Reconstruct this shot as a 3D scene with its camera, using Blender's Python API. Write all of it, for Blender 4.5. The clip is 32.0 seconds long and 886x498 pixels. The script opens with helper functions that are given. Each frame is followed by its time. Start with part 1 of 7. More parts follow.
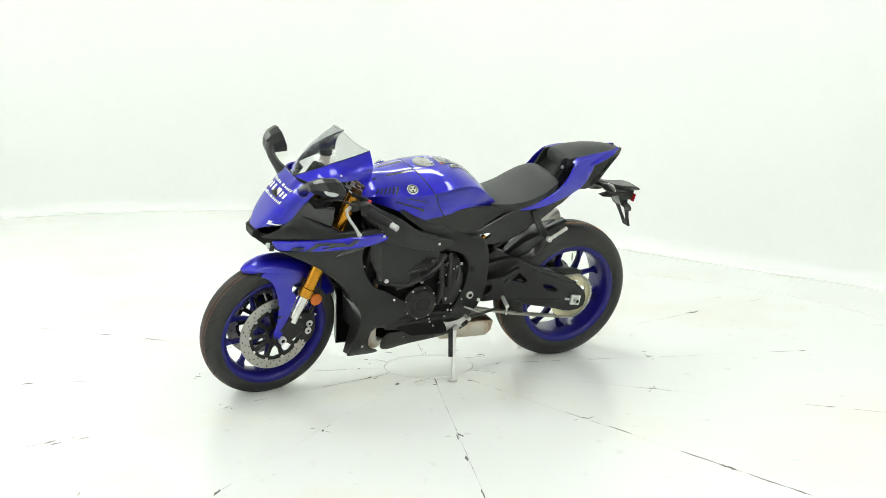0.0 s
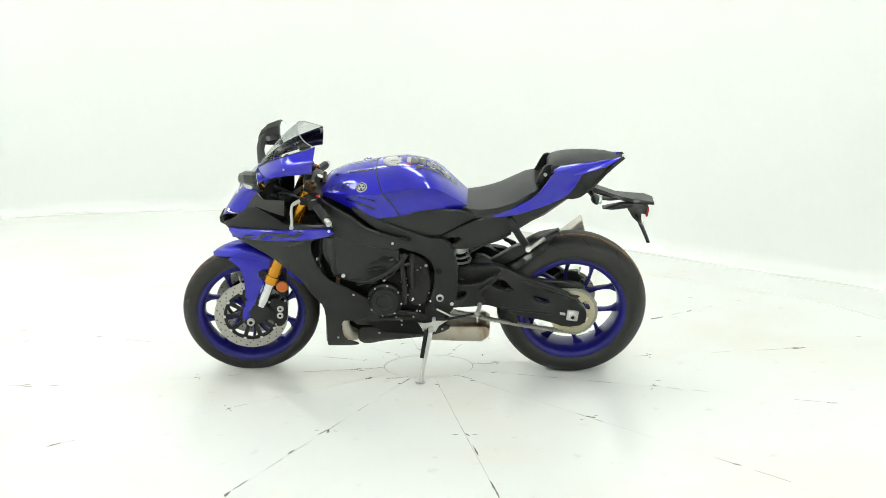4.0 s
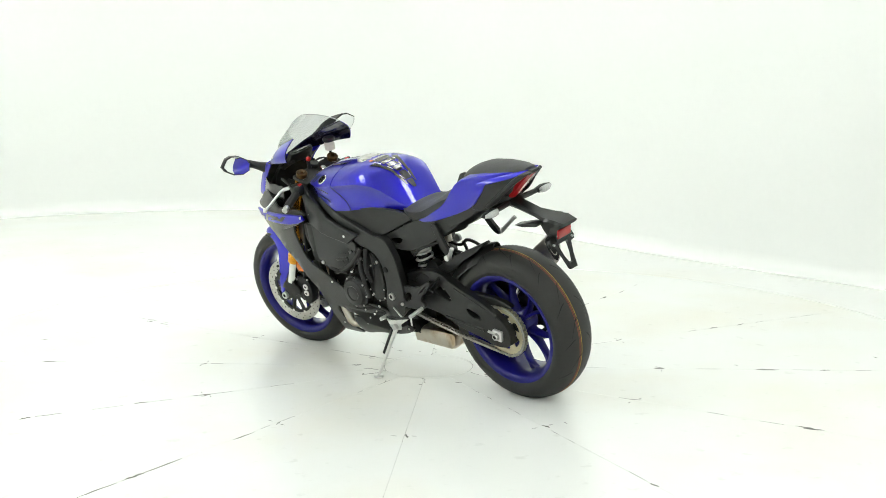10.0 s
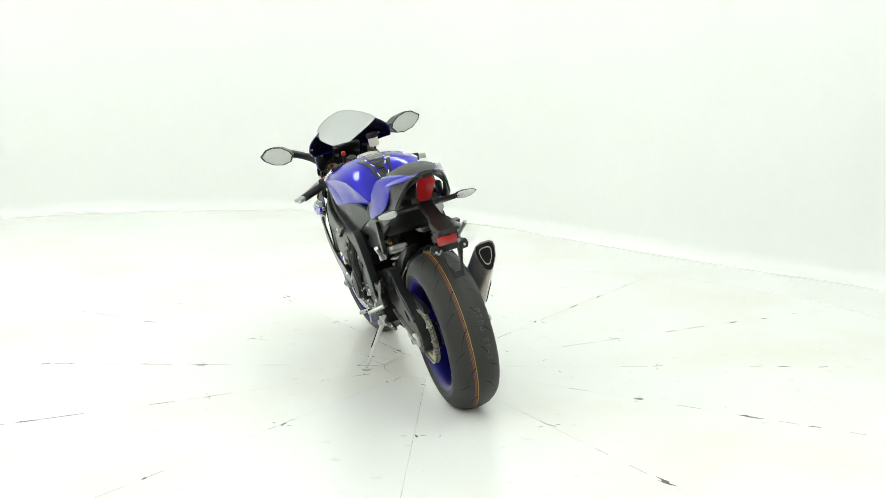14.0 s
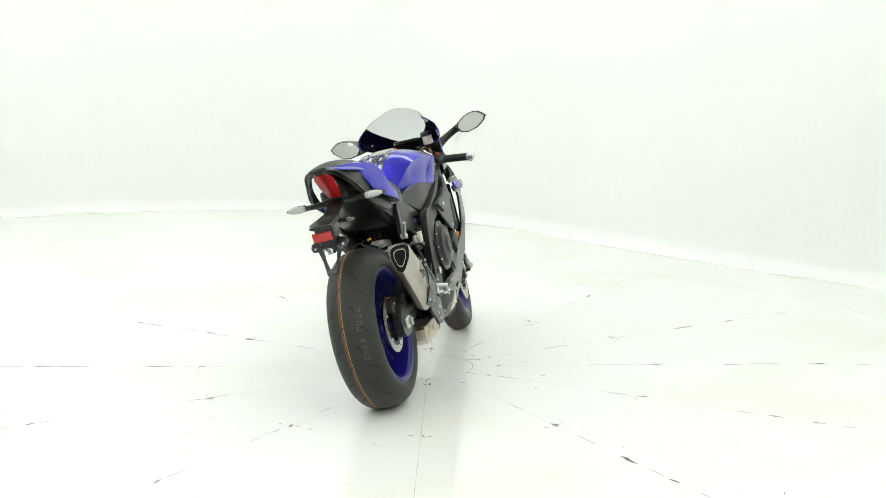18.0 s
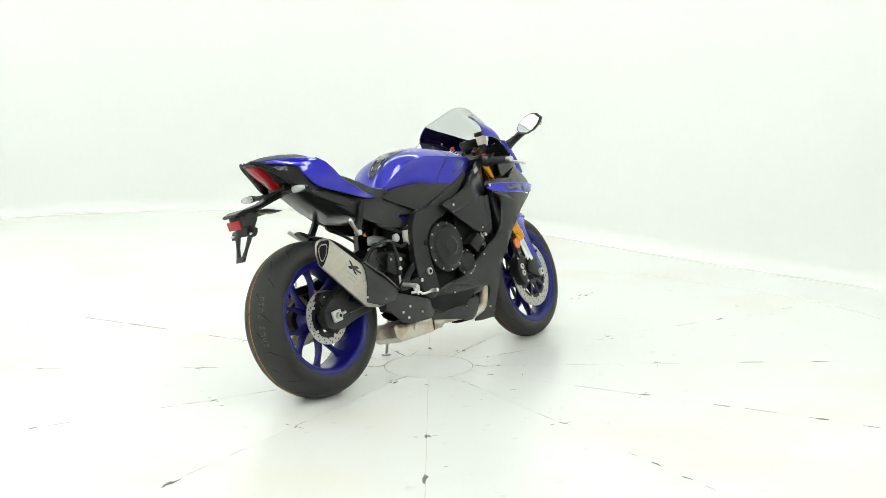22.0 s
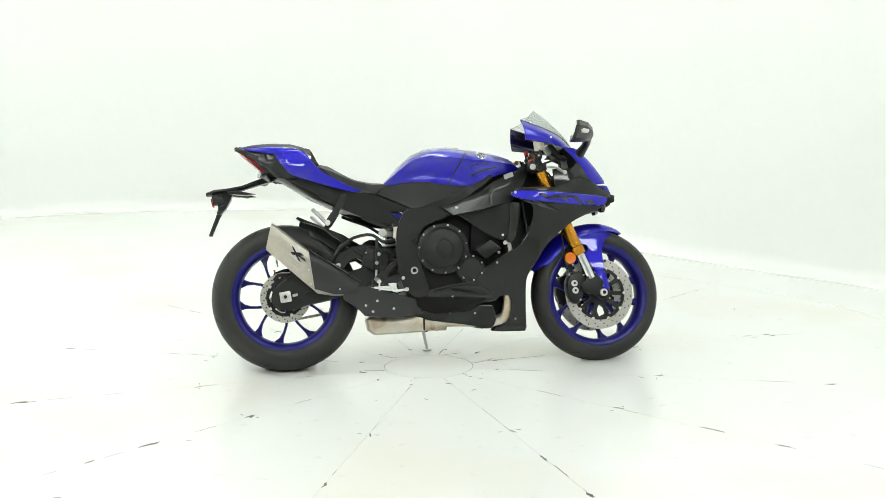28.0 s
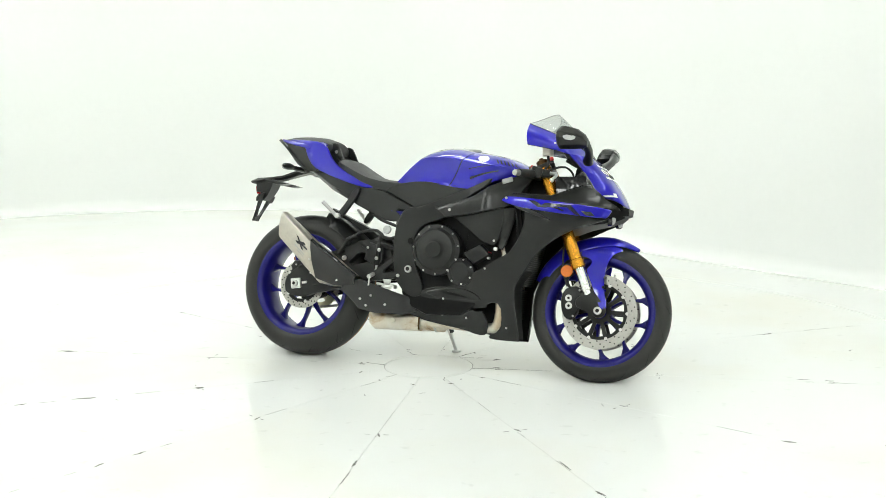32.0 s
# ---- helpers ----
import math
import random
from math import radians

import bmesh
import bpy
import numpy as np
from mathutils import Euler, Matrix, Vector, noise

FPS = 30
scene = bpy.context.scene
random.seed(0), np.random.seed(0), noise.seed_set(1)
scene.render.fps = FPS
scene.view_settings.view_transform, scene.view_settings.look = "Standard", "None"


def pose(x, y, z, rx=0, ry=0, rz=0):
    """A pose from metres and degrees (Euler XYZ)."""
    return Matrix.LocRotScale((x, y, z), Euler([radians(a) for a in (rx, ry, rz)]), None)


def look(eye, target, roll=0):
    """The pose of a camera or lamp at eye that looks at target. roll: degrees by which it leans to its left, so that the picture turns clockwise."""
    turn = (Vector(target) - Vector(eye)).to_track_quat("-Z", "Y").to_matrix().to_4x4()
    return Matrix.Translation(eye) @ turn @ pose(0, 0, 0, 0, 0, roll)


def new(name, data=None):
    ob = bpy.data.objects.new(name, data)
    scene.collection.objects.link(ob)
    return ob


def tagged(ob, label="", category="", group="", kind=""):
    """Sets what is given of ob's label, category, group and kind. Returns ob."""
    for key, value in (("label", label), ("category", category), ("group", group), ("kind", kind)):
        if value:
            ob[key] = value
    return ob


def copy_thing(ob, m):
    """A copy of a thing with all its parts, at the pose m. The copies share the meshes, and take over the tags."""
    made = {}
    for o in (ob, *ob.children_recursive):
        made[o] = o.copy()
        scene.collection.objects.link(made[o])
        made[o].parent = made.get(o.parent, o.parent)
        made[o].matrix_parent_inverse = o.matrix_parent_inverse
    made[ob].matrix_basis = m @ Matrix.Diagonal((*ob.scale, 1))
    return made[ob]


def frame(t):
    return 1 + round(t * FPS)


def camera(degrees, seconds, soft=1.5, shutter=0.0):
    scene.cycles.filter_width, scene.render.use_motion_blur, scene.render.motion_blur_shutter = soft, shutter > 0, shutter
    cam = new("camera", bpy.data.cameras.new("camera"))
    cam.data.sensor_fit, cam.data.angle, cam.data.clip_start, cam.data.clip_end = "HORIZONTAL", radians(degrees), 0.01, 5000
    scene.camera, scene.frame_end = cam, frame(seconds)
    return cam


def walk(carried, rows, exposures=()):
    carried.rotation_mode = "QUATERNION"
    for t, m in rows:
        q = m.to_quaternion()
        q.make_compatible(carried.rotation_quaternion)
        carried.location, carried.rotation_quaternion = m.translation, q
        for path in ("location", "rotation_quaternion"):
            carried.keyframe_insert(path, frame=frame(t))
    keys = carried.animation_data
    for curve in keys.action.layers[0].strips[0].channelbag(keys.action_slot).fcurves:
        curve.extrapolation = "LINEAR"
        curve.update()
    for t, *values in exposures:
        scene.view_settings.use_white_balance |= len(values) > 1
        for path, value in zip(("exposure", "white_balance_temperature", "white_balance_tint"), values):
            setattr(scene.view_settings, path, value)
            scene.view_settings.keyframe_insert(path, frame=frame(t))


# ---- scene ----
# The camera stands still on its tripod; the turntable carries the motorcycle round.
cam = camera(36.706, 32.0, soft=0.7)
EYE = Vector((0.0, -5.7525, 1.5159))
AIM = EYE + Vector((0.01169, 0.98544, -0.16959)) * 6.0
walk(cam, [(0.0, look(EYE, AIM, -0.472)), (32.0, look(EYE, AIM, -0.472))], exposures=[(0.0, 0.0), (32.0, 0.0)])

# ---- world and exposure ----
world = bpy.data.worlds.new("world")
scene.world = world
world.use_nodes = True
world.node_tree.nodes["Background"].inputs[0].default_value = (0.98, 1.0, 0.98, 1)
world.node_tree.nodes["Background"].inputs[1].default_value = 0.1

LEAN, YAW, X0, Y0 = 13.248, -1.434, 0.0811, 0.0053
CEILING = 4.0
PANEL_GLOW = 16.7


def turn(t):
    """Degrees by which the turntable stands turned at t seconds."""
    return 92.96 - 7.1357 * (t - 16.0)


# ---- materials ----
def material(name, base, rough=0.5, metal=0.0, coat=0.0, grain=0.0, scale=40.0, bump=0.0, spec=0.5, blotch=0.0, coat_rough=0.04, blotch_scale=3.0):
    m = bpy.data.materials.new(name)
    m.use_nodes = True
    n, l = m.node_tree.nodes, m.node_tree.links
    p = n["Principled BSDF"]
    p.inputs["Base Color"].default_value = (*base, 1)
    p.inputs["Roughness"].default_value = rough
    p.inputs["Metallic"].default_value = metal
    p.inputs["Coat Weight"].default_value = coat
    p.inputs["Coat Roughness"].default_value = coat_rough
    p.inputs["Specular IOR Level"].default_value = spec
    if grain or bump or blotch:
        co = n.new("ShaderNodeTexCoord")
        fine = n.new("ShaderNodeTexNoise")
        fine.inputs["Scale"].default_value, fine.inputs["Detail"].default_value = scale, 5
        l.new(co.outputs["Object"], fine.inputs["Vector"])
        wide = n.new("ShaderNodeTexNoise")
        wide.inputs["Scale"].default_value, wide.inputs["Detail"].default_value = blotch_scale, 4
        l.new(co.outputs["Object"], wide.inputs["Vector"])
        mix = n.new("ShaderNodeMix")
        mix.data_type, mix.blend_type = "RGBA", "MULTIPLY"
        mix.inputs["Factor"].default_value = 1.0
        mix.inputs["A"].default_value = (*base, 1)
        total = n.new("ShaderNodeMath")
        total.operation = "MULTIPLY_ADD"
        total.inputs[1].default_value, total.inputs[2].default_value = 2 * grain, 1 - grain
        l.new(fine.outputs["Fac"], total.inputs[0])
        total2 = n.new("ShaderNodeMath")
        total2.operation = "MULTIPLY_ADD"
        total2.inputs[1].default_value, total2.inputs[2].default_value = 2 * blotch, 1 - blotch
        l.new(wide.outputs["Fac"], total2.inputs[0])
        prod = n.new("ShaderNodeMath")
        prod.operation = "MULTIPLY"
        l.new(total.outputs[0], prod.inputs[0])
        l.new(total2.outputs[0], prod.inputs[1])
        l.new(prod.outputs[0], mix.inputs["B"])
        l.new(mix.outputs["Result"], p.inputs["Base Color"])
        ro = n.new("ShaderNodeMath")
        ro.operation = "MULTIPLY_ADD"
        ro.inputs[1].default_value, ro.inputs[2].default_value = 0.25 * rough, 0.87 * rough
        l.new(wide.outputs["Fac"], ro.inputs[0])
        l.new(ro.outputs[0], p.inputs["Roughness"])
        if bump:
            b = n.new("ShaderNodeBump")
            b.inputs["Strength"].default_value, b.inputs["Distance"].default_value = bump, 0.001
            l.new(fine.outputs["Fac"], b.inputs["Height"])
            l.new(b.outputs["Normal"], p.inputs["Normal"])
    return m


def floor_paint():
    """White floor paint, glossy, with faint yellow and grey stains and scuffs."""
    m = material("white_floor_paint", (0.80, 0.81, 0.79), rough=0.2, spec=0.3)
    n, l = m.node_tree.nodes, m.node_tree.links
    p = n["Principled BSDF"]
    co = n.new("ShaderNodeTexCoord")
    wide = n.new("ShaderNodeTexNoise")
    wide.inputs["Scale"].default_value, wide.inputs["Detail"].default_value = 0.9, 6
    l.new(co.outputs["Object"], wide.inputs["Vector"])
    ramp = n.new("ShaderNodeValToRGB")
    ramp.color_ramp.elements[0].position, ramp.color_ramp.elements[0].color = 0.30, (0.80, 0.785, 0.71, 1)
    ramp.color_ramp.elements[1].position, ramp.color_ramp.elements[1].color = 0.52, (0.82, 0.83, 0.81, 1)
    l.new(wide.outputs["Fac"], ramp.inputs["Fac"])
    fine = n.new("ShaderNodeTexNoise")
    fine.inputs["Scale"].default_value, fine.inputs["Detail"].default_value = 14, 8
    l.new(co.outputs["Object"], fine.inputs["Vector"])
    dirt = n.new("ShaderNodeValToRGB")
    dirt.color_ramp.elements[0].position, dirt.color_ramp.elements[0].color = 0.27, (0.72, 0.72, 0.70, 1)
    dirt.color_ramp.elements[1].position, dirt.color_ramp.elements[1].color = 0.36, (1, 1, 1, 1)
    l.new(fine.outputs["Fac"], dirt.inputs["Fac"])
    mix = n.new("ShaderNodeMix")
    mix.data_type, mix.blend_type = "RGBA", "MULTIPLY"
    mix.inputs["Factor"].default_value = 0.35
    l.new(ramp.outputs["Color"], mix.inputs["A"])
    l.new(dirt.outputs["Color"], mix.inputs["B"])
    l.new(mix.outputs["Result"], p.inputs["Base Color"])
    ro = n.new("ShaderNodeMath")
    ro.operation = "MULTIPLY_ADD"
    ro.inputs[1].default_value, ro.inputs[2].default_value = 0.16, 0.10
    l.new(wide.outputs["Fac"], ro.inputs[0])
    l.new(ro.outputs[0], p.inputs["Roughness"])
    return m


def clear_sheet(name, tint, gloss_rough=0.0):
    """A thin clear sheet: light passes, the surface mirrors more at a flat angle."""
    m = bpy.data.materials.new(name)
    m.use_nodes = True
    n, l = m.node_tree.nodes, m.node_tree.links
    n.remove(n["Principled BSDF"])
    clear, gloss, mix, face = n.new("ShaderNodeBsdfTransparent"), n.new("ShaderNodeBsdfGlossy"), n.new("ShaderNodeMixShader"), n.new("ShaderNodeLayerWeight")
    clear.inputs[0].default_value = (*tint, 1)
    gloss.inputs["Roughness"].default_value = gloss_rough
    power, scaled = n.new("ShaderNodeMath"), n.new("ShaderNodeMath")
    power.operation, scaled.operation = "POWER", "MULTIPLY_ADD"
    power.inputs[1].default_value, scaled.inputs[1].default_value, scaled.inputs[2].default_value = 5.0, 0.55, 0.035
    l.new(face.outputs["Facing"], power.inputs[0])
    l.new(power.outputs[0], scaled.inputs[0])
    l.new(scaled.outputs[0], mix.inputs[0])
    l.new(clear.outputs[0], mix.inputs[1])
    l.new(gloss.outputs[0], mix.inputs[2])
    l.new(mix.outputs[0], n["Material Output"].inputs["Surface"])
    return m


def glowing(name, colour, strength):
    m = bpy.data.materials.new(name)
    m.use_nodes = True
    n, l = m.node_tree.nodes, m.node_tree.links
    n.remove(n["Principled BSDF"])
    e = n.new("ShaderNodeEmission")
    e.inputs[0].default_value, e.inputs[1].default_value = (*colour, 1), strength
    l.new(e.outputs[0], n["Material Output"].inputs["Surface"])
    return m


BLUE = material("blue_metallic_paint", (0.013, 0.009, 0.43), rough=0.34, metal=0.5, spec=0.04, coat=1.0, grain=0.12, scale=900, blotch=0.04, coat_rough=0.008)
NAVY = material("dark_navy_gloss", (0.004, 0.003, 0.030), rough=0.18, coat=0.5, grain=0.1, scale=300, blotch=0.05)
# rim enamel, darkened: the shade within the wheels is in its colour
BLUE_SHADED = material("shaded_blue_enamel", (0.009, 0.007, 0.145), rough=0.4, metal=0.0, spec=0.1, coat=0.6, grain=0.08, scale=500, blotch=0.08, coat_rough=0.12)
BLACK = material("black_satin_plastic", (0.0088, 0.0094, 0.0087), rough=0.40, spec=0.15, coat=0.6, coat_rough=0.10, grain=0.15, scale=600, bump=0.15, blotch=0.15)
BLACK_FRAME = material("black_painted_aluminium", (0.0085, 0.0090, 0.0084), rough=0.42, spec=0.35, coat=0.2, coat_rough=0.12, metal=0.1, grain=0.15, scale=400, bump=0.12, blotch=0.15)
BLACK_GLOSS = material("black_gloss_plastic", (0.007, 0.007, 0.008), rough=0.10, coat=0.5, grain=0.1, scale=200, blotch=0.1)
BLACK_CAST = material("black_cast_metal", (0.0088, 0.0092, 0.0088), rough=0.42, spec=0.35, coat=0.15, coat_rough=0.16, metal=0.15, grain=0.25, scale=250, bump=0.35, blotch=0.2)
# dark engine metal; the shade of gaps, bores and openings is in this colour
DEEP = material("dark_metal_gap_shade", (0.0035, 0.0036, 0.0035), rough=0.5, spec=0.2, metal=0.05, grain=0.3, scale=60, bump=0.4, blotch=0.3)
RUBBER = material("tyre_rubber", (0.019, 0.019, 0.0172), rough=0.52, spec=0.4, grain=0.2, scale=220, bump=0.3, blotch=0.25, blotch_scale=9)
# near-black that paints the shade in tread grooves and disc holes
RECESS_SHADE = material("recess_shade", (0.006, 0.006, 0.006), rough=0.9)
GRIP = material("grip_rubber", (0.012, 0.012, 0.012), rough=0.7, grain=0.3, scale=300, bump=0.6)
LEATHER = material("seat_vinyl", (0.030, 0.031, 0.031), rough=0.52, grain=0.2, scale=420, bump=0.45, blotch=0.12)
GOLD = material("gold_anodised", (0.60, 0.27, 0.025), rough=0.26, metal=0.9, grain=0.08, scale=90, blotch=0.08)
CHROME = material("polished_chrome", (0.72, 0.73, 0.72), rough=0.10, metal=1.0, grain=0.05, scale=60, blotch=0.05)
GOLD_DARK = material("brown_anodised", (0.075, 0.04, 0.014), rough=0.3, metal=0.85, grain=0.08, scale=90, blotch=0.08)
CHAIN = material("oiled_chain_steel", (0.36, 0.35, 0.31), rough=0.42, metal=0.8, grain=0.3, scale=120, blotch=0.2)
STEEL = material("brushed_steel", (0.50, 0.50, 0.48), rough=0.34, metal=0.9, grain=0.12, scale=180, blotch=0.12)
DISC = material("disc_steel", (0.44, 0.43, 0.40), rough=0.38, metal=0.8, grain=0.15, scale=150, blotch=0.1)
ALLOY = material("silver_alloy", (0.62, 0.62, 0.60), rough=0.32, metal=0.7, grain=0.1, scale=120, blotch=0.1)
BRASS = material("pale_gold_sprocket", (0.60, 0.55, 0.37), rough=0.38, metal=0.7, grain=0.12, scale=120, blotch=0.1)
TITAN = material("titanium_muffler", (0.47, 0.44, 0.385), rough=0.33, metal=0.85, grain=0.12, scale=70, blotch=0.2, blotch_scale=7)


def heat_steel():
    """Steel that the heat has tinted: pale straw with brown and bluish-grey stains."""
    m = material("heat_tinted_steel", (0.62, 0.58, 0.50), rough=0.33, metal=0.8, grain=0.1, scale=60, blotch=0.1)
    n, l = m.node_tree.nodes, m.node_tree.links
    co, wide, ramp = n.new("ShaderNodeTexCoord"), n.new("ShaderNodeTexNoise"), n.new("ShaderNodeValToRGB")
    wide.inputs["Scale"].default_value, wide.inputs["Detail"].default_value, wide.inputs["Distortion"].default_value = 8.5, 5, 0.6
    l.new(co.outputs["Object"], wide.inputs["Vector"])
    stops = [(0.30, (0.20, 0.12, 0.065, 1)), (0.38, (0.46, 0.36, 0.25, 1)), (0.46, (0.58, 0.53, 0.44, 1)), (0.66, (0.62, 0.60, 0.55, 1)), (0.76, (0.36, 0.32, 0.28, 1))]
    ramp.color_ramp.elements[0].position, ramp.color_ramp.elements[0].color = stops[0]
    ramp.color_ramp.elements[1].position, ramp.color_ramp.elements[1].color = stops[-1]
    for at, colour in stops[1:-1]:
        ramp.color_ramp.elements.new(at).color = colour
    l.new(wide.outputs["Fac"], ramp.inputs["Fac"])
    l.new(ramp.outputs["Color"], n["Principled BSDF"].inputs["Base Color"])
    return m


BLUE.node_tree.nodes["Principled BSDF"].inputs["Coat IOR"].default_value = 1.58   # a thick, deep lacquer
TANPIPE = heat_steel()
CARBON = material("carbon_fibre", (0.013, 0.013, 0.013), rough=0.42, coat=0.1, grain=0.5, scale=350, blotch=0.15)
ORANGE = material("amber_reflector", (0.62, 0.14, 0.006), rough=0.2, coat=0.6, grain=0.2, scale=300)
REDLENS = material("red_lens", (0.34, 0.005, 0.008), rough=0.2, coat=0.3, grain=0.25, scale=160, blotch=0.2)
REDPART = material("red_anodised", (0.55, 0.02, 0.02), rough=0.3, metal=0.4, grain=0.1)
MILKY = material("milky_plastic", (0.62, 0.56, 0.50), rough=0.35, grain=0.1, blotch=0.15)
CLEARLENS = material("clear_lens", (0.46, 0.47, 0.46), rough=0.12, coat=0.8, grain=0.25, scale=260)
# white of the lettering and of the glints painted on the tank pad
WHITEDECAL_GLINT = material("white_decal_and_glint", (0.80, 0.80, 0.80), rough=0.3, grain=0.03)
BLACKDECAL = material("black_decal", (0.012, 0.012, 0.02), rough=0.2, coat=0.6, grain=0.05)
GREYDECAL = material("grey_label", (0.35, 0.36, 0.35), rough=0.4, grain=0.1)
YELLOWLINE = material("yellow_paint_line", (0.40, 0.25, 0.03), rough=0.6, grain=0.25, scale=120)
REDLINE = material("red_paint_line", (0.22, 0.055, 0.025), rough=0.6, grain=0.25, scale=120)
TYREPRINT = material("pale_tyre_print", (0.065, 0.065, 0.06), rough=0.7, grain=0.5, scale=200)
MIRROR = material("mirror_glass", (0.85, 0.87, 0.87), rough=0.01, metal=1.0)
SCREEN = clear_sheet("clear_windscreen", (0.88, 0.89, 0.89))
RADFIN = material("radiator_fins", (0.03, 0.03, 0.03), rough=0.45, metal=0.6, grain=0.3, scale=300)
RADALLOY = material("radiator_alloy", (0.09, 0.09, 0.088), rough=0.4, metal=0.6, grain=0.1)
FLOOR = floor_paint()
CRACK = material("dark_seam_dirt", (0.13, 0.13, 0.12), rough=0.9, grain=0.5, scale=30, blotch=0.5, blotch_scale=6)
SEAM = material("grey_seam_filler", (0.36, 0.36, 0.34), rough=0.8, grain=0.4, scale=20, blotch=0.5, blotch_scale=4)
WALL = material("white_wall_paint", (0.83, 0.84, 0.82), rough=0.6, grain=0.015, scale=25, bump=0.1, blotch=0.02, blotch_scale=0.7)
CEIL = material("pale_ceiling_paint", (0.62, 0.63, 0.61), rough=0.9, grain=0.02, scale=20, blotch=0.03)
BACKWALL = material("grey_back_wall", (0.45, 0.45, 0.44), rough=0.8, grain=0.03, scale=8, blotch=0.15, blotch_scale=1)
HOUSING = material("white_lamp_housing", (0.7, 0.7, 0.7), rough=0.5)
GLOW = glowing("lamp_diffuser", (0.958, 1.0, 0.958), PANEL_GLOW)


# ---- building helpers ----
def part(name, bm, mat, parent=None, label="", xf=None, sharp=35.0):
    """Links a bmesh as one mesh object, under a thing or a part if one is given."""
    if xf is not None:
        bmesh.ops.transform(bm, matrix=xf, verts=bm.verts)
    bmesh.ops.recalc_face_normals(bm, faces=bm.faces)
    lim = radians(sharp)
    for f in bm.faces:
        f.smooth = True
    for e in bm.edges:
        e.smooth = len(e.link_faces) == 2 and e.calc_face_angle(0.0) < lim
    me = bpy.data.meshes.new(name)
    bm.to_mesh(me)
    bm.free()
    me.materials.append(mat)
    ob = new(name, me)
    if parent is not None:
        ob.parent = parent
    if label:
        tagged(ob, label=label)
    return ob


def interp(x, xs, ys):
    return float(np.interp(x, xs, ys))


def chaikin(pts, times=1, closed=True):
    for _ in range(times):
        out = [] if closed else [pts[0]]
        n = len(pts)
        for i in range(n if closed else n - 1):
            a, b = Vector(pts[i]), Vector(pts[(i + 1) % n])
            out += [tuple(a.lerp(b, 0.25)), tuple(a.lerp(b, 0.75))]
        if not closed:
            out.append(pts[-1])
        pts = out
    return pts


def spline(pts, n):
    """n points on a Catmull-Rom curve through pts."""
    p = [Vector(q) for q in pts]
    p = [2 * p[0] - p[1]] + p + [2 * p[-1] - p[-2]]
    out, segs = [], len(p) - 3
    for k in range(n):
        s = k / (n - 1) * segs
        i = min(int(s), segs - 1)
        u = s - i
        a, b, c, d = p[i:i + 4]
        out.append(0.5 * (2 * b + (c - a) * u + (2 * a - 5 * b + 4 * c - d) * u * u + (3 * b - a - 3 * c + d) * u ** 3))
    return out


def loft(rings, cap=True, closed=True, bm=None):
    bm = bm or bmesh.new()
    rows = [[bm.verts.new(p) for p in r] for r in rings]
    n = len(rows[0])
    for a, b in zip(rows, rows[1:]):
        for i in range(n if closed else n - 1):
            j = (i + 1) % n
            bm.faces.new((a[i], a[j], b[j], b[i]))
    if cap:
        bm.faces.new(rows[0])
        bm.faces.new(rows[-1])
    return bm


def tube(pts, r, n=10, bm=None, cap=True):
    """A round tube along pts; r is a radius or one for each point."""
    pts = [Vector(p) for p in pts]
    rs = r if isinstance(r, (list, tuple)) else [r] * len(pts)
    rings, side = [], None
    for i, p in enumerate(pts):
        d = (pts[min(i + 1, len(pts) - 1)] - pts[max(i - 1, 0)]).normalized()
        if side is None:
            side = d.orthogonal().normalized()
        side = (side - d * side.dot(d)).normalized()
        up = d.cross(side)
        rings.append([p + rs[i] * (math.cos(2 * math.pi * k / n) * side + math.sin(2 * math.pi * k / n) * up) for k in range(n)])
    return loft(rings, cap=cap, bm=bm)


def lathe(profile, centre, n=64, closed=False, bm=None):
    """Turns a profile of (radius, y) round the y axis through centre."""
    bm = bm or bmesh.new()
    c = Vector(centre)
    rows = []
    for k in range(n):
        a = 2 * math.pi * k / n
        rows.append([bm.verts.new((c.x + r * math.cos(a), c.y + y, c.z + r * math.sin(a))) for r, y in profile])
    m = len(profile)
    for k in range(n):
        a, b = rows[k], rows[(k + 1) % n]
        for i in range(m if closed else m - 1):
            j = (i + 1) % m
            bm.faces.new((a[i], a[j], b[j], b[i]))
    if not closed:
        for i in (0, m - 1):
            if profile[i][0] > 1e-5:
                bm.faces.new([row[i] for row in rows])
    return bm


def plate(outline, y0, y1, bevel=0.004, bm=None, soft=0):
    """A flat piece with an outline in x and z, from y0 to y1, with bevelled edges."""
    pts = chaikin(outline, soft) if soft else outline
    own = bmesh.new()
    loft([[(x, y0, z) for x, z in pts], [(x, y1, z) for x, z in pts]], bm=own)
    if bevel:
        edges = [e for e in own.edges if len({round(v.co.y, 5) for v in e.verts}) == 1]
        bmesh.ops.bevel(own, geom=edges, offset=bevel, segments=2, profile=0.5, affect="EDGES", clamp_overlap=True)
    return own if bm is None else merge(bm, own)


def merge(bm, other):
    me = bpy.data.meshes.new("tmp")
    other.to_mesh(me)
    other.free()
    bm.from_mesh(me)
    bpy.data.meshes.remove(me)
    return bm


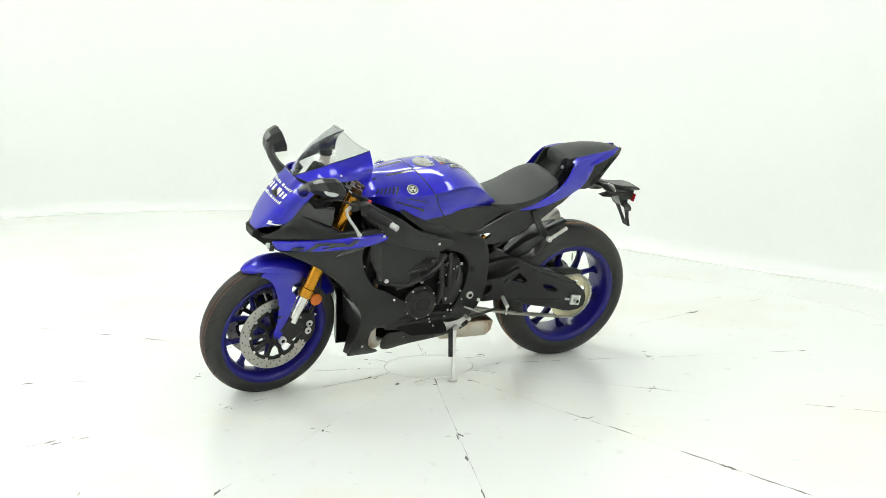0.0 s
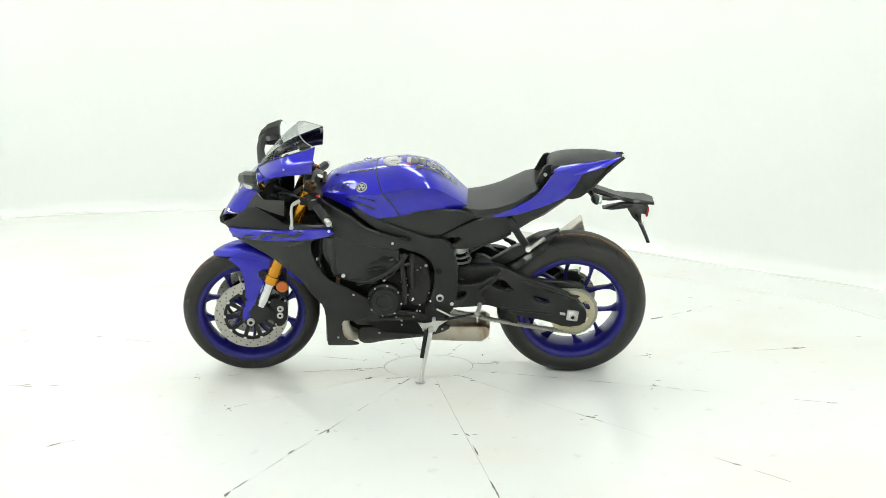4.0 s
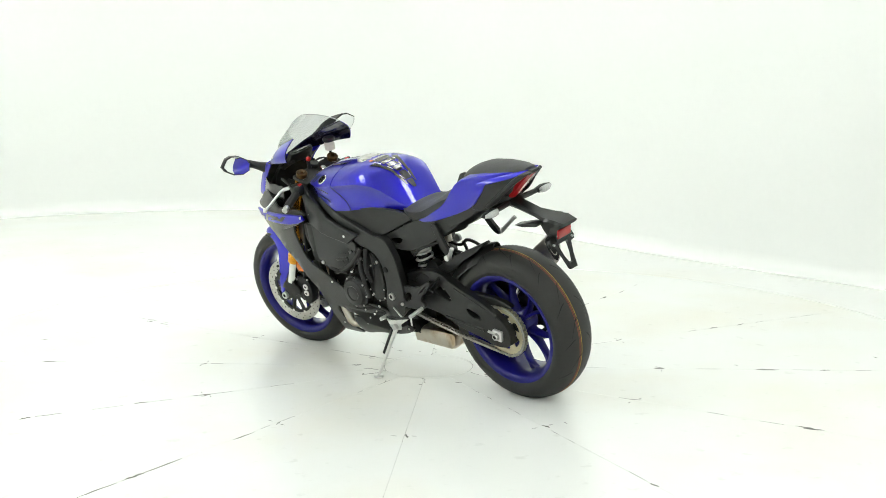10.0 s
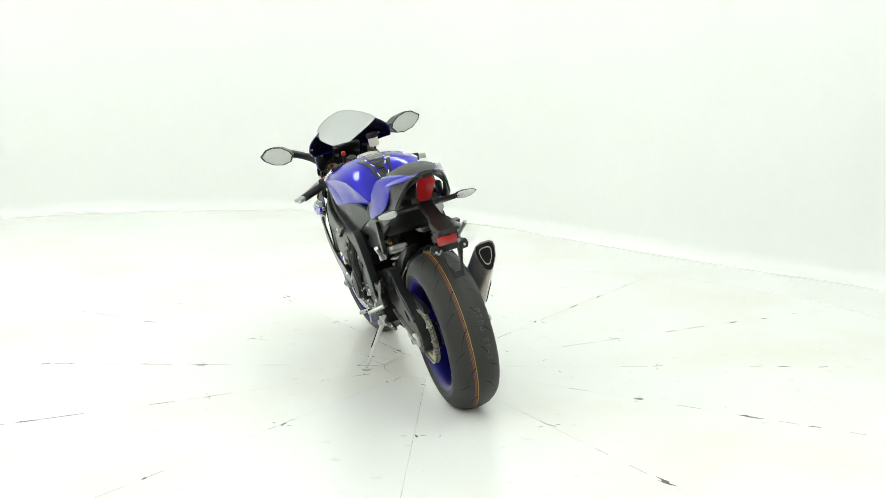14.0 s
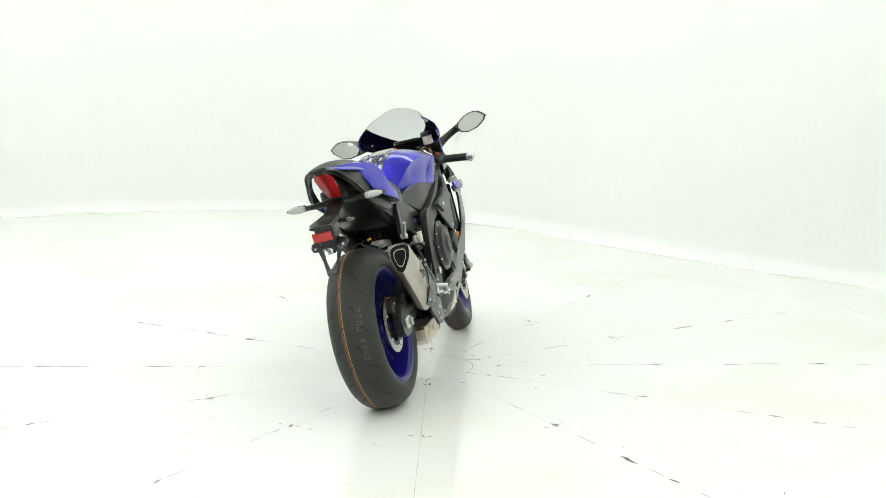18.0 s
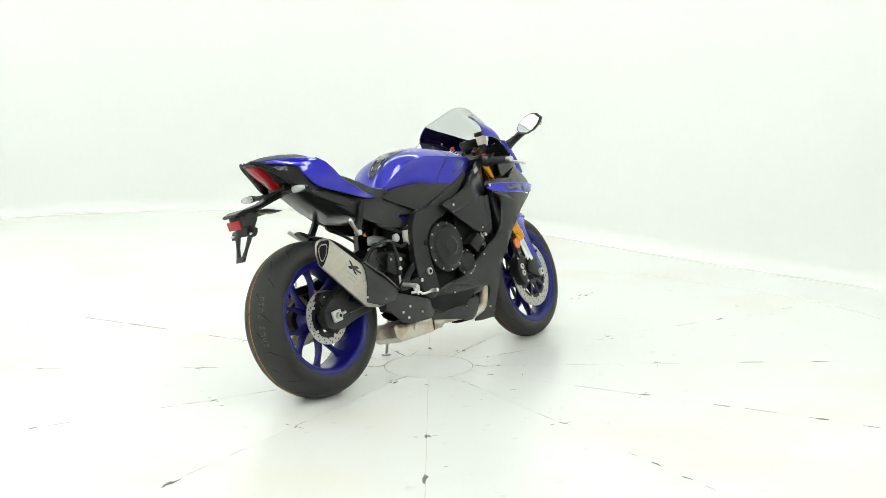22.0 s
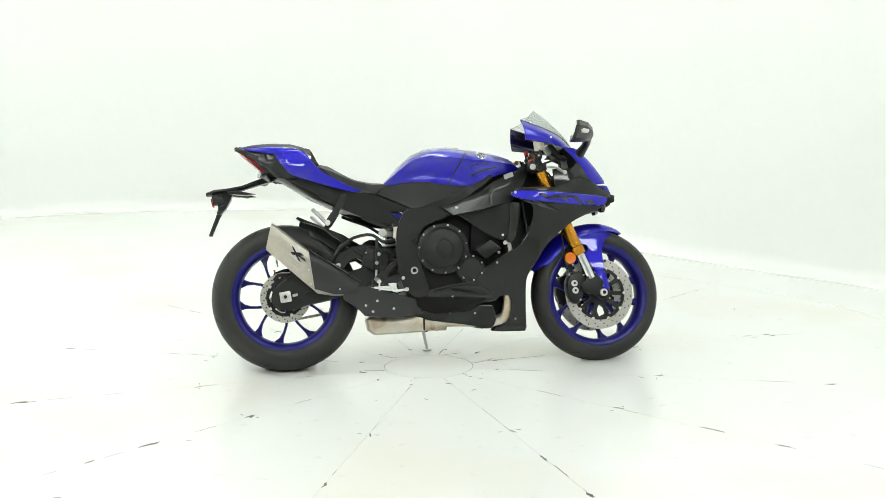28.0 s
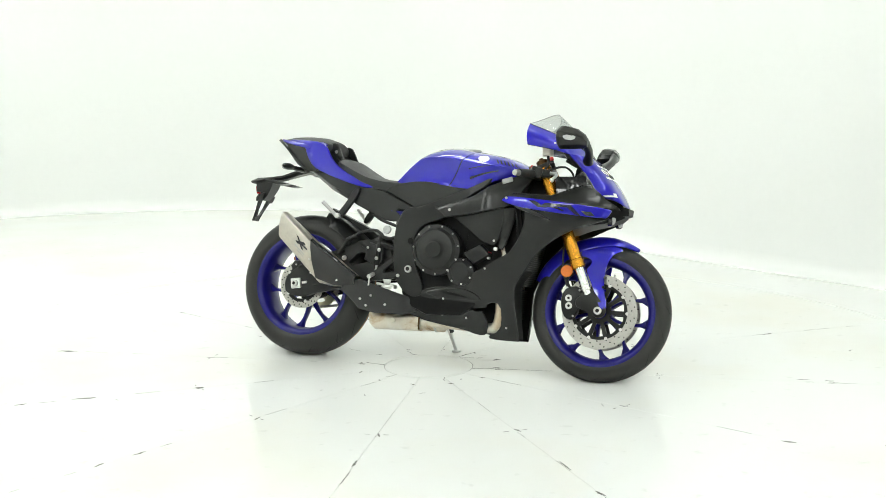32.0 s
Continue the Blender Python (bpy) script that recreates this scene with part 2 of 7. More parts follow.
def panel(outline, yfun, side, thick=0.005, step=0.035, soft=1, bm=None, holes=(), roll=0.0032):
    """A curved shell with an outline in x and z; its distance from the middle is yfun(x, z)."""
    own = bmesh.new()
    pts = chaikin(outline, soft) if soft else outline
    if holes:
        loops = [pts] + [chaikin(h, soft) if soft else h for h in holes]
        edges = []
        for loop in loops:
            vs = [own.verts.new((x, 0, z)) for x, z in loop]
            edges += [own.edges.new((vs[i], vs[(i + 1) % len(vs)])) for i in range(len(vs))]
        bmesh.ops.triangle_fill(own, use_beauty=True, use_dissolve=False, edges=edges, normal=(0, 1, 0))
    else:
        own.faces.new([own.verts.new((x, 0, z)) for x, z in pts])
    if roll and thick >= 0.0045:
        bmesh.ops.recalc_face_normals(own, faces=own.faces)
        bmesh.ops.inset_region(own, faces=own.faces[:], thickness=roll, use_boundary=True, use_even_offset=False)
    xs, zs = [p[0] for p in pts], [p[1] for p in pts]
    for lo, hi, axis in ((min(xs), max(xs), 0), (min(zs), max(zs), 2)):
        k = max(1, int((hi - lo) / step))
        for i in range(1, k):
            co = [0, 0, 0]
            co[axis] = lo + (hi - lo) * i / k
            no = [0, 0, 0]
            no[axis] = 1
            bmesh.ops.bisect_plane(own, geom=own.verts[:] + own.edges[:] + own.faces[:], plane_co=co, plane_no=no)
    bmesh.ops.triangulate(own, faces=[f for f in own.faces if len(f.verts) > 4])
    drop = roll * 0.8 if roll and thick >= 0.0045 else 0.0
    for v in own.verts:
        v.co.y = side * (yfun(v.co.x, v.co.z) - (drop if v.is_boundary else 0.0))
    bmesh.ops.recalc_face_normals(own, faces=own.faces)
    inner = bmesh.ops.duplicate(own, geom=own.verts[:] + own.edges[:] + own.faces[:])
    pairs = inner["vert_map"]
    inside = set(g for g in inner["geom"] if isinstance(g, bmesh.types.BMVert))
    for v in inside:
        v.co.y -= side * thick
    for e in [e for e in own.edges if e.is_boundary and e.verts[0] not in inside and e.verts[1] not in inside]:
        a, b = e.verts
        own.faces.new((a, b, pairs[b], pairs[a]))
    return own if bm is None else merge(bm, own)


def box(c, s, bevel=0.004, rot=None, bm=None, taper=1.0):
    own = bmesh.new()
    bmesh.ops.create_cube(own, size=1)
    for v in own.verts:
        k = taper if v.co.z > 0 else 1.0
        v.co = Vector((v.co.x * s[0] * k, v.co.y * s[1] * k, v.co.z * s[2]))
    if bevel:
        bmesh.ops.bevel(own, geom=own.edges[:], offset=bevel, segments=2, profile=0.5, affect="EDGES", clamp_overlap=True)
    m = Matrix.Translation(c)
    if rot:
        m = m @ Euler([radians(a) for a in rot]).to_matrix().to_4x4()
    bmesh.ops.transform(own, matrix=m, verts=own.verts)
    return own if bm is None else merge(bm, own)


def rod(a, b, r, n=16, bevel=0.0, bm=None):
    """A round bar from a to b with softened ends."""
    a, b = Vector(a), Vector(b)
    d = (b - a).normalized()
    e = bevel or 0.12 * r
    return tube([a, a + d * 1e-5, a + d * e, b - d * e, b - d * 1e-5, b], [r * 0.01, r - e, r, r, r - e, r * 0.01], n, bm, cap=False)


# ---- the studio ----
def room_curve():
    """The closed line on which the curved wall stands."""
    key = [(-1.86, 5.02), (-3.35, 4.66), (-4.9, 3.6), (-5.8, 1.2), (-6.0, -2.5), (-5.6, -6.5), (-3.5, -8.8), (0.0, -9.4),
           (3.6, -8.8), (5.8, -6.5), (6.0, -3.6), (5.2, -1.6), (3.9, 0.1), (2.56, 1.53), (2.15, 1.97), (1.74, 2.44), (1.32, 2.94), (0.45, 4.05), (-0.6, 4.82)]
    pts = []
    n = len(key)
    for i in range(n):
        a, b, c, d = (Vector((*key[(i + k) % n], 0)) for k in (-1, 0, 1, 2))
        for s in range(8):
            u = s / 8
            pts.append(0.5 * (2 * b + (c - a) * u + (2 * a - 5 * b + 4 * c - d) * u * u + (3 * b - a - 3 * c + d) * u ** 3))
    return pts


def build_room():
    line = room_curve()
    n = len(line)
    mid = Vector((0, -2, 0))
    # outward direction at each point of the wall
    outs = []
    for i in range(n):
        d = (line[(i + 1) % n] - line[i - 1]).normalized()
        o = Vector((d.y, -d.x, 0))
        outs.append(o if o.dot(line[i] - mid) > 0 else -o)
    r = 0.10
    profile = [(-0.004, 0.004)] + [(r * math.sin(a), r * (1 - math.cos(a))) for a in [radians(15 * k) for k in range(1, 7)]] + [(r, 0.6), (r, 1.4), (r, 2.4), (r, CEILING)]
    outer = [(r + 0.12, CEILING), (r + 0.12, -0.02), (-0.004, -0.02)]
    # the white sweep runs round the front and the sides; an unseen grey wall, added to tone reflections, closes the
    # place behind the camera
    first, last = 8 * 6 + 2, 8 * 8 + 2
    back = list(range(first, last + 1))
    front = [i % n for i in range(last, n + first + 1)]

    def sweep(ids):
        rings = []
        for i in ids:
            rings.append([line[i] + outs[i] * o + Vector((0, 0, z)) for o, z in profile + outer])
        return loft(rings)
    tagged(part("wall_back", sweep(back), BACKWALL, sharp=50), label="unseen grey wall behind the camera, added to tone reflections", category="wall", kind="structure")
    wall = part("wall_curved", sweep(front), WALL, sharp=50)
    tagged(wall, label="seamless curved white studio wall with a coved foot", category="wall", kind="structure")
    bm = bmesh.new()
    bm.faces.new([bm.verts.new(line[i] + outs[i] * 0.2 + Vector((0, 0, CEILING + 0.002))) for i in range(n)])
    ext = bmesh.ops.extrude_face_region(bm, geom=bm.faces[:])
    bmesh.ops.translate(bm, vec=(0, 0, 0.12), verts=[v for v in ext["geom"] if isinstance(v, bmesh.types.BMVert)])
    tagged(part("ceiling", bm, CEIL), label="pale studio ceiling with rows of tube lamps", category="ceiling", kind="structure")
    # the floor round the turntable, with the round pit in which the turntable sits
    bm = bmesh.new()
    seg = 144
    ring = [[Vector((rr * math.cos(2 * math.pi * k / seg), rr * math.sin(2 * math.pi * k / seg), z)) for k in range(seg)]
            for rr, z in ((2.4455, -0.06), (2.4455, -0.003), (2.449, 0.0), (3.2, 0.0))]
    loft(ring, cap=False, bm=bm)
    loft([ring[3], [Vector((14 * p.x / 3.2, 14 * p.y / 3.2, 0)) for p in ring[3]]], cap=False, bm=bm)
    bmesh.ops.remove_doubles(bm, verts=bm.verts, dist=1e-5)
    tagged(part("floor", bm, FLOOR), label="glossy white painted studio floor around the turntable", category="floor", kind="structure")


def lamp_panel():
    """A four-tube ceiling lamp: a white tray with a reflector and four glowing tubes."""
    w, d = 1.5, 0.50
    lamp = new("ceiling_light", None)
    tagged(lamp, label="long white ceiling light with four bare glowing tubes", category="ceiling light", group="ceiling lights")
    bm = bmesh.new()
    for s in (-1, 1):
        box((0, s * (d / 2 + 0.02), 0), (w + 0.08, 0.04, 0.07), 0.004, bm=bm)
        box((s * (w / 2 + 0.02), 0, 0), (0.04, d, 0.07), 0.004, bm=bm)
    box((0, 0, 0.035), (w, d, 0.02), 0, bm=bm)
    part("tray", bm, HOUSING, lamp)
    for k in range(4):
        y = (k - 1.5) * 0.125
        part("tube", rod((-w / 2 + 0.03, y, -0.005), (w / 2 - 0.03, y, -0.005), 0.022, 12), GLOW, lamp, "glowing fluorescent tube")
    return lamp


def build_lamps():
    first = lamp_panel()
    z = CEILING - 0.05
    # a wide ring of lamps above the edge of the floor, a few over the camera, none straight above the turntable
    spots = [(-3.5, y, 90) for y in (-6.2, -4.2, -2.2, -0.2)] + [(3.0, y, 90) for y in (-6.6, -4.7, -2.8)] + [(x, -7.4, 0) for x in (-1.8, 0.0, 1.8)]
    spots += [(x, -5.2, 90) for x in (-1.3, 1.2)] + [(-1.9, -2.4, 90), (1.6, -2.6, 90), (-1.7, 0.4, 90)]
    first.matrix_basis = pose(spots[0][0], spots[0][1], z, 0, 0, spots[0][2])
    for x, y, r in spots[1:]:
        copy_thing(first, pose(x, y, z, 0, 0, r))
    # a second row, added to brighten the curved wall, follows it and tilts towards it
    for x, y, r in [(-4.6, -3.6, 90), (-4.5, -1.2, 88), (-4.0, 1.0, 78), (-3.4, 2.4, 50), (-1.9, 3.1, 18), (-0.5, 2.7, -30), (0.4, 1.45, -50), (1.75, -0.45, -50), (4.2, -4.4, -80)]:
        aside = -math.sin(radians(r)) * x + math.cos(radians(r)) * (y + 1.0)
        copy_thing(first, pose(x, y, CEILING - 0.19, 32 if aside > 0 else -32, 0, r))


SEAMS = [9.4, 39.2, 69.0, 99.0, 129.0, 159.5, 189.5, 219.3, 249.7, 280.1, 309.8, 340.3]


def build_turntable():
    """The round platform: twelve wedge boards round a hub plate, on a dirty base that shows in the joints."""
    table = new("turntable", None)
    tagged(table, label="round white painted turntable of twelve wedge boards with cracked joints", category="turntable")
    base = lathe([(0.0, -0.055), (2.435, -0.055), (2.435, -0.0035), (0.0, -0.0035)], (0, 0, 0), 120)
    bmesh.ops.rotate(base, matrix=Matrix.Rotation(radians(90), 3, "X"), verts=base.verts)
    part("base", base, SEAM, table, "grey dirty base under the joints")
    hub = lathe([(0.0, -0.0032), (0.1930, -0.0032), (0.1945, -0.0005), (0.193, 0.0), (0.0, 0.0)], (0, 0, 0), 72)
    bmesh.ops.rotate(hub, matrix=Matrix.Rotation(radians(90), 3, "X"), verts=hub.verts)
    part("hub_plate", hub, FLOOR, table, sharp=5.0)
    rnd = random.Random(4)
    n = len(SEAMS)
    for i in range(n):
        a0, a1 = SEAMS[i], SEAMS[(i + 1) % n] + (360 if i == n - 1 else 0)
        bm = bmesh.new()
        arc = 14
        g = 0.0005
        inner, outer_ = [], []
        for k in range(arc + 1):
            f = k / arc
            for r, dest in ((0.1975, inner), (2.436, outer_)):
                off = math.degrees(g / r)
                a = radians(a0 + off + (a1 - a0 - 2 * off) * f)
                dest.append((r * math.cos(a), r * math.sin(a)))
        loop = inner + outer_[::-1]
        top = [bm.verts.new((x, y, 0.0)) for x, y in loop]
        low = [bm.verts.new((x, y, -0.003)) for x, y in loop]
        m = arc + 1
        for k in range(arc):
            j = 2 * m - 1 - k
            bm.faces.new((top[k], top[k + 1], top[j - 1], top[j]))
        for k in range(2 * m):
            q = (k + 1) % (2 * m)
            bm.faces.new((top[k], low[k], low[q], top[q]))
        part("wedge_board", bm, FLOOR, table)
    # chipped paint along the joints: thin ragged dark flakes
    def flake(r, ang, length, width, skew=0.0, sink=0.0006):
        bm = bmesh.new()
        a = radians(ang)
        d, s = Vector((math.cos(a + skew), math.sin(a + skew), 0)), Vector((-math.sin(a + skew), math.cos(a + skew), 0))
        c = Vector((r * math.cos(a), r * math.sin(a), 0))
        k = 9
        up, dn = [], []
        for q in range(k):
            f = q / (k - 1) - 0.5
            w = width * (1 - (2 * abs(f)) ** 1.6) * rnd.uniform(0.45, 1.2) + 0.0006
            sh = rnd.uniform(-0.25, 0.25) * width
            up.append(bm.verts.new(c + d * f * length + s * (w * 0.5 + sh) + Vector((0, 0, sink))))
            dn.append(bm.verts.new(c + d * f * length - s * (w * 0.5 - sh) + Vector((0, 0, sink))))
        for q in range(k - 1):
            bm.faces.new((dn[q], dn[q + 1], up[q + 1], up[q]))
        ext = bmesh.ops.extrude_face_region(bm, geom=bm.faces[:])
        bmesh.ops.translate(bm, vec=(0, 0, -sink), verts=[v for v in ext["geom"] if isinstance(v, bmesh.types.BMVert)])
        part("paint_chip", bm, CRACK, table)
    # screw rows cross every joint at three rings, with small chips round them
    for i, a in enumerate(SEAMS):
        flake(1.012, a + 0.5, rnd.uniform(0.03, 0.05), rnd.uniform(0.006, 0.011), 0.3)
        flake(1.730, a, rnd.uniform(0.04, 0.07), rnd.uniform(0.008, 0.014), 0.2)
        flake(0.310, a - 1.0, rnd.uniform(0.02, 0.04), 0.007, 0.9)
        for _ in range(6):
            flake(rnd.uniform(0.3, 2.3), a, rnd.uniform(0.03, 0.12), rnd.uniform(0.0002, 0.0012))
        for sk in (-4.0, 3.5):
            flake(1.012 + rnd.uniform(-0.01, 0.01), a + sk * 0.55, 0.022, 0.0035, 1.5)
    # jagged cracks that run out from the hub plate
    def crack(r, ang, length, width):
        bm = bmesh.new()
        a = radians(ang)
        p = Vector((r * math.cos(a), r * math.sin(a), 0.0007))
        head, up, dn, k = a + rnd.uniform(-0.7, 0.7), [], [], 8
        for q in range(k):
            side_ = Vector((-math.sin(head), math.cos(head), 0))
            w = width * rnd.uniform(0.3, 1.0) * (1.0 if q < k - 1 else 0.2)
            up.append(bm.verts.new(p + side_ * w / 2))
            dn.append(bm.verts.new(p - side_ * w / 2))
            head += rnd.uniform(-0.55, 0.55) + 0.3 * (a - head)
            p = p + Vector((math.cos(head), math.sin(head), 0)) * (length / k)
        for q in range(k - 1):
            bm.faces.new((dn[q], dn[q + 1], up[q + 1], up[q]))
        ext = bmesh.ops.extrude_face_region(bm, geom=bm.faces[:])
        bmesh.ops.translate(bm, vec=(0, 0, -0.0007), verts=[v for v in ext["geom"] if isinstance(v, bmesh.types.BMVert)])
        part("paint_crack", bm, CRACK, table)
    for a in SEAMS[::2]:
        crack(0.2, a + rnd.uniform(-5, 5), rnd.uniform(0.06, 0.14), rnd.uniform(0.0014, 0.0024))
    # wide dark chips that stand out: radius, angle, length and width
    for r, a, long, wide in ((1.482, 219.3, 0.12, 0.026), (1.013, 219.2, 0.06, 0.018), (0.302, 191.8, 0.045, 0.018), (1.72, 189.8, 0.13, 0.018),
                             (1.730, 99.0, 0.10, 0.026), (1.600, 99.0, 0.22, 0.010), (1.895, 99.0, 0.20, 0.010), (2.03, 99.0, 0.12, 0.008), (1.20, 99.3, 0.14, 0.008),
                             (1.276, 68.8, 0.07, 0.014), (1.641, 68.9, 0.12, 0.009), (1.03, 68.7, 0.09, 0.008), (0.26, 69.6, 0.12, 0.007),
                             (1.340, 280.0, 0.09, 0.014), (1.728, 280.0, 0.06, 0.018), (1.918, 279.7, 0.08, 0.008), (1.486, 280.2, 0.16, 0.006),
                             (1.438, 310.1, 0.12, 0.008), (0.322, 38.6, 0.05, 0.016), (0.316, 8.5, 0.045, 0.014),
                             (1.715, 340.1, 0.05, 0.012), (1.72, 10.4, 0.05, 0.016), (1.613, 10.6, 0.06, 0.008), (1.564, 249.8, 0.07, 0.012)):
        flake(r, a, long * 0.85, wide * 0.8)
    for _ in range(5):
        flake(rnd.uniform(0.25, 0.75), rnd.uniform(0, 360), rnd.uniform(0.012, 0.035), rnd.uniform(0.002, 0.005), rnd.uniform(-1.5, 1.5))
    for _ in range(8):
        flake(rnd.uniform(0.8, 2.3), rnd.uniform(0, 360), rnd.uniform(0.01, 0.04), rnd.uniform(0.002, 0.005), rnd.uniform(-1.5, 1.5))
    return table


build_room()
build_lamps()
turntable = build_turntable()

# ---- the motorcycle: x forward, y to its left, z up, upright; the lean comes with its pose ----
bike = new("motorcycle", None)
tagged(bike, label="blue and black sports motorcycle leaning on its side stand", category="motorcycle")
bike.rotation_mode = "QUATERNION"

REAR = Vector((-0.7025, 0.0, 0.320))
FRONT = Vector((0.684, 0.0, 0.291))
HEAD = Vector((0.603, 0.0, 0.365))
RAKE = Vector((-0.407, 0.0, 0.9135))
STEER = Matrix.Translation(HEAD) @ Matrix.Rotation(radians(7.5), 4, RAKE) @ Matrix.Translation(-HEAD)


def bolt_mesh():
    bm = lathe([(0.0, 0.0), (0.0065, 0.0), (0.0072, 0.001), (0.0070, 0.004), (0.0052, 0.0058), (0.0034, 0.006), (0.003, 0.0038), (0.0, 0.0036)], (0, 0, 0), 10)
    bmesh.ops.recalc_face_normals(bm, faces=bm.faces)
    for f in bm.faces:
        f.smooth = False
    me = bpy.data.meshes.new("bolt")
    bm.to_mesh(me)
    bm.free()
    me.materials.append(ALLOY)
    return me


BOLT = bolt_mesh()


def bolt(parent, p, side, size=1.0, xf=None):
    """A silver screw head that looks out to that side."""
    ob = new("bolt", BOLT)
    ob.parent = parent
    m = Matrix.Translation(p) @ (Matrix.Identity(4) if side > 0 else Matrix.Rotation(math.pi, 4, "Z")) @ Matrix.Diagonal((size * 0.74, size * 0.9, size * 0.74, 1))
    ob.matrix_basis = (xf @ m) if xf is not None else m
    return ob


# wheels -------------------------------------------------------------
def tyre_profile(radius, half, bead, flat):
    """Half-round section of a tyre: outer skin from bead to bead, then the inside."""
    pts = []
    n = 18
    for k in range(n + 1):
        a = math.pi * (k / n) - math.pi / 2
        y = half * math.sin(a)
        r = bead + (radius - bead) * (max(0.0, math.cos(a)) ** flat)
        pts.append((r, y))
    pts[0], pts[-1] = (bead, -half * 0.78), (bead, half * 0.78)
    pts.insert(1, (bead + 0.022, -half * 0.97))
    pts.insert(-1, (bead + 0.022, half * 0.97))
    return pts


def skin(pts, y):
    ys = [p[1] for p in pts]
    k = min(range(len(pts) - 1), key=lambda i: 0 if ys[i] <= y <= ys[i + 1] else 9)
    f = (y - ys[k]) / (ys[k + 1] - ys[k])
    return pts[k][0] + f * (pts[k + 1][0] - pts[k][0])


def ring_band(pts, c, y, width, lift=0.0006):
    h = width / 2
    r0, r1 = skin(pts, y - h) + lift, skin(pts, y + h) + lift
    return lathe([(r0 - 0.002, y - h), (r0, y - h), (r1, y + h), (r1 - 0.002, y + h)], c, 96, closed=True)


def sipe(pts, c, angle, y0, y1, sweep, width, bm):
    """One tread groove, painted as a tapered strip in the dark of its shade, that sweeps round the tyre."""
    n = 8
    left, right = [], []
    for k in range(n):
        f = k / (n - 1)
        y = y0 + (y1 - y0) * f
        a = angle + sweep * (f ** 1.6)
        r = skin(pts, y) + 0.0007
        w = width * (0.25 + math.sin(math.pi * min(1, f + 0.12)) * 0.75) / r
        for s, dest in ((-0.5, left), (0.5, right)):
            dest.append(bm.verts.new((c.x + r * math.cos(a + s * w), c.y + y, c.z + r * math.sin(a + s * w))))
    for k in range(n - 1):
        bm.faces.new((left[k], left[k + 1], right[k + 1], right[k]))


def spoke(c, a0, r0, a1, r1, w0, w1, t0, t1, bm, foot=2.2):
    """A wheel spoke that runs from the hub to the rim; angles in degrees."""
    rings = []
    for k in range(7):
        f = k / 6
        a, r = radians(a0 + (a1 - a0) * (f ** 1.3)), r0 + (r1 - r0) * f
        flare = 1 + foot * max(0.0, (f - 0.70) / 0.30) ** 2 + 0.7 * max(0.0, (0.25 - f) / 0.25)
        w, t = (w0 + (w1 - w0) * f) * flare, t0 + (t1 - t0) * f
        mid = Vector((c.x + r * math.cos(a), c.y, c.z + r * math.sin(a)))
        tan = Vector((-math.sin(a), 0, math.cos(a)))
        rings.append([mid + tan * (w * u) + Vector((0, t * v, 0)) for u, v in ((-1, -0.6), (-0.6, -1), (0.6, -1), (1, -0.6), (1, 0.6), (0.6, 1), (-0.6, 1), (-1, 0.6))])
    loft(rings, bm=bm)


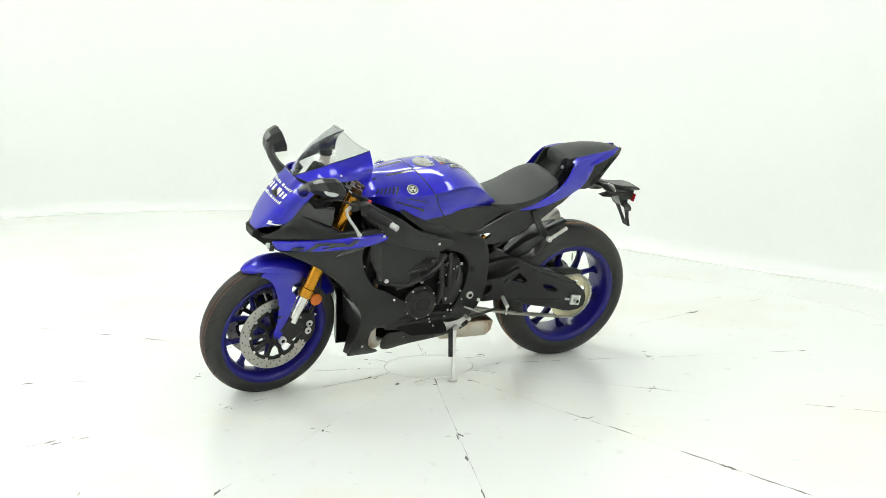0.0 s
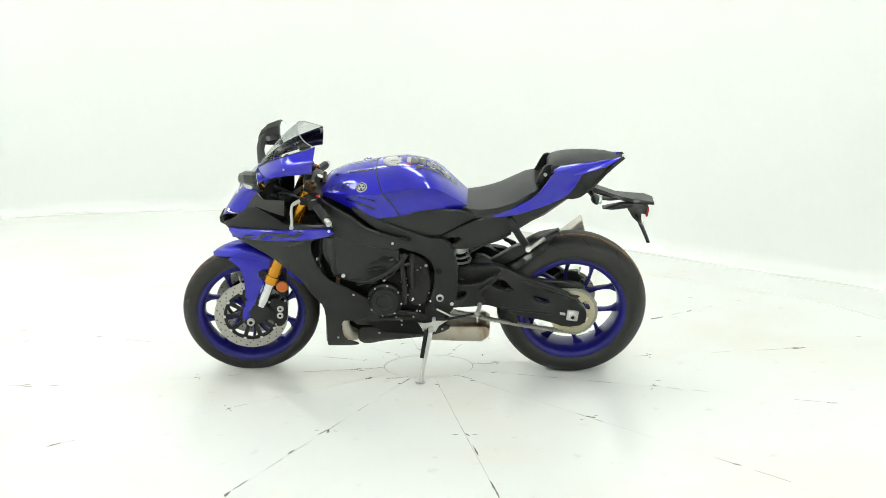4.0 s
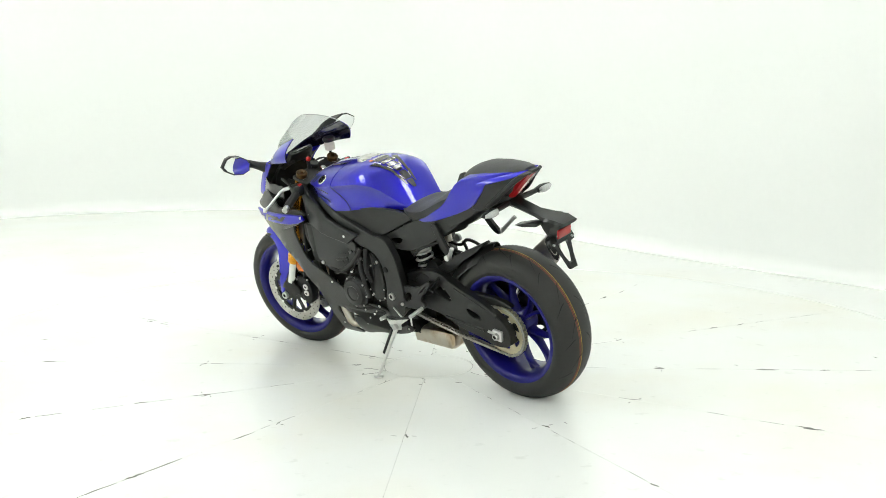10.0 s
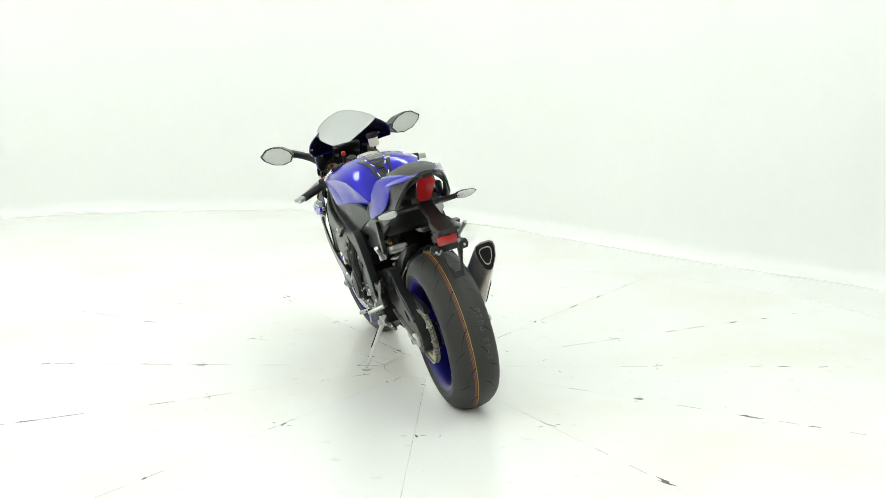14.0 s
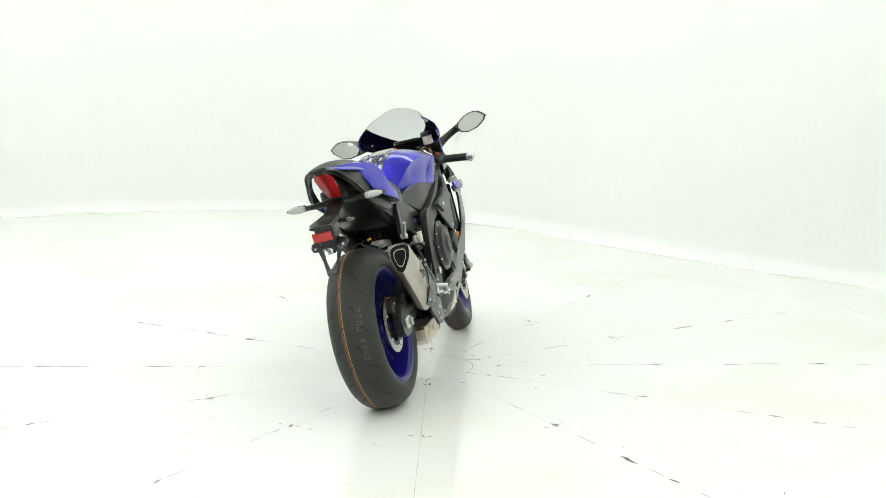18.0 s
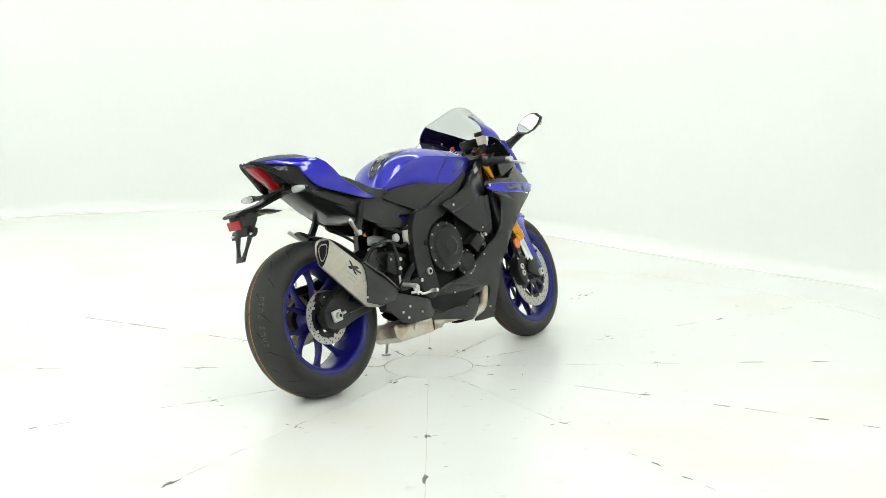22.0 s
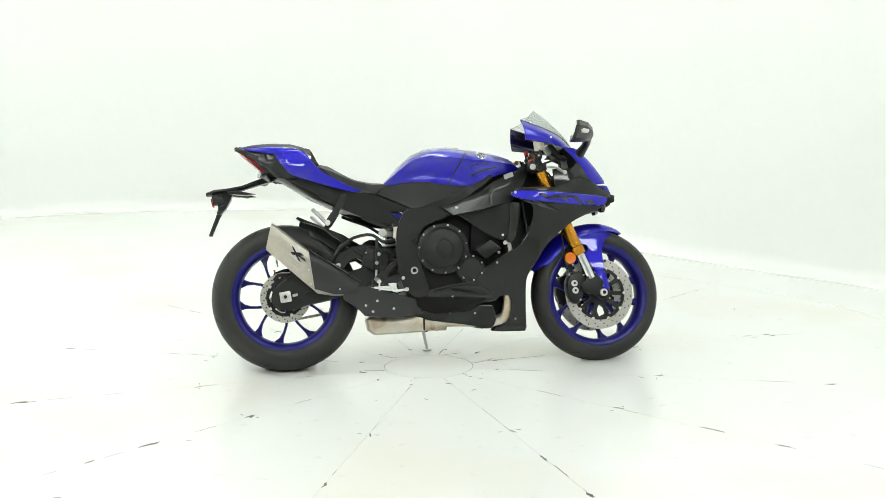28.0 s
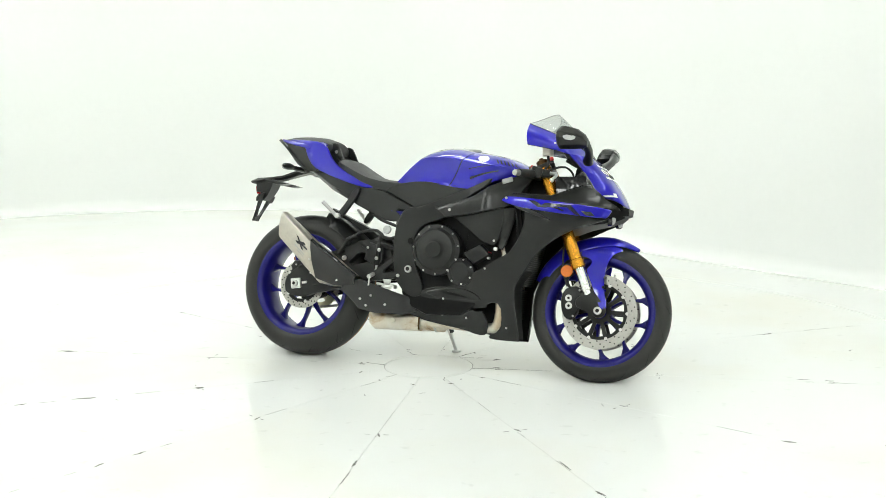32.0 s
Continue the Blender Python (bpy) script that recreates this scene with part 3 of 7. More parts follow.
def wheel(name, c, radius, half, rim_half, first, xf, label, rear):
    bead = 0.2195
    h = rim_half
    rim = lathe([(bead + 0.013, -h - 0.004), (bead + 0.014, -h), (bead + 0.002, -h + 0.006), (bead - 0.008, -h + 0.016), (bead - 0.014, -h * 0.45), (bead - 0.016, 0), (bead - 0.014, h * 0.45), (bead - 0.008, h - 0.016), (bead + 0.002, h - 0.006),
                 (bead + 0.014, h), (bead + 0.013, h + 0.004), (bead + 0.006, h + 0.006), (bead - 0.006, h + 0.001), (bead - 0.014, h - 0.010), (bead - 0.020, h * 0.42),
                 (bead - 0.022, 0), (bead - 0.020, -h * 0.42), (bead - 0.014, -h + 0.010), (bead - 0.006, -h - 0.001), (bead + 0.006, -h - 0.006)], c, 96, closed=True)
    wh = part(name, rim, BLUE_SHADED, bike, label, xf, sharp=50)
    pts = tyre_profile(radius, half, bead, 0.62 if rear else 0.56)
    inner = [(bead + 0.004, half * 0.6), (bead + 0.03, half * 0.85), (radius - 0.02, half * 0.3), (radius - 0.02, -half * 0.3), (bead + 0.03, -half * 0.85), (bead + 0.004, -half * 0.6)]
    part("tyre", lathe(pts + inner, c, 120, closed=True), RUBBER, wh, "black sports tyre, " + ("wide with red and yellow lines" if rear else "with fine tread cuts"), xf, sharp=60)
    for k in range(5):
        root = first + 72 * k
        for s in (-1, 1):
            bm = bmesh.new()
            spoke(c, root + s * 5, 0.045, root + s * 23, bead - 0.016, 0.0070, 0.0058, 0.024 if rear else 0.02, 0.013, bm, 3.2)
            part("spoke", bm, BLUE_SHADED, wh, "", xf)
    part("hub", lathe([(0.012, -0.055), (0.045, -0.052), (0.052, -0.035), (0.05, 0), (0.052, 0.035), (0.045, 0.052), (0.012, 0.055)], c, 40), BLUE_SHADED, wh, "", xf)
    bm = bmesh.new()
    n = 13 if rear else 15
    for k in range(n):
        a = 2 * math.pi * k / n
        for sd, ph in ((1, 0.0), (-1, math.pi / n)):
            for a0, y0, y1, sw, wd in ((0.0, 0.016, half * 0.62, 0.26, 0.0070), (0.26, half * 0.45, half * 0.90, 0.16, 0.0055)):
                bm = bmesh.new()
                sipe(pts, c, a + ph + a0, sd * y0, sd * y1, sw, wd, bm)
                part("tread_cut_shade", bm, RECESS_SHADE, wh, "", xf)
    if rear:
        part("red_line", ring_band(pts, c, 0.0225, 0.0026), REDLINE, wh, "thin red line round the tread", xf)
        part("yellow_line", ring_band(pts, c, 0.0165, 0.0024), YELLOWLINE, wh, "thin yellow line round the tread", xf)
        part("orange_line", ring_band(pts, c, 0.0275, 0.0014), REDLINE, wh, "", xf)
        bm = bmesh.new()
        rnd = random.Random(7)
        for g in (0.6, 2.7, 4.8):
            for q in range(9):
                if q == 4:
                    continue
                a = g + q * 0.075
                for yy, ww, a0, da in ((-0.056, 0.022, 0.0, 0.007), (-0.056, 0.022, rnd.choice((0.036, 0.018)), 0.007), (rnd.choice((-0.056, -0.046, -0.037)), 0.004, 0.0, 0.042)):
                    bm.faces.new([bm.verts.new((c.x + (skin(pts, v) + 0.0008) * math.cos(u), v, c.z + (skin(pts, v) + 0.0008) * math.sin(u)))
                                  for u, v in ((a + a0, yy), (a + a0 + da, yy), (a + a0 + da, yy + ww), (a + a0, yy + ww))])
        tagged(part("tyre_print", bm, TYREPRINT, wh, "", xf), label="pale printed marks on the tread", kind="stuff")
    else:
        part("brown_line", ring_band(pts, c, 0.004, 0.0025), REDLINE, wh, "thin brown line round the tread", xf)
        part("brown_line_outer", ring_band(pts, c, 0.022, 0.002), REDLINE, wh, "", xf)
    # valve
    a = radians(first + 36)
    p = Vector((c.x + 0.175 * math.cos(a), c.y + 0.02, c.z + 0.175 * math.sin(a)))
    part("valve", rod(p, p + Vector((-0.03 * math.cos(a), 0.012, -0.03 * math.sin(a))), 0.004), ALLOY, wh, "", xf)
    return wh


def disc(wh, c, y, r0, r1, holes, xf, arms):
    """A drilled brake disc on a dark carrier."""
    d = part("brake_disc", lathe([(r0, y - 0.0025), (r1, y - 0.0025), (r1, y + 0.0025), (r0, y + 0.0025)], c, 96, closed=True), DISC, wh, "drilled steel brake disc", xf)
    # dark pins, slightly proud, paint the shade of the drilled holes
    bm = bmesh.new()
    for k in range(holes):
        for row in range(3):
            a = 2 * math.pi * (k + row / 3) / holes
            r = r0 + (r1 - r0) * (0.22 + 0.28 * row)
            p = Vector((c.x + r * math.cos(a), y, c.z + r * math.sin(a)))
            rod(p - Vector((0, 0.0030, 0)), p + Vector((0, 0.0030, 0)), 0.0032, 8, bm=bm)
    tagged(part("drill_hole_shade", bm, RECESS_SHADE, d, "", xf), kind="stuff")
    loop = lambda cx, cz, r, n: [(cx + r * math.cos(2 * math.pi * k / n), cz + r * math.sin(2 * math.pi * k / n)) for k in range(n)]
    side = 1 if y > 0 else -1
    def slot(k):
        """An opening between two arms of the carrier, wider towards the rim."""
        lo, hi, step = 0.050, r0 - 0.010, 2 * math.pi / arms
        arcs = [(lo, -0.26), (lo, 0.26), ((lo + hi) / 2, 0.33), (hi, 0.36), (hi + 0.003, 0.0), (hi, -0.36), ((lo + hi) / 2, -0.33)]
        return [(c.x + r * math.cos(step * (k + 0.5 + q)), c.z + r * math.sin(step * (k + 0.5 + q))) for r, q in arcs]
    windows = [loop(c.x, c.z, 0.030, 20)] + [slot(k) for k in range(arms)]
    part("disc_carrier", panel(loop(c.x, c.z, r0 + 0.005, 60), lambda x, z: abs(y) + 0.004, side, 0.008, 0.2, 0, holes=windows, roll=0.0), BLACK_CAST, wh, "black carrier with slim arms", xf)
    for k in range(arms):
        a = 360 * k / arms
        p = Vector((c.x + (r0 + 0.003) * math.cos(radians(a)), y, c.z + (r0 + 0.003) * math.sin(radians(a))))
        part("disc_button", rod(p - Vector((0, 0.006, 0)), p + Vector((0, 0.006, 0)), 0.0070, 12), ALLOY, d, "", xf)
    return d


front_wheel = wheel("front_wheel", FRONT, 0.2955, 0.060, 0.050, 40, STEER, "blue ten-spoke front wheel with twin drilled discs", False)
rear_wheel = wheel("rear_wheel", REAR, 0.3215, 0.097, 0.082, 66, None, "blue ten-spoke rear wheel with a wide tyre", True)
for s in (1, -1):
    disc(front_wheel, FRONT, s * 0.066, 0.113, 0.158, 20, STEER, 10)
disc(rear_wheel, REAR, -0.082, 0.078, 0.110, 18, None, 5)

# fork, front guard, brakes -----------------------------------------
for s in (1, -1):
    leg_dir = RAKE
    foot = Vector((0.6335, s * 0.105, 0.365))
    top = foot + leg_dir * 0.575
    leg = part("fork_leg", rod(foot + leg_dir * 0.115, top, 0.0275, 28), GOLD, bike, "gold anodised upside-down fork leg", STEER)
    part("collar", rod(foot + leg_dir * 0.108, foot + leg_dir * 0.150, 0.0305, 28), GOLD, leg, "", STEER)
    part("slider", rod(foot - leg_dir * 0.01, foot + leg_dir * 0.115, 0.0215, 28), CHROME, leg, "polished chrome slider tube", STEER)
    part("fork_cap", rod(top, top + leg_dir * 0.024, 0.0255, 24), GOLD_DARK, leg, "brown anodised fork cap", STEER)
    part("cap_ring", rod(top - leg_dir * 0.004, top + leg_dir * 0.004, 0.0285, 24), ALLOY, leg, "", STEER)
    part("cap_nut", rod(top + leg_dir * 0.024, top + leg_dir * 0.034, 0.0105, 6), GOLD_DARK, leg, "", STEER)
    bm = plate([(0.615, 0.375), (0.655, 0.385), (0.672, 0.345), (0.712, 0.315), (0.716, 0.282), (0.697, 0.262), (0.672, 0.262), (0.655, 0.285), (0.610, 0.292), (0.588, 0.305), (0.586, 0.330), (0.60, 0.345), (0.615, 0.35)],
               s * 0.088, s * 0.122, 0.006, soft=1)
    part("axle_bracket", bm, BLACK_CAST, leg, "black cast fork foot", STEER)
    a = Vector((FRONT.x, s * 0.118, FRONT.z))
    part("axle_end", rod(a, a + Vector((0, s * 0.018, 0)), 0.0165, 24), ALLOY, leg, "", STEER)
    part("axle_bore", rod(a + Vector((0, s * 0.0155, 0)), a + Vector((0, s * 0.0185, 0)), 0.0095, 6), DEEP, leg, "", STEER)
    # radial caliper behind the leg
    bm = plate([(0.545, 0.385), (0.60, 0.390), (0.612, 0.350), (0.60, 0.285), (0.575, 0.245), (0.545, 0.25), (0.525, 0.29), (0.522, 0.345)], s * 0.050, s * 0.108, 0.010, soft=1)
    cal = part("brake_caliper", bm, BLACK_CAST, bike, "black radial brake caliper with silver pistons", STEER)
    for x, z in ((0.556, 0.336), (0.559, 0.304)):
        part("piston_cap", rod((x, s * 0.104, z), (x, s * 0.1125, z), 0.0145, 20), ALLOY, cal, "silver round piston cap", STEER)
        part("cap_recess", rod((x, s * 0.112, z), (x, s * 0.1132, z), 0.006, 6), DEEP, cal, "", STEER)
    for x, z in ((0.533, 0.375), (0.58, 0.262), (0.60, 0.372)):
        bolt(cal, (x, s * 0.108, z), s, 0.9, STEER)
    # amber side reflector on its stalk
    refl = part("side_reflector", rod((0.540, s * 0.112, 0.447), (0.540, s * 0.124, 0.447), 0.0255, 28), ORANGE, bike, "round amber side reflector", STEER)
    part("reflector_cup", rod((0.540, s * 0.104, 0.447), (0.540, s * 0.116, 0.447), 0.0275, 28), BLACK, refl, "", STEER)
    part("reflector_stay", tube([(0.540, s * 0.106, 0.45), (0.545, s * 0.105, 0.40), (0.56, s * 0.102, 0.375)], 0.006), BLACK, refl, "", STEER)
    # brake hose
    part("brake_hose", tube(spline([(0.515, s * 0.09, 0.57), (0.517, s * 0.10, 0.50), (0.525, s * 0.10, 0.44), (0.545, s * 0.095, 0.385)], 14), 0.0045, 8), GRIP, bike, "", STEER)


def guard_ring(angle, half, crown, drop):
    """A section of the front mudguard over the tyre."""
    out = []
    for k in range(15):
        v = -1 + 2 * k / 14
        r = 0.309 + crown * (1 - abs(v) ** 2.6) - drop * abs(v) ** 4
        out.append((r, v * half))
    a = radians(angle)
    return [Vector((FRONT.x + r * math.cos(a), y, FRONT.z + r * math.sin(a))) for r, y in out]


def guard_shell(rows, thick=0.004):
    rings = []
    for r in rows:
        mid = sum(r, Vector()) / len(r)
        inner = [p + (FRONT - p).normalized() * thick * 0 + Vector((FRONT.x - p.x, 0, FRONT.z - p.z)).normalized() * thick for p in r]
        rings.append(list(r) + inner[::-1])
    return loft(rings)


rows = []
for k in range(19):
    f = k / 18
    ang = 63 + (158 - 63) * f
    half = interp(f, [0, 0.06, 0.2, 0.5, 0.8, 0.92, 1], [0.012, 0.044, 0.066, 0.076, 0.076, 0.058, 0.018])
    rows.append(guard_ring(ang, half, interp(f, [0, 0.2, 0.6, 1], [0.006, 0.014, 0.012, 0.006]), interp(f, [0, 0.3, 0.7, 1], [0.004, 0.030, 0.050, 0.04])))
guard = part("front_mudguard", guard_shell(rows), BLUE, bike, "glossy blue front mudguard with side stays", STEER)
STAY = [(0.775, 0.560), (0.728, 0.540), (0.706, 0.505), (0.697, 0.45), (0.701, 0.38), (0.720, 0.312), (0.714, 0.300), (0.692, 0.300), (0.672, 0.350), (0.636, 0.425), (0.616, 0.462), (0.640, 0.490), (0.632, 0.512), (0.585, 0.520), (0.600, 0.560), (0.68, 0.585)]
for s in (1, -1):
    part("mudguard_stay", panel(STAY, lambda x, z: interp(z, [0.29, 0.40, 0.50, 0.55, 0.59], [0.127, 0.112, 0.083, 0.073, 0.050]) * interp(x, [0.70, 0.78], [1.0, 0.72]), s, 0.004, 0.02), BLUE, guard, "", STEER)
    for x, z, y in ((0.703, 0.432, 0.108), (0.699, 0.392, 0.114)):
        part("stay_bolt", rod((x, s * y, z), (x - 0.002, s * (y + 0.006), z), 0.0065, 10), BLACK_CAST, guard, "", STEER)

# handlebars ---------------------------------------------------------
yoke = part("top_yoke", plate([(0.345, 0.868), (0.42, 0.905), (0.425, 0.89), (0.35, 0.852)], -0.135, 0.135, 0.004), BLACK_CAST, bike, "black top yoke with fork caps", STEER)
part("lower_yoke", plate([(0.45, 0.745), (0.53, 0.78), (0.54, 0.755), (0.46, 0.715)], -0.135, 0.135, 0.006), BLACK_CAST, bike, "", STEER)
part("steering_nut", rod((0.362, 0, 0.875), (0.352, 0, 0.898), 0.019, 6), CHROME, yoke, "", STEER)
part("ignition_lock", rod((0.415, 0.0, 0.895), (0.405, 0, 0.918), 0.022, 20), BLACK, yoke, "", STEER)
part("steering_damper", rod((0.335, -0.05, 0.888), (0.335, 0.065, 0.888), 0.0095, 16), GOLD_DARK, yoke, "", STEER)
for s in (1, -1):
    grip0, grip1 = Vector((0.388, s * 0.145, 0.848)), Vector((0.330, s * 0.305, 0.824))
    d = (grip1 - grip0).normalized()
    bar = part("handlebar", rod(Vector((0.402, s * 0.10, 0.856)), grip1, 0.011, 16), BLACK_CAST, bike, "black clip-on handlebar with rubber grip", STEER)
    part("clamp", rod(Vector((0.405, s * 0.105, 0.835)), Vector((0.396, s * 0.105, 0.868)), 0.036, 24), BLACK_CAST, bar, "", STEER)
    part("grip", rod(grip0 + d * 0.045, grip1 - d * 0.012, 0.0175, 20), GRIP, bar, "ribbed rubber grip", STEER)
    part("bar_end", rod(grip1 - d * 0.014, grip1 + d * 0.020, 0.0125, 20), STEEL, bar, "silver bar end weight", STEER)
    part("switch_box", box(grip0 + d * 0.022 + Vector((0, 0, 0.004)), (0.05, 0.052, 0.05), 0.010, (0, 12, s * -20)), BLACK, bar, "", STEER)
    part("lever_perch", box(grip0 + d * 0.004 + Vector((0.028, 0, 0.005)), (0.055, 0.03, 0.032), 0.008, (0, 10, s * -20)), BLACK_CAST, bar, "", STEER)
    lv = spline([grip0 + Vector((0.048, 0, 0.006)), grip0 + Vector((0.082, s * 0.028, 0.0)), grip0 + Vector((0.088, s * 0.065, -0.016)), grip0 + Vector((0.086, s * 0.11, -0.032)), grip0 + Vector((0.088, s * 0.150, -0.046))], 16)
    part("lever", tube(lv, [0.0080] * 4 + [0.0060] * 9 + [0.006, 0.007, 0.008], 10), ALLOY, bar, "bare alloy lever", STEER)
    part("lever_ball", rod(lv[-1] - Vector((0, 0.008 * s, -0.004)), lv[-1] + Vector((0, 0.008 * s, -0.004)), 0.0095, 12, 0.006), ALLOY, bar, "", STEER)
    part("red_switch", box(grip0 + d * 0.018 + Vector((-0.018, 0, 0.03)), (0.014, 0.016, 0.010), 0.003), REDPART, bar, "small red switch", STEER)
# brake fluid reservoir above the throttle side
res = part("brake_reservoir", rod((0.420, -0.130, 0.930), (0.416, -0.130, 0.972), 0.0235, 24), MILKY, bike, "milky brake fluid pot with a black lid", STEER)
part("lid", rod((0.416, -0.130, 0.970), (0.4145, -0.130, 0.990), 0.0275, 24), BLACK, res, "", STEER)
part("reservoir_stay", tube([(0.42, -0.130, 0.932), (0.425, -0.128, 0.90), (0.41, -0.13, 0.865)], 0.006), BLACK_CAST, res, "", STEER)
knob = part("red_knob", rod((0.408, 0.032, 0.936), (0.404, 0.032, 0.955), 0.0100, 18, 0.004), REDPART, bike, "red knurled knob above the yoke", STEER)
part("knob_stem", rod((0.412, 0.032, 0.895), (0.408, 0.032, 0.938), 0.009, 12), BLACK_CAST, knob, "", STEER)
for s in (1, -1):
    part("cable", tube(spline([(0.42, s * 0.16, 0.862), (0.50, s * 0.13, 0.885), (0.53, s * 0.07, 0.84), (0.48, s * 0.04, 0.74)], 16), 0.0045, 8), GRIP, bike, "", STEER)

# tank ---------------------------------------------------------------
TANK_X = [0.345, 0.31, 0.25, 0.18, 0.10, 0.0, -0.08, -0.14, -0.19, -0.23, -0.265]
TANK = {"top": [0.872, 0.908, 0.931, 0.943, 0.956, 0.968, 0.957, 0.930, 0.887, 0.846, 0.808],
        "w": [0.095, 0.130, 0.168, 0.197, 0.207, 0.200, 0.182, 0.158, 0.134, 0.115, 0.098],
        "zc": [0.858, 0.874, 0.880, 0.886, 0.892, 0.908, 0.911, 0.896, 0.860, 0.828, 0.800],
        "low": [0.846, 0.846, 0.830, 0.802, 0.776, 0.788, 0.800, 0.802, 0.798, 0.790, 0.782],
        "wl": [0.090, 0.118, 0.150, 0.176, 0.182, 0.172, 0.158, 0.142, 0.122, 0.106, 0.092]}


def tank_at(key, x):
    return interp(-x, [-q for q in TANK_X], TANK[key])


def tank_point(x, v, lift=0.0):
    """A point of the tank's skin: v runs from -1 (right lower edge) over 0 (ridge) to 1 (left lower edge)."""
    s, u = (1 if v >= 0 else -1), abs(v)
    top, w, zc, low, wl = (tank_at(k, x) for k in ("top", "w", "zc", "low", "wl"))
    if u < 0.6:
        full = radians(60)
        a = u / 0.6 * full
        y, z = w * (math.sin(a) / math.sin(full)) ** 0.95, zc + (top - zc) * (math.cos(a) - math.cos(full)) / (1 - math.cos(full))
    else:
        f = (u - 0.6) / 0.4
        y, z = w + (wl - w) * (f ** 1.3) - interp(x, [-0.20, -0.16, -0.12, 0.04, 0.07, 0.10], [0.0, 0.004, 0.016, 0.018, 0.010, 0.003]) * math.sin(math.pi * f) ** 0.7, zc + (low - zc) * f
    if lift:
        y += lift * min(1, y / w)
        z += lift * max(0.0, 1 - u)
    return Vector((x, s * y, z))


def tank_ring(x, slant):
    ring = []
    for k in range(41):
        v = -1 + 2 * k / 40
        p = tank_point(x, v)
        ring.append(tank_point(max(-0.265, min(0.345, x + slant * (p.z - 0.87))), v))
    return ring


front_xs = [0.345, 0.328, 0.31, 0.28, 0.25, 0.215, 0.18, 0.14, 0.10, 0.066]
rear_xs = [0.060, 0.03, 0.0, -0.04, -0.08, -0.11, -0.14, -0.165, -0.19, -0.21, -0.23, -0.25, -0.265]
part("tank_cover", loft([tank_ring(x, 0.55 * k / 9) for k, x in enumerate(front_xs)]), BLUE, bike, "glossy blue front tank cover", sharp=24)
tank = part("fuel_tank", loft([tank_ring(x, 0.55 * (1 - k / 12)) for k, x in enumerate(rear_xs)]), BLUE, bike, "glossy blue metallic fuel tank", sharp=24)
part("tank_seam", loft([[Vector((p.x, p.y * 0.992, p.z - 0.002)) for p in tank_ring(x, 0.55)] for x in (0.067, 0.059)]), DEEP, bike)


def tank_patch(name, xs, vs, mat, label="", lift=0.0016, n=8, m=6, parent=None, bend=0.0, slant=0.0):
    """A thin sticker, trim or patch of painted light or shade that lies on the tank's skin."""
    bm = bmesh.new()
    grid = []
    for i in range(n + 1):
        f = i / n
        x = xs[0] + (xs[1] - xs[0]) * f
        v0, v1 = vs[0] + (vs[2] - vs[0]) * f, vs[1] + (vs[3] - vs[1]) * f
        grid.append([bm.verts.new(tank_point(x + slant * j / m + bend * math.sin(math.pi * j / m), v0 + (v1 - v0) * j / m, lift)) for j in range(m + 1)])
    for a, b in zip(grid, grid[1:]):
        for j in range(m):
            bm.faces.new((a[j], a[j + 1], b[j + 1], b[j]))
    return part(name, bm, mat, parent or tank, label)


for s in (1, -1):
    # the shade of the cover's grooves, painted as flat navy patches
    tank_patch("cover_slot_shade", (0.235, 0.115), (s * 0.73, s * 0.76, s * 0.83, s * 0.87), NAVY, "slim dark patch for a shaded slot in the tank cover", lift=0.0010, n=10, m=2)
    tank_patch("cover_slot_shade", (0.200, 0.110), (s * 0.62, s * 0.64, s * 0.70, s * 0.715), NAVY, "", lift=0.0010, n=8, m=2)
# black pad pieces with painted white glints on the tank's back, cap, badge, vents
rnd = random.Random(11)
PADS = [(-0.028, -0.060, -0.12, 0.10, -0.09, 0.07), (-0.064, -0.090, -0.085, 0.075, -0.10, 0.09), (-0.094, -0.118, -0.055, 0.06, -0.075, 0.08), (-0.122, -0.150, -0.07, 0.065, -0.04, 0.05), (-0.154, -0.190, -0.05, 0.05, -0.065, 0.065), (-0.194, -0.222, -0.06, 0.06, -0.03, 0.03)]
for x0, x1, v0, v1, v2, v3 in PADS:
    tank_patch("tank_pad", (x0, x1), (v0, v1, v2, v3), BLACKDECAL, "glossy black tank pad piece", lift=0.0030, n=3)
for x0, x1, v0, v1, v2, v3 in ((-0.05, -0.11, 0.115, 0.20, 0.12, 0.15), (-0.10, -0.16, 0.10, 0.16, 0.085, 0.12), (-0.155, -0.205, 0.09, 0.14, 0.075, 0.10)):
    for s in (1, -1):
        tank_patch("pad_wing", (x0, x1), (s * v0, s * v1, s * v2, s * v3), BLACKDECAL, "glossy black pad wing", lift=0.0026, n=3)
        # white patches paint the reflections on the glossy pad
        tank_patch("pad_glint", (x0 - 0.010, x0 - 0.032), (s * (v0 - 0.020), s * (v0 - 0.006), s * (v2 - 0.022), s * (v2 - 0.010)), WHITEDECAL_GLINT, "", lift=0.0022, n=3)
tank_patch("warning_label", (-0.012, -0.030), (-0.10, 0.06, -0.10, 0.06), GREYDECAL, "small grey and orange label")
tank_patch("orange_label", (-0.012, -0.030), (0.07, 0.11, 0.07, 0.11), ORANGE)
cap_c = tank_point(0.035, 0) + Vector((0, 0, -0.004))
cap = part("fuel_cap", lathe([(0.0, 0.0045), (0.036, 0.0045), (0.038, 0.006), (0.050, 0.006), (0.053, 0.003), (0.053, -0.012)], (0, 0, 0), 48), STEEL, bike, "round silver fuel cap with small screws",
           Matrix.Translation(cap_c) @ Matrix.Rotation(radians(-3), 4, "Y") @ Matrix.Rotation(radians(90), 4, "X"))
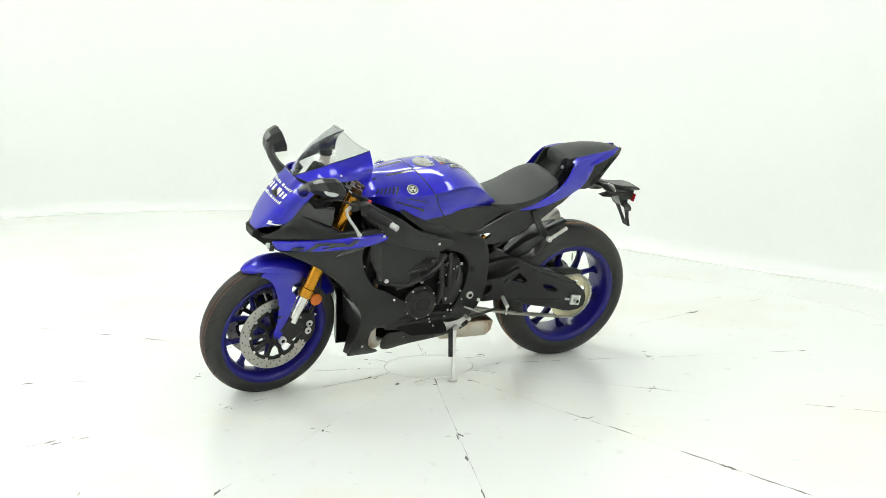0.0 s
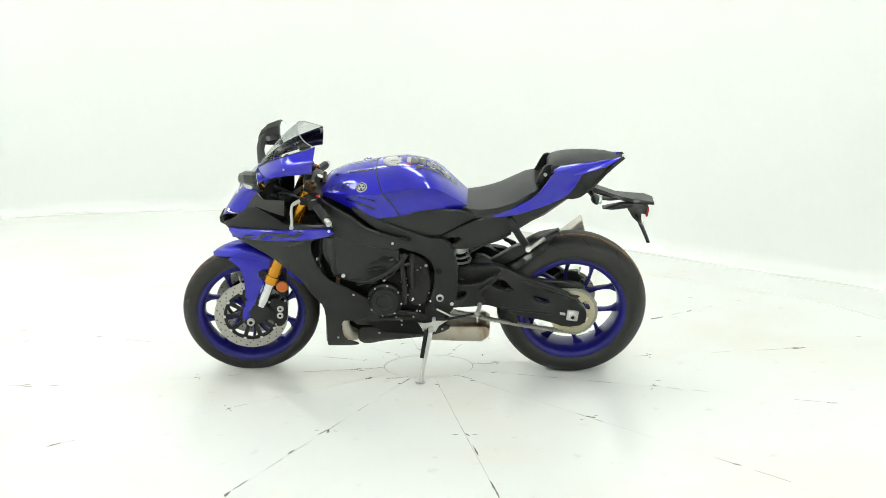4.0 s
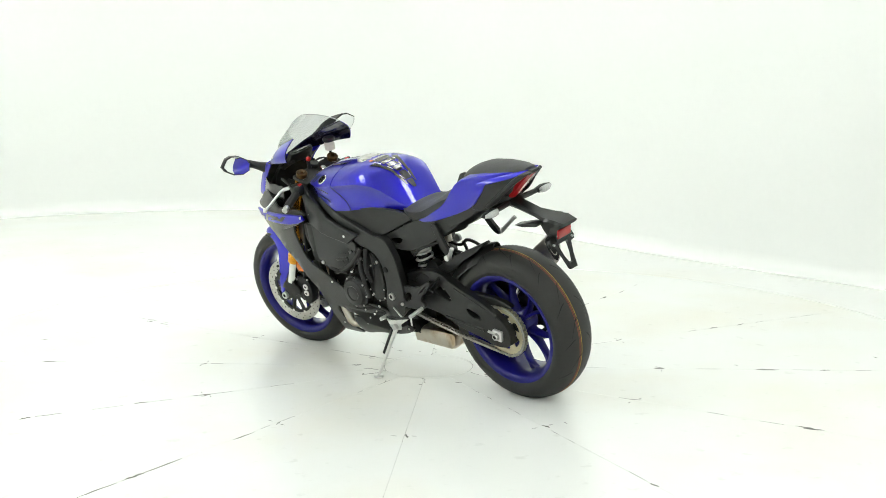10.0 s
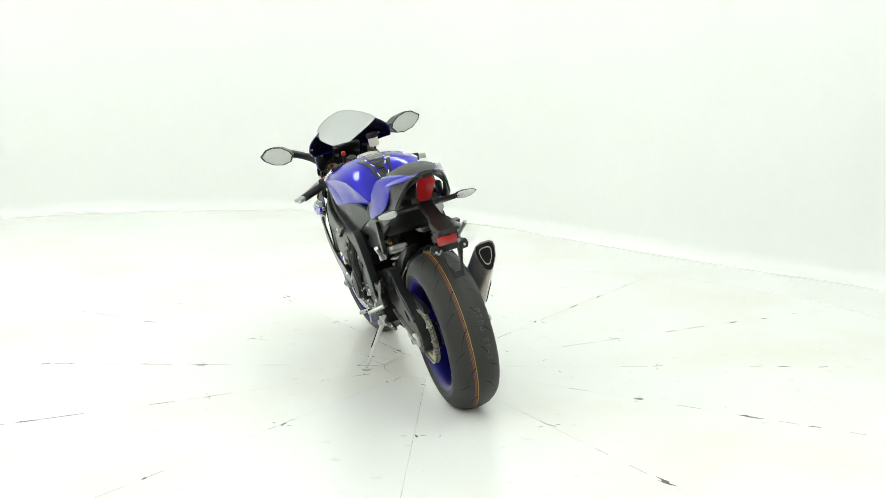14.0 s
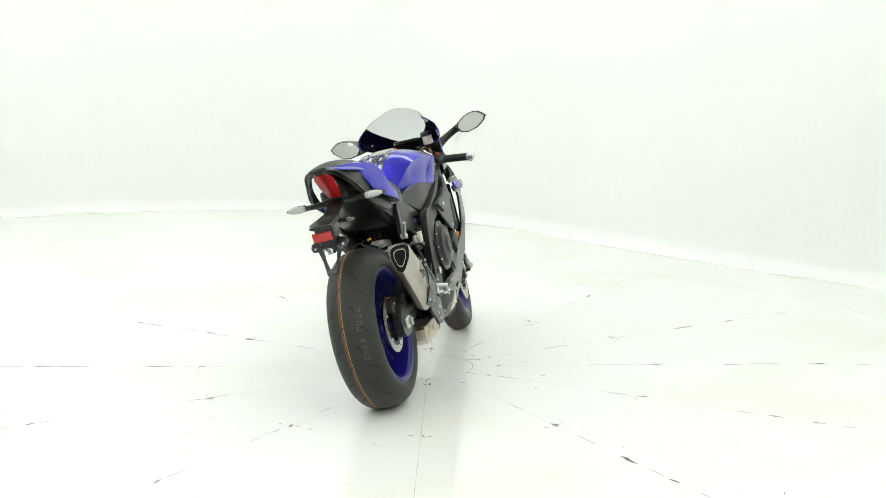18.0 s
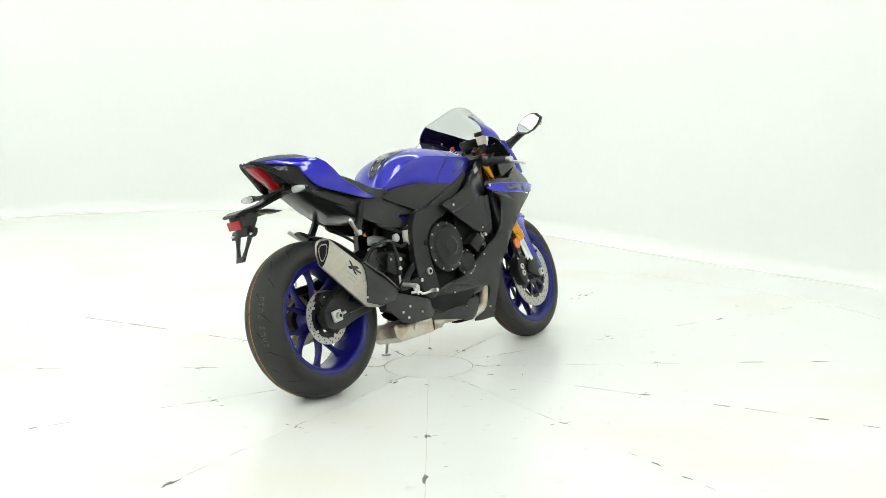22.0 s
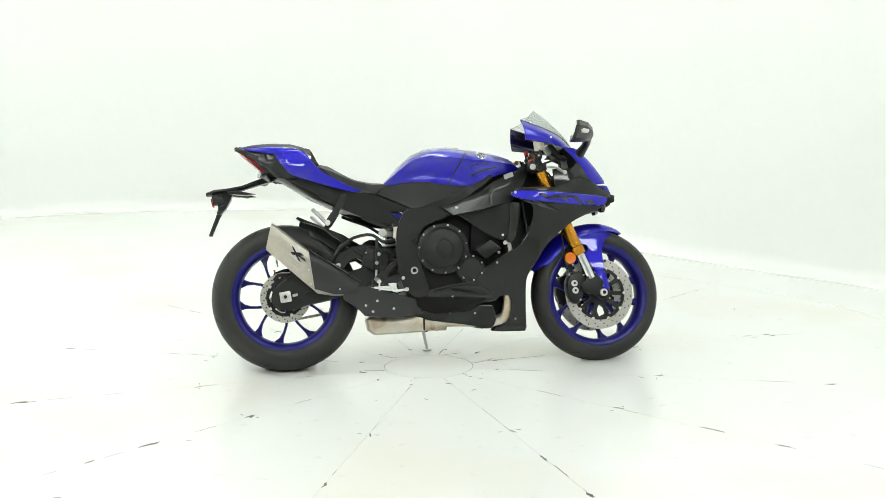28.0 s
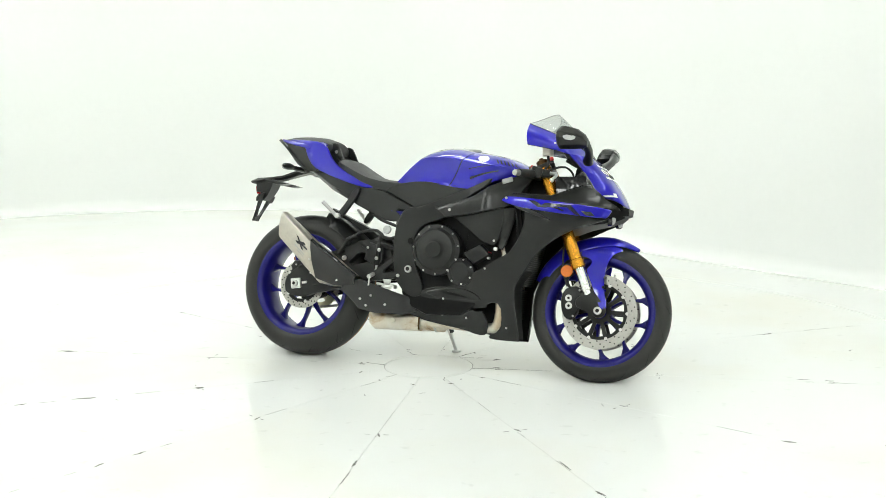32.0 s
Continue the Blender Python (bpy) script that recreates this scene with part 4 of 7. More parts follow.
part("cap_centre", rod(cap_c + Vector((0, 0, 0.003)), cap_c + Vector((0, 0, 0.0062)), 0.033, 32), STEEL, cap, "grey centre of the cap")
for k in range(7):
    a = 2 * math.pi * k / 7
    p = cap_c + Vector((0.0445 * math.cos(a), 0.0445 * math.sin(a), 0.005))
    part("cap_screw", rod(p, p + Vector((0, 0, 0.0025)), 0.0035, 8), DEEP, cap)
part("cap_flap", box(cap_c + Vector((0.004, 0, 0.0065)), (0.030, 0.015, 0.003), 0.001), DISC, cap)
# navy strips on the skin paint the shade of two long recess lines
part("tank_recess_shade", loft([[tank_point(x, v, 0.0010) for v in (-0.155, -0.135, -0.115)] + [tank_point(x, v, -0.002) for v in (-0.115, -0.135, -0.155)] for x in (0.325, 0.28, 0.22, 0.16, 0.12)]), NAVY, tank, "dark blue strip for the shade in a recess line")
part("tank_recess_shade", loft([[tank_point(x, v, 0.0010) for v in (0.115, 0.135, 0.155)] + [tank_point(x, v, -0.002) for v in (0.155, 0.135, 0.115)] for x in (0.325, 0.28, 0.22, 0.16, 0.12)]), NAVY, tank, "dark blue strip for the shade in a recess line")
for s in (1, -1):
    p = tank_point(0.165, s * 0.47, 0.001)
    q = tank_point(0.165, s * 0.47, 0.010)
    nrm = Vector((0.15, s * 0.62, 0.78)).normalized()
    badge = part("round_badge", rod(p - nrm * 0.004, p + nrm * 0.004, 0.0235, 32), CHROME, bike, "round chrome tank badge")
    part("badge_ring", tube([p + nrm * 0.0036 + (nrm.orthogonal().normalized() * math.cos(2 * math.pi * k / 24) + nrm.cross(nrm.orthogonal().normalized()) * math.sin(2 * math.pi * k / 24)) * 0.0170 for k in range(25)], 0.0020, 6), BLACKDECAL, badge)
    for k in range(3):
        a = 2 * math.pi * k / 3 + 0.5
        t1 = nrm.orthogonal().normalized()
        t2 = nrm.cross(t1)
        d = t1 * math.cos(a) + t2 * math.sin(a)
        part("badge_mark", tube([p + nrm * 0.0040 + d * 0.005, p + nrm * 0.0040 + d * 0.012], 0.0032, 6), BLACKDECAL, badge)
    # slatted air vents; dark patches on the skin give the shade of the slots
    for k in range(6):
        x = 0.292 - 0.0145 * k
        tank_patch("vent_slot_shade", (x, x - 0.0085), (s * 0.41, s * 0.55, s * 0.39, s * 0.53), DEEP, "", lift=0.0012, n=1, m=4, slant=0.016)
    tank_patch("vent_lip", (0.300, 0.205), (s * 0.375, s * 0.395, s * 0.355, s * 0.375), BLUE, "", lift=0.004, n=8, m=2)

# seats and tail -----------------------------------------------------
def saddle_rings(rows, dish):
    rings = []
    for x, top, w, edge, low in rows:
        ring = []
        for k in range(13):
            v = -1 + 2 * k / 12
            z = edge + (top - edge) * (1 - abs(v) ** 2.4) - dish * (1 - v * v)
            ring.append(Vector((x, v * w, z)))
        ring += [Vector((x, w * 0.98, low + (edge - low) * 0.4)), Vector((x, w * 0.86, low)), Vector((x, -w * 0.86, low)), Vector((x, -w * 0.98, low + (edge - low) * 0.4))]
        rings.append(ring)
    return rings


def dense(rows, n):
    xs = list(range(len(rows)))
    return [tuple(interp(i * (len(rows) - 1) / (n - 1), xs, [r[k] for r in rows]) for k in range(5)) for i in range(n)]


seat = part("rider_seat", loft(saddle_rings(dense([(-0.213, 0.803, 0.070, 0.796, 0.779), (-0.235, 0.813, 0.100, 0.798, 0.760), (-0.27, 0.819, 0.122, 0.797, 0.748), (-0.32, 0.821, 0.138, 0.798, 0.748), (-0.39, 0.836, 0.152, 0.812, 0.766),
             (-0.45, 0.868, 0.158, 0.838, 0.783), (-0.50, 0.900, 0.152, 0.862, 0.803), (-0.54, 0.909, 0.135, 0.878, 0.842), (-0.557, 0.899, 0.105, 0.882, 0.868)], 26), 0.006)), LEATHER, bike, "dark grey vinyl rider seat", sharp=50)
part("pillion_pad", loft(saddle_rings(dense([(-0.592, 0.962, 0.066, 0.952, 0.920), (-0.606, 0.982, 0.084, 0.965, 0.918), (-0.66, 0.998, 0.091, 0.974, 0.935), (-0.74, 1.003, 0.082, 0.982, 0.952), (-0.82, 1.000, 0.062, 0.985, 0.968), (-0.875, 0.990, 0.036, 0.984, 0.976)], 18), 0.0)), LEATHER, bike, "black pillion seat pad", sharp=50)
part("seat_step", loft([[(x, y * w, z) for y, z in ((-1, z0), (-0.9, z1), (0.9, z1), (1, z0))] for x, w, z0, z1 in ((-0.50, 0.13, 0.80, 0.85), (-0.55, 0.12, 0.83, 0.885), (-0.60, 0.09, 0.87, 0.93), (-0.66, 0.08, 0.90, 0.94))]), BLACK, bike, "black seat step between the seats")
for s in (1, -1):
    part("seat_cheek", panel([(-0.520, 0.868), (-0.545, 0.900), (-0.566, 0.945), (-0.584, 0.972), (-0.630, 0.966), (-0.612, 0.905), (-0.575, 0.862), (-0.54, 0.852)], lambda x, z: interp(x, [-0.64, -0.57, -0.50], [0.080, 0.082, 0.100]), s, 0.010, 0.03), BLACK, bike, "black cheek beside the seat step")
    part("seat_lock", rod((-0.582, s * 0.078, 0.930), (-0.582, s * 0.086, 0.930), 0.008, 16), ALLOY, bike, "small silver seat lock")
    tailpan = [(-0.852, 0.986), (-0.80, 0.970), (-0.736, 0.944), (-0.708, 0.900), (-0.672, 0.854), (-0.620, 0.832), (-0.555, 0.809), (-0.458, 0.780), (-0.385, 0.764), (-0.352, 0.772), (-0.43, 0.802), (-0.50, 0.836), (-0.548, 0.870), (-0.586, 0.920), (-0.606, 0.948), (-0.645, 0.966), (-0.746, 0.978)]
    tail_y = lambda x, z: interp(x, [-0.87, -0.78, -0.68, -0.58, -0.48, -0.36], [0.062, 0.098, 0.132, 0.157, 0.166, 0.148]) - 0.22 * max(0.0, z - 0.90) - 0.05 * max(0, 0.9 - z)
    tp = part("tail_panel", panel(tailpan, tail_y, s, 0.005, 0.03), BLUE, bike, "glossy blue pointed tail panel")
    part("tail_top", loft([[Vector((x, s * (tail_y(x, z) - 0.001), z)), Vector((x, s * (tail_y(x, z) - w * 0.5), z + 0.006)), Vector((x, s * (tail_y(x, z) - w), z + 0.008)), Vector((x, s * (tail_y(x, z) - w), z + 0.003)), Vector((x, s * (tail_y(x, z) - 0.004), z - 0.005))]
         for x, z, w in ((-0.615, 0.950, 0.030), (-0.645, 0.963, 0.036), (-0.70, 0.971, 0.034), (-0.76, 0.977, 0.026), (-0.83, 0.980, 0.012))]), BLUE, tp, "", sharp=50)
    hoop = spline([(-0.906, s * 0.030, 0.984), (-0.868, s * 0.066, 0.966), (-0.812, s * 0.088, 0.922), (-0.760, s * 0.106, 0.876), (-0.722, s * 0.106, 0.846), (-0.730, s * 0.084, 0.840), (-0.758, s * 0.045, 0.850)], 24)
    rings = [[p + Vector((0.005 * v, s * 0.005 * u, 0.005 * v)) for u, v in ((-1, -0.6), (0, -1), (1, -0.6), (1, 0.6), (0, 1), (-1, 0.6))] for p in hoop]
    part("tail_hoop", loft(rings), BLACK, bike, "black open tail hoop")
    lowpan = [(-0.914, 0.984), (-0.862, 0.980), (-0.80, 0.966), (-0.725, 0.945), (-0.693, 0.902), (-0.660, 0.856), (-0.640, 0.838), (-0.71, 0.832), (-0.745, 0.852), (-0.776, 0.872), (-0.828, 0.924), (-0.870, 0.954)]
    part("tail_flank", panel(lowpan, lambda x, z: interp(x, [-0.92, -0.868, -0.812, -0.76, -0.70, -0.65], [0.028, 0.060, 0.088, 0.104, 0.114, 0.120]) - 0.3 * max(0.0, z - 0.93), s, 0.005, 0.03), BLACK, bike, "black lower tail flank")
    inner = spline([(-0.890, s * 0.024, 0.987), (-0.85, s * 0.045, 0.983), (-0.80, s * 0.066, 0.976), (-0.74, s * 0.086, 0.966), (-0.690, s * 0.100, 0.955)], 14)
    rings = []
    for a, b in zip(inner, spline([(-0.888, s * 0.038, 0.984), (-0.858, s * 0.062, 0.973), (-0.812, s * 0.086, 0.962), (-0.752, s * 0.108, 0.950), (-0.700, s * 0.120, 0.940)], 14)):
        row = [a.lerp(b, q / 5) + Vector((0, 0, 0.003 * math.sin(math.pi * q / 5))) for q in range(6)]
        rings.append(row + [p - Vector((0, 0, 0.004)) for p in row[::-1]])
    part("tail_shoulder", loft(rings), BLUE, bike, "glossy blue top edge of the tail")
tail_core = part("tail_core", loft([[(x, y * w, z0 + (z1 - z0) * u) for y, u in ((-0.7, 0), (-1, 0.35), (-1, 0.85), (-0.8, 1), (0.8, 1), (1, 0.85), (1, 0.35), (0.7, 0))] for x, w, z0, z1 in
     ((-0.60, 0.085, 0.86, 0.935), (-0.68, 0.074, 0.85, 0.955), (-0.76, 0.052, 0.868, 0.970), (-0.84, 0.038, 0.925, 0.978), (-0.90, 0.028, 0.972, 0.983))]), BLACK, bike, "black tail centre piece")
light = part("tail_light", loft([[Vector((x, y * w, z)) + Vector((-0.006 * (1 - y * y), 0, -0.003 * (1 - y * y))) for y in (-1, -0.5, 0, 0.5, 1)] + [Vector((x + 0.03, y * w, z + 0.01)) for y in (1, -1)]
     for x, z, w in ((-0.889, 0.968, 0.028), (-0.866, 0.946, 0.036), (-0.832, 0.915, 0.035), (-0.802, 0.888, 0.031), (-0.779, 0.866, 0.025))]), REDLENS, bike, "red wedge-shaped tail light")
# under-tail and number plate holder
part("undertail", loft([[(x, y * w, z0 + (z1 - z0) * u) for y, u in ((-0.75, 0), (-1, 0.3), (-1, 1), (1, 1), (1, 0.3), (0.75, 0))] for x, w, z0, z1 in
     ((-0.20, 0.09, 0.655, 0.76), (-0.30, 0.115, 0.668, 0.75), (-0.45, 0.128, 0.694, 0.79), (-0.58, 0.118, 0.754, 0.83), (-0.70, 0.075, 0.830, 0.87), (-0.77, 0.05, 0.853, 0.88))]), BLACK, bike, "black under-tail tray")
holder = part("plate_holder", loft([[(x, y * w, z + u * t) for y, u in ((-1, 0), (-0.8, 1), (0.8, 1), (1, 0), (0.7, -1), (-0.7, -1))] for x, w, z, t in
     ((-0.74, 0.034, 0.852, 0.016), (-0.80, 0.030, 0.834, 0.013), (-0.88, 0.032, 0.808, 0.010), (-0.94, 0.050, 0.796, 0.010), (-1.00, 0.055, 0.790, 0.010), (-1.036, 0.045, 0.782, 0.006))]), BLACK, bike, "black number plate holder arm")
part("plate_light_box", box((-0.985, 0, 0.760), (0.05, 0.075, 0.045), 0.006, (0, -8, 0)), BLACK, holder)
part("rear_reflector", box((-1.010, 0.010, 0.746), (0.008, 0.076, 0.036), 0.003, (0, -12, 0)), REDLENS, holder, "red rectangular rear reflector")
shield = [(-0.070, 0.722), (-0.074, 0.706), (-0.066, 0.692), (-0.046, 0.690), (-0.030, 0.648), (-0.020, 0.600), (0.020, 0.600), (0.030, 0.648), (0.046, 0.690), (0.066, 0.692), (0.074, 0.706), (0.070, 0.722), (0.030, 0.736), (-0.030, 0.736)]
gap = [(-0.028, 0.698), (0.028, 0.698), (0.022, 0.655), (0.010, 0.622), (-0.010, 0.622), (-0.022, 0.655)]
part("bracket_neck", loft([[(x - t, y * w, z) for y in (-1, 1)] + [(x + t, y * w, z) for y in (1, -1)] for x, t, w, z in ((-0.952, 0.034, 0.040, 0.788), (-0.958, 0.028, 0.036, 0.755), (-0.968, 0.018, 0.032, 0.720), (-0.978, 0.009, 0.028, 0.700))]), BLACK, holder, "black neck that carries the bracket")
part("plate_bracket", panel(shield, lambda x, z: 0.975 + 0.42 * (0.73 - z), 1, 0.012, 0.04, 0, holes=[gap]), BLACK, holder, "black triangular plate bracket", Matrix.Rotation(radians(90), 4, "Z"))
for y in (-0.055, 0.055):
    part("bracket_bolt", rod((-0.985, y, 0.706), (-0.994, y, 0.704), 0.0042, 10), ALLOY, holder)
for s in (1, -1):
    part("holder_wing", plate([(-0.86, 0.770), (-0.93, 0.778), (-0.945, 0.792), (-0.90, 0.792), (-0.82, 0.775)], s * 0.030, s * 0.075, 0.003), BLACK, holder)
    stem = part("indicator_stem", tube([(-0.765, s * 0.03, 0.845), (-0.775, s * 0.09, 0.845), (-0.78, s * 0.13, 0.847)], [0.013, 0.011, 0.010], 10), BLACK, bike)
    part("rear_indicator", loft([[Vector((-0.785 + a * math.cos(q), s * y, 0.848 + b * math.sin(q))) for q in [2 * math.pi * k / 12 for k in range(12)]]
         for y, a, b in ((0.118, 0.008, 0.008), (0.126, 0.018, 0.013), (0.150, 0.021, 0.0155), (0.175, 0.017, 0.013), (0.195, 0.009, 0.008), (0.204, 0.002, 0.002))]), BLACK, stem, "black pointed indicator body")
    part("indicator_lens", loft([[Vector((-0.792 - d + a * math.cos(q) * 0.5 - a * 0.5, s * y, 0.848 + b * math.sin(q))) for q in [2 * math.pi * k / 12 for k in range(12)]]
         for y, a, b, d in ((0.122, 0.006, 0.006, 0.0), (0.130, 0.014, 0.0125, 0.001), (0.152, 0.017, 0.0145, 0.002), (0.175, 0.014, 0.012, 0.001), (0.195, 0.006, 0.006, 0.0))]), CLEARLENS, stem, "clear ribbed indicator lens")
    for k in range(3):
        part("lens_rib", rod((-0.8105 + 0.002 * k, s * (0.142 + 0.014 * k), 0.840), (-0.8105 + 0.002 * k, s * (0.142 + 0.014 * k), 0.856), 0.0014, 6), STEEL, stem)

# frame and side covers ----------------------------------------------
BEAM = [(0.214, 0.835), (0.137, 0.790), (0.037, 0.748), (-0.057, 0.709), (-0.119, 0.686), (-0.143, 0.690), (-0.181, 0.676), (-0.203, 0.635), (-0.219, 0.585), (-0.222, 0.465), (-0.208, 0.385), (-0.193, 0.342), (-0.140, 0.298), (-0.095, 0.300), (-0.075, 0.335), (-0.092, 0.385), (-0.118, 0.45), (-0.126, 0.548), (-0.105, 0.598), (-0.058, 0.626), (0.0, 0.64), (0.06, 0.69), (0.12, 0.745), (0.20, 0.80)]
COVER = [(0.347, 0.857), (0.378, 0.868), (0.384, 0.846), (0.346, 0.778), (0.318, 0.724), (0.285, 0.704), (0.145, 0.668), (0.028, 0.648), (-0.032, 0.690), (0.060, 0.714), (0.150, 0.748), (0.205, 0.790), (0.286, 0.826)]
UPPER = [(-0.275, 0.778), (-0.235, 0.794), (-0.130, 0.806), (-0.010, 0.798), (0.090, 0.788), (0.160, 0.806), (0.137, 0.786), (0.037, 0.744), (-0.057, 0.705), (-0.128, 0.678), (-0.200, 0.714), (-0.290, 0.754), (-0.330, 0.768)]
SUB = [(-0.689, 0.842), (-0.60, 0.826), (-0.482, 0.787), (-0.359, 0.769), (-0.330, 0.763), (-0.290, 0.749), (-0.200, 0.709), (-0.136, 0.680), (-0.128, 0.655), (-0.150, 0.640), (-0.190, 0.628), (-0.240, 0.622), (-0.300, 0.628), (-0.363, 0.657), (-0.46, 0.700), (-0.556, 0.757), (-0.64, 0.812)]
INFILL = [(0.345, 0.692), (0.300, 0.712), (0.237, 0.700), (0.130, 0.680), (0.020, 0.658), (0.018, 0.575), (0.065, 0.528), (0.099, 0.503), (0.240, 0.504), (0.297, 0.551), (0.335, 0.621)]
INFILL_R = [(0.030, 0.672), (0.100, 0.692), (0.285, 0.738), (0.284, 0.654), (0.262, 0.535), (0.198, 0.547), (0.137, 0.594), (0.080, 0.632)]
for s in (1, -1):
    fr = part("frame_beam", panel(BEAM, lambda x, z: interp(z, [0.30, 0.42, 0.60, 0.76, 0.84], [0.150, 0.172, 0.184, 0.192, 0.174]), s, 0.030, 0.04, 1), BLACK_FRAME, bike, "black painted aluminium frame beam")
    part("side_cover", panel(COVER, lambda x, z: interp(x, [-0.05, 0.2, 0.30, 0.38], [0.202, 0.206, 0.180, 0.138]) + 0.10 * (0.8 - z) * (z < 0.8) - 0.30 * max(0.0, z - 0.688 - 0.33 * x), s, 0.014, 0.014, 0), BLACK, bike, "black frame side cover with a long crease")
    part("tank_side_cover", panel(UPPER, lambda x, z: interp(x, [-0.33, -0.26, -0.1, 0.09, 0.16], [0.118, 0.128, 0.158, 0.180, 0.178]) + 0.06 * (0.79 - z), s, 0.01, 0.04), BLACK, bike, "black cover under the tank")
    part("subframe_cover", panel(SUB, lambda x, z: interp(x, [-0.69, -0.5, -0.3, -0.12], [0.090, 0.125, 0.135, 0.150]), s, 0.012, 0.04, holes=[[(-0.160, 0.672), (-0.250, 0.680), (-0.205, 0.640)]]), BLACK, bike, "black subframe cover with a three-sided window")
    inf_y = lambda x, z: interp(x, [0.02, 0.2, 0.34], [0.184, 0.190, 0.192]) - 0.10 * max(0.0, 0.56 - z)
    inf = part("fairing_infill", panel(INFILL if s > 0 else INFILL_R, inf_y, s, 0.006, 0.04), BLACK, bike, "black fairing infill panel")
    if s > 0:
        # flat dark plates paint the shade of the infill's cut-outs
        for quad in ([(0.156, 0.560), (0.118, 0.564), (0.112, 0.535), (0.150, 0.522)], [(0.112, 0.600), (0.075, 0.618), (0.050, 0.598), (0.068, 0.578)], [(0.112, 0.560), (0.082, 0.566), (0.080, 0.540), (0.104, 0.536)]):
            part("infill_recess_shade", panel(quad, lambda x, z: inf_y(x, z) + 0.0012, s, 0.002, 0.03, 0), DEEP, inf)
        part("infill_rib", panel([(0.075, 0.560), (0.150, 0.548), (0.165, 0.553), (0.150, 0.558), (0.085, 0.572)], lambda x, z: inf_y(x, z) + 0.005, s, 0.008, 0.03, 0), BLACK, inf)
        part("infill_slot_shade", panel([(0.090, 0.585), (0.140, 0.577), (0.145, 0.582), (0.095, 0.592)], lambda x, z: inf_y(x, z) + 0.0008, s, 0.002, 0.03, 0), DEEP, inf)
    part("infill_clip", rod((0.255, s * 0.178, 0.526), (0.255, s * 0.192, 0.526), 0.009, 14), ALLOY, inf, "round silver clip")
    for x, y, z, k in ((0.043, 0.212, 0.681, 1.2), (0.290, 0.184, 0.742, 0.9), (-0.231, 0.128, 0.752, 1.0), (-0.145, 0.168, 0.417, 1.0)):
        bolt(fr, (x, s * y, z), s, k)
    piv = part("pivot_nut", rod((-0.145, s * 0.165, 0.417), (-0.145, s * 0.182, 0.417), 0.0160, 24), STEEL, fr, "silver hollow pivot nut")
    part("pivot_bore", rod((-0.145, s * 0.180, 0.417), (-0.145, s * 0.1825, 0.417), 0.0095, 12), DEEP, fr)
    part("frame_plug", rod((-0.142, s * 0.174, 0.540), (-0.142, s * 0.184, 0.540), 0.013, 16), DEEP, fr)
part("label_plate", panel([(0.258, 0.822), (0.300, 0.838), (0.305, 0.818), (0.264, 0.802)], lambda x, z: interp(x, [0.0, 0.2, 0.30, 0.38], [0.206, 0.200, 0.172, 0.132]) + 0.0025, -1, 0.002, 0.05, 0), GREYDECAL, bike, "small pale grey label")

# fairing ------------------------------------------------------------
def fair_y(x, z):
    base = interp(z, [0.13, 0.20, 0.30, 0.416, 0.54, 0.72, 0.80], [0.066, 0.102, 0.150, 0.186, 0.206, 0.216, 0.216])
    return base * interp(x, [-0.2, -0.05, 0.15, 0.40, 0.50, 0.60, 0.68, 0.74, 0.775], [0.94, 0.98, 1.0, 1.0, 0.95, 0.82, 0.67, 0.52, 0.36])


FAIR = [(0.36, 0.712), (0.42, 0.697), (0.52, 0.702), (0.62, 0.682), (0.70, 0.676), (0.722, 0.690), (0.712, 0.676), (0.636, 0.648), (0.558, 0.613), (0.494, 0.566), (0.429, 0.506), (0.392, 0.440), (0.356, 0.396), (0.342, 0.350), (0.345, 0.250), (0.352, 0.142), (0.345, 0.139), (0.222, 0.140),
        (0.211, 0.155), (0.258, 0.175), (0.280, 0.215), (0.280, 0.296), (0.226, 0.298), (0.212, 0.268), (0.0, 0.268), (-0.188, 0.274), (-0.137, 0.303), (-0.038, 0.348), (0.060, 0.357), (0.120, 0.395), (0.174, 0.427), (0.262, 0.484), (0.310, 0.505), (0.350, 0.555), (0.376, 0.625), (0.384, 0.67)]
BELLY = [(0.180, 0.258), (0.0, 0.264), (-0.186, 0.270), (-0.178, 0.236), (-0.101, 0.203), (-0.003, 0.187), (0.104, 0.173), (0.165, 0.154), (0.205, 0.158), (0.218, 0.205), (0.200, 0.256)]
WING = [(0.276, 0.728), (0.292, 0.744), (0.304, 0.750), (0.417, 0.744), (0.559, 0.734), (0.640, 0.728), (0.722, 0.720), (0.730, 0.716), (0.728, 0.706), (0.714, 0.685), (0.700, 0.681), (0.600, 0.684), (0.476, 0.693), (0.348, 0.706)]
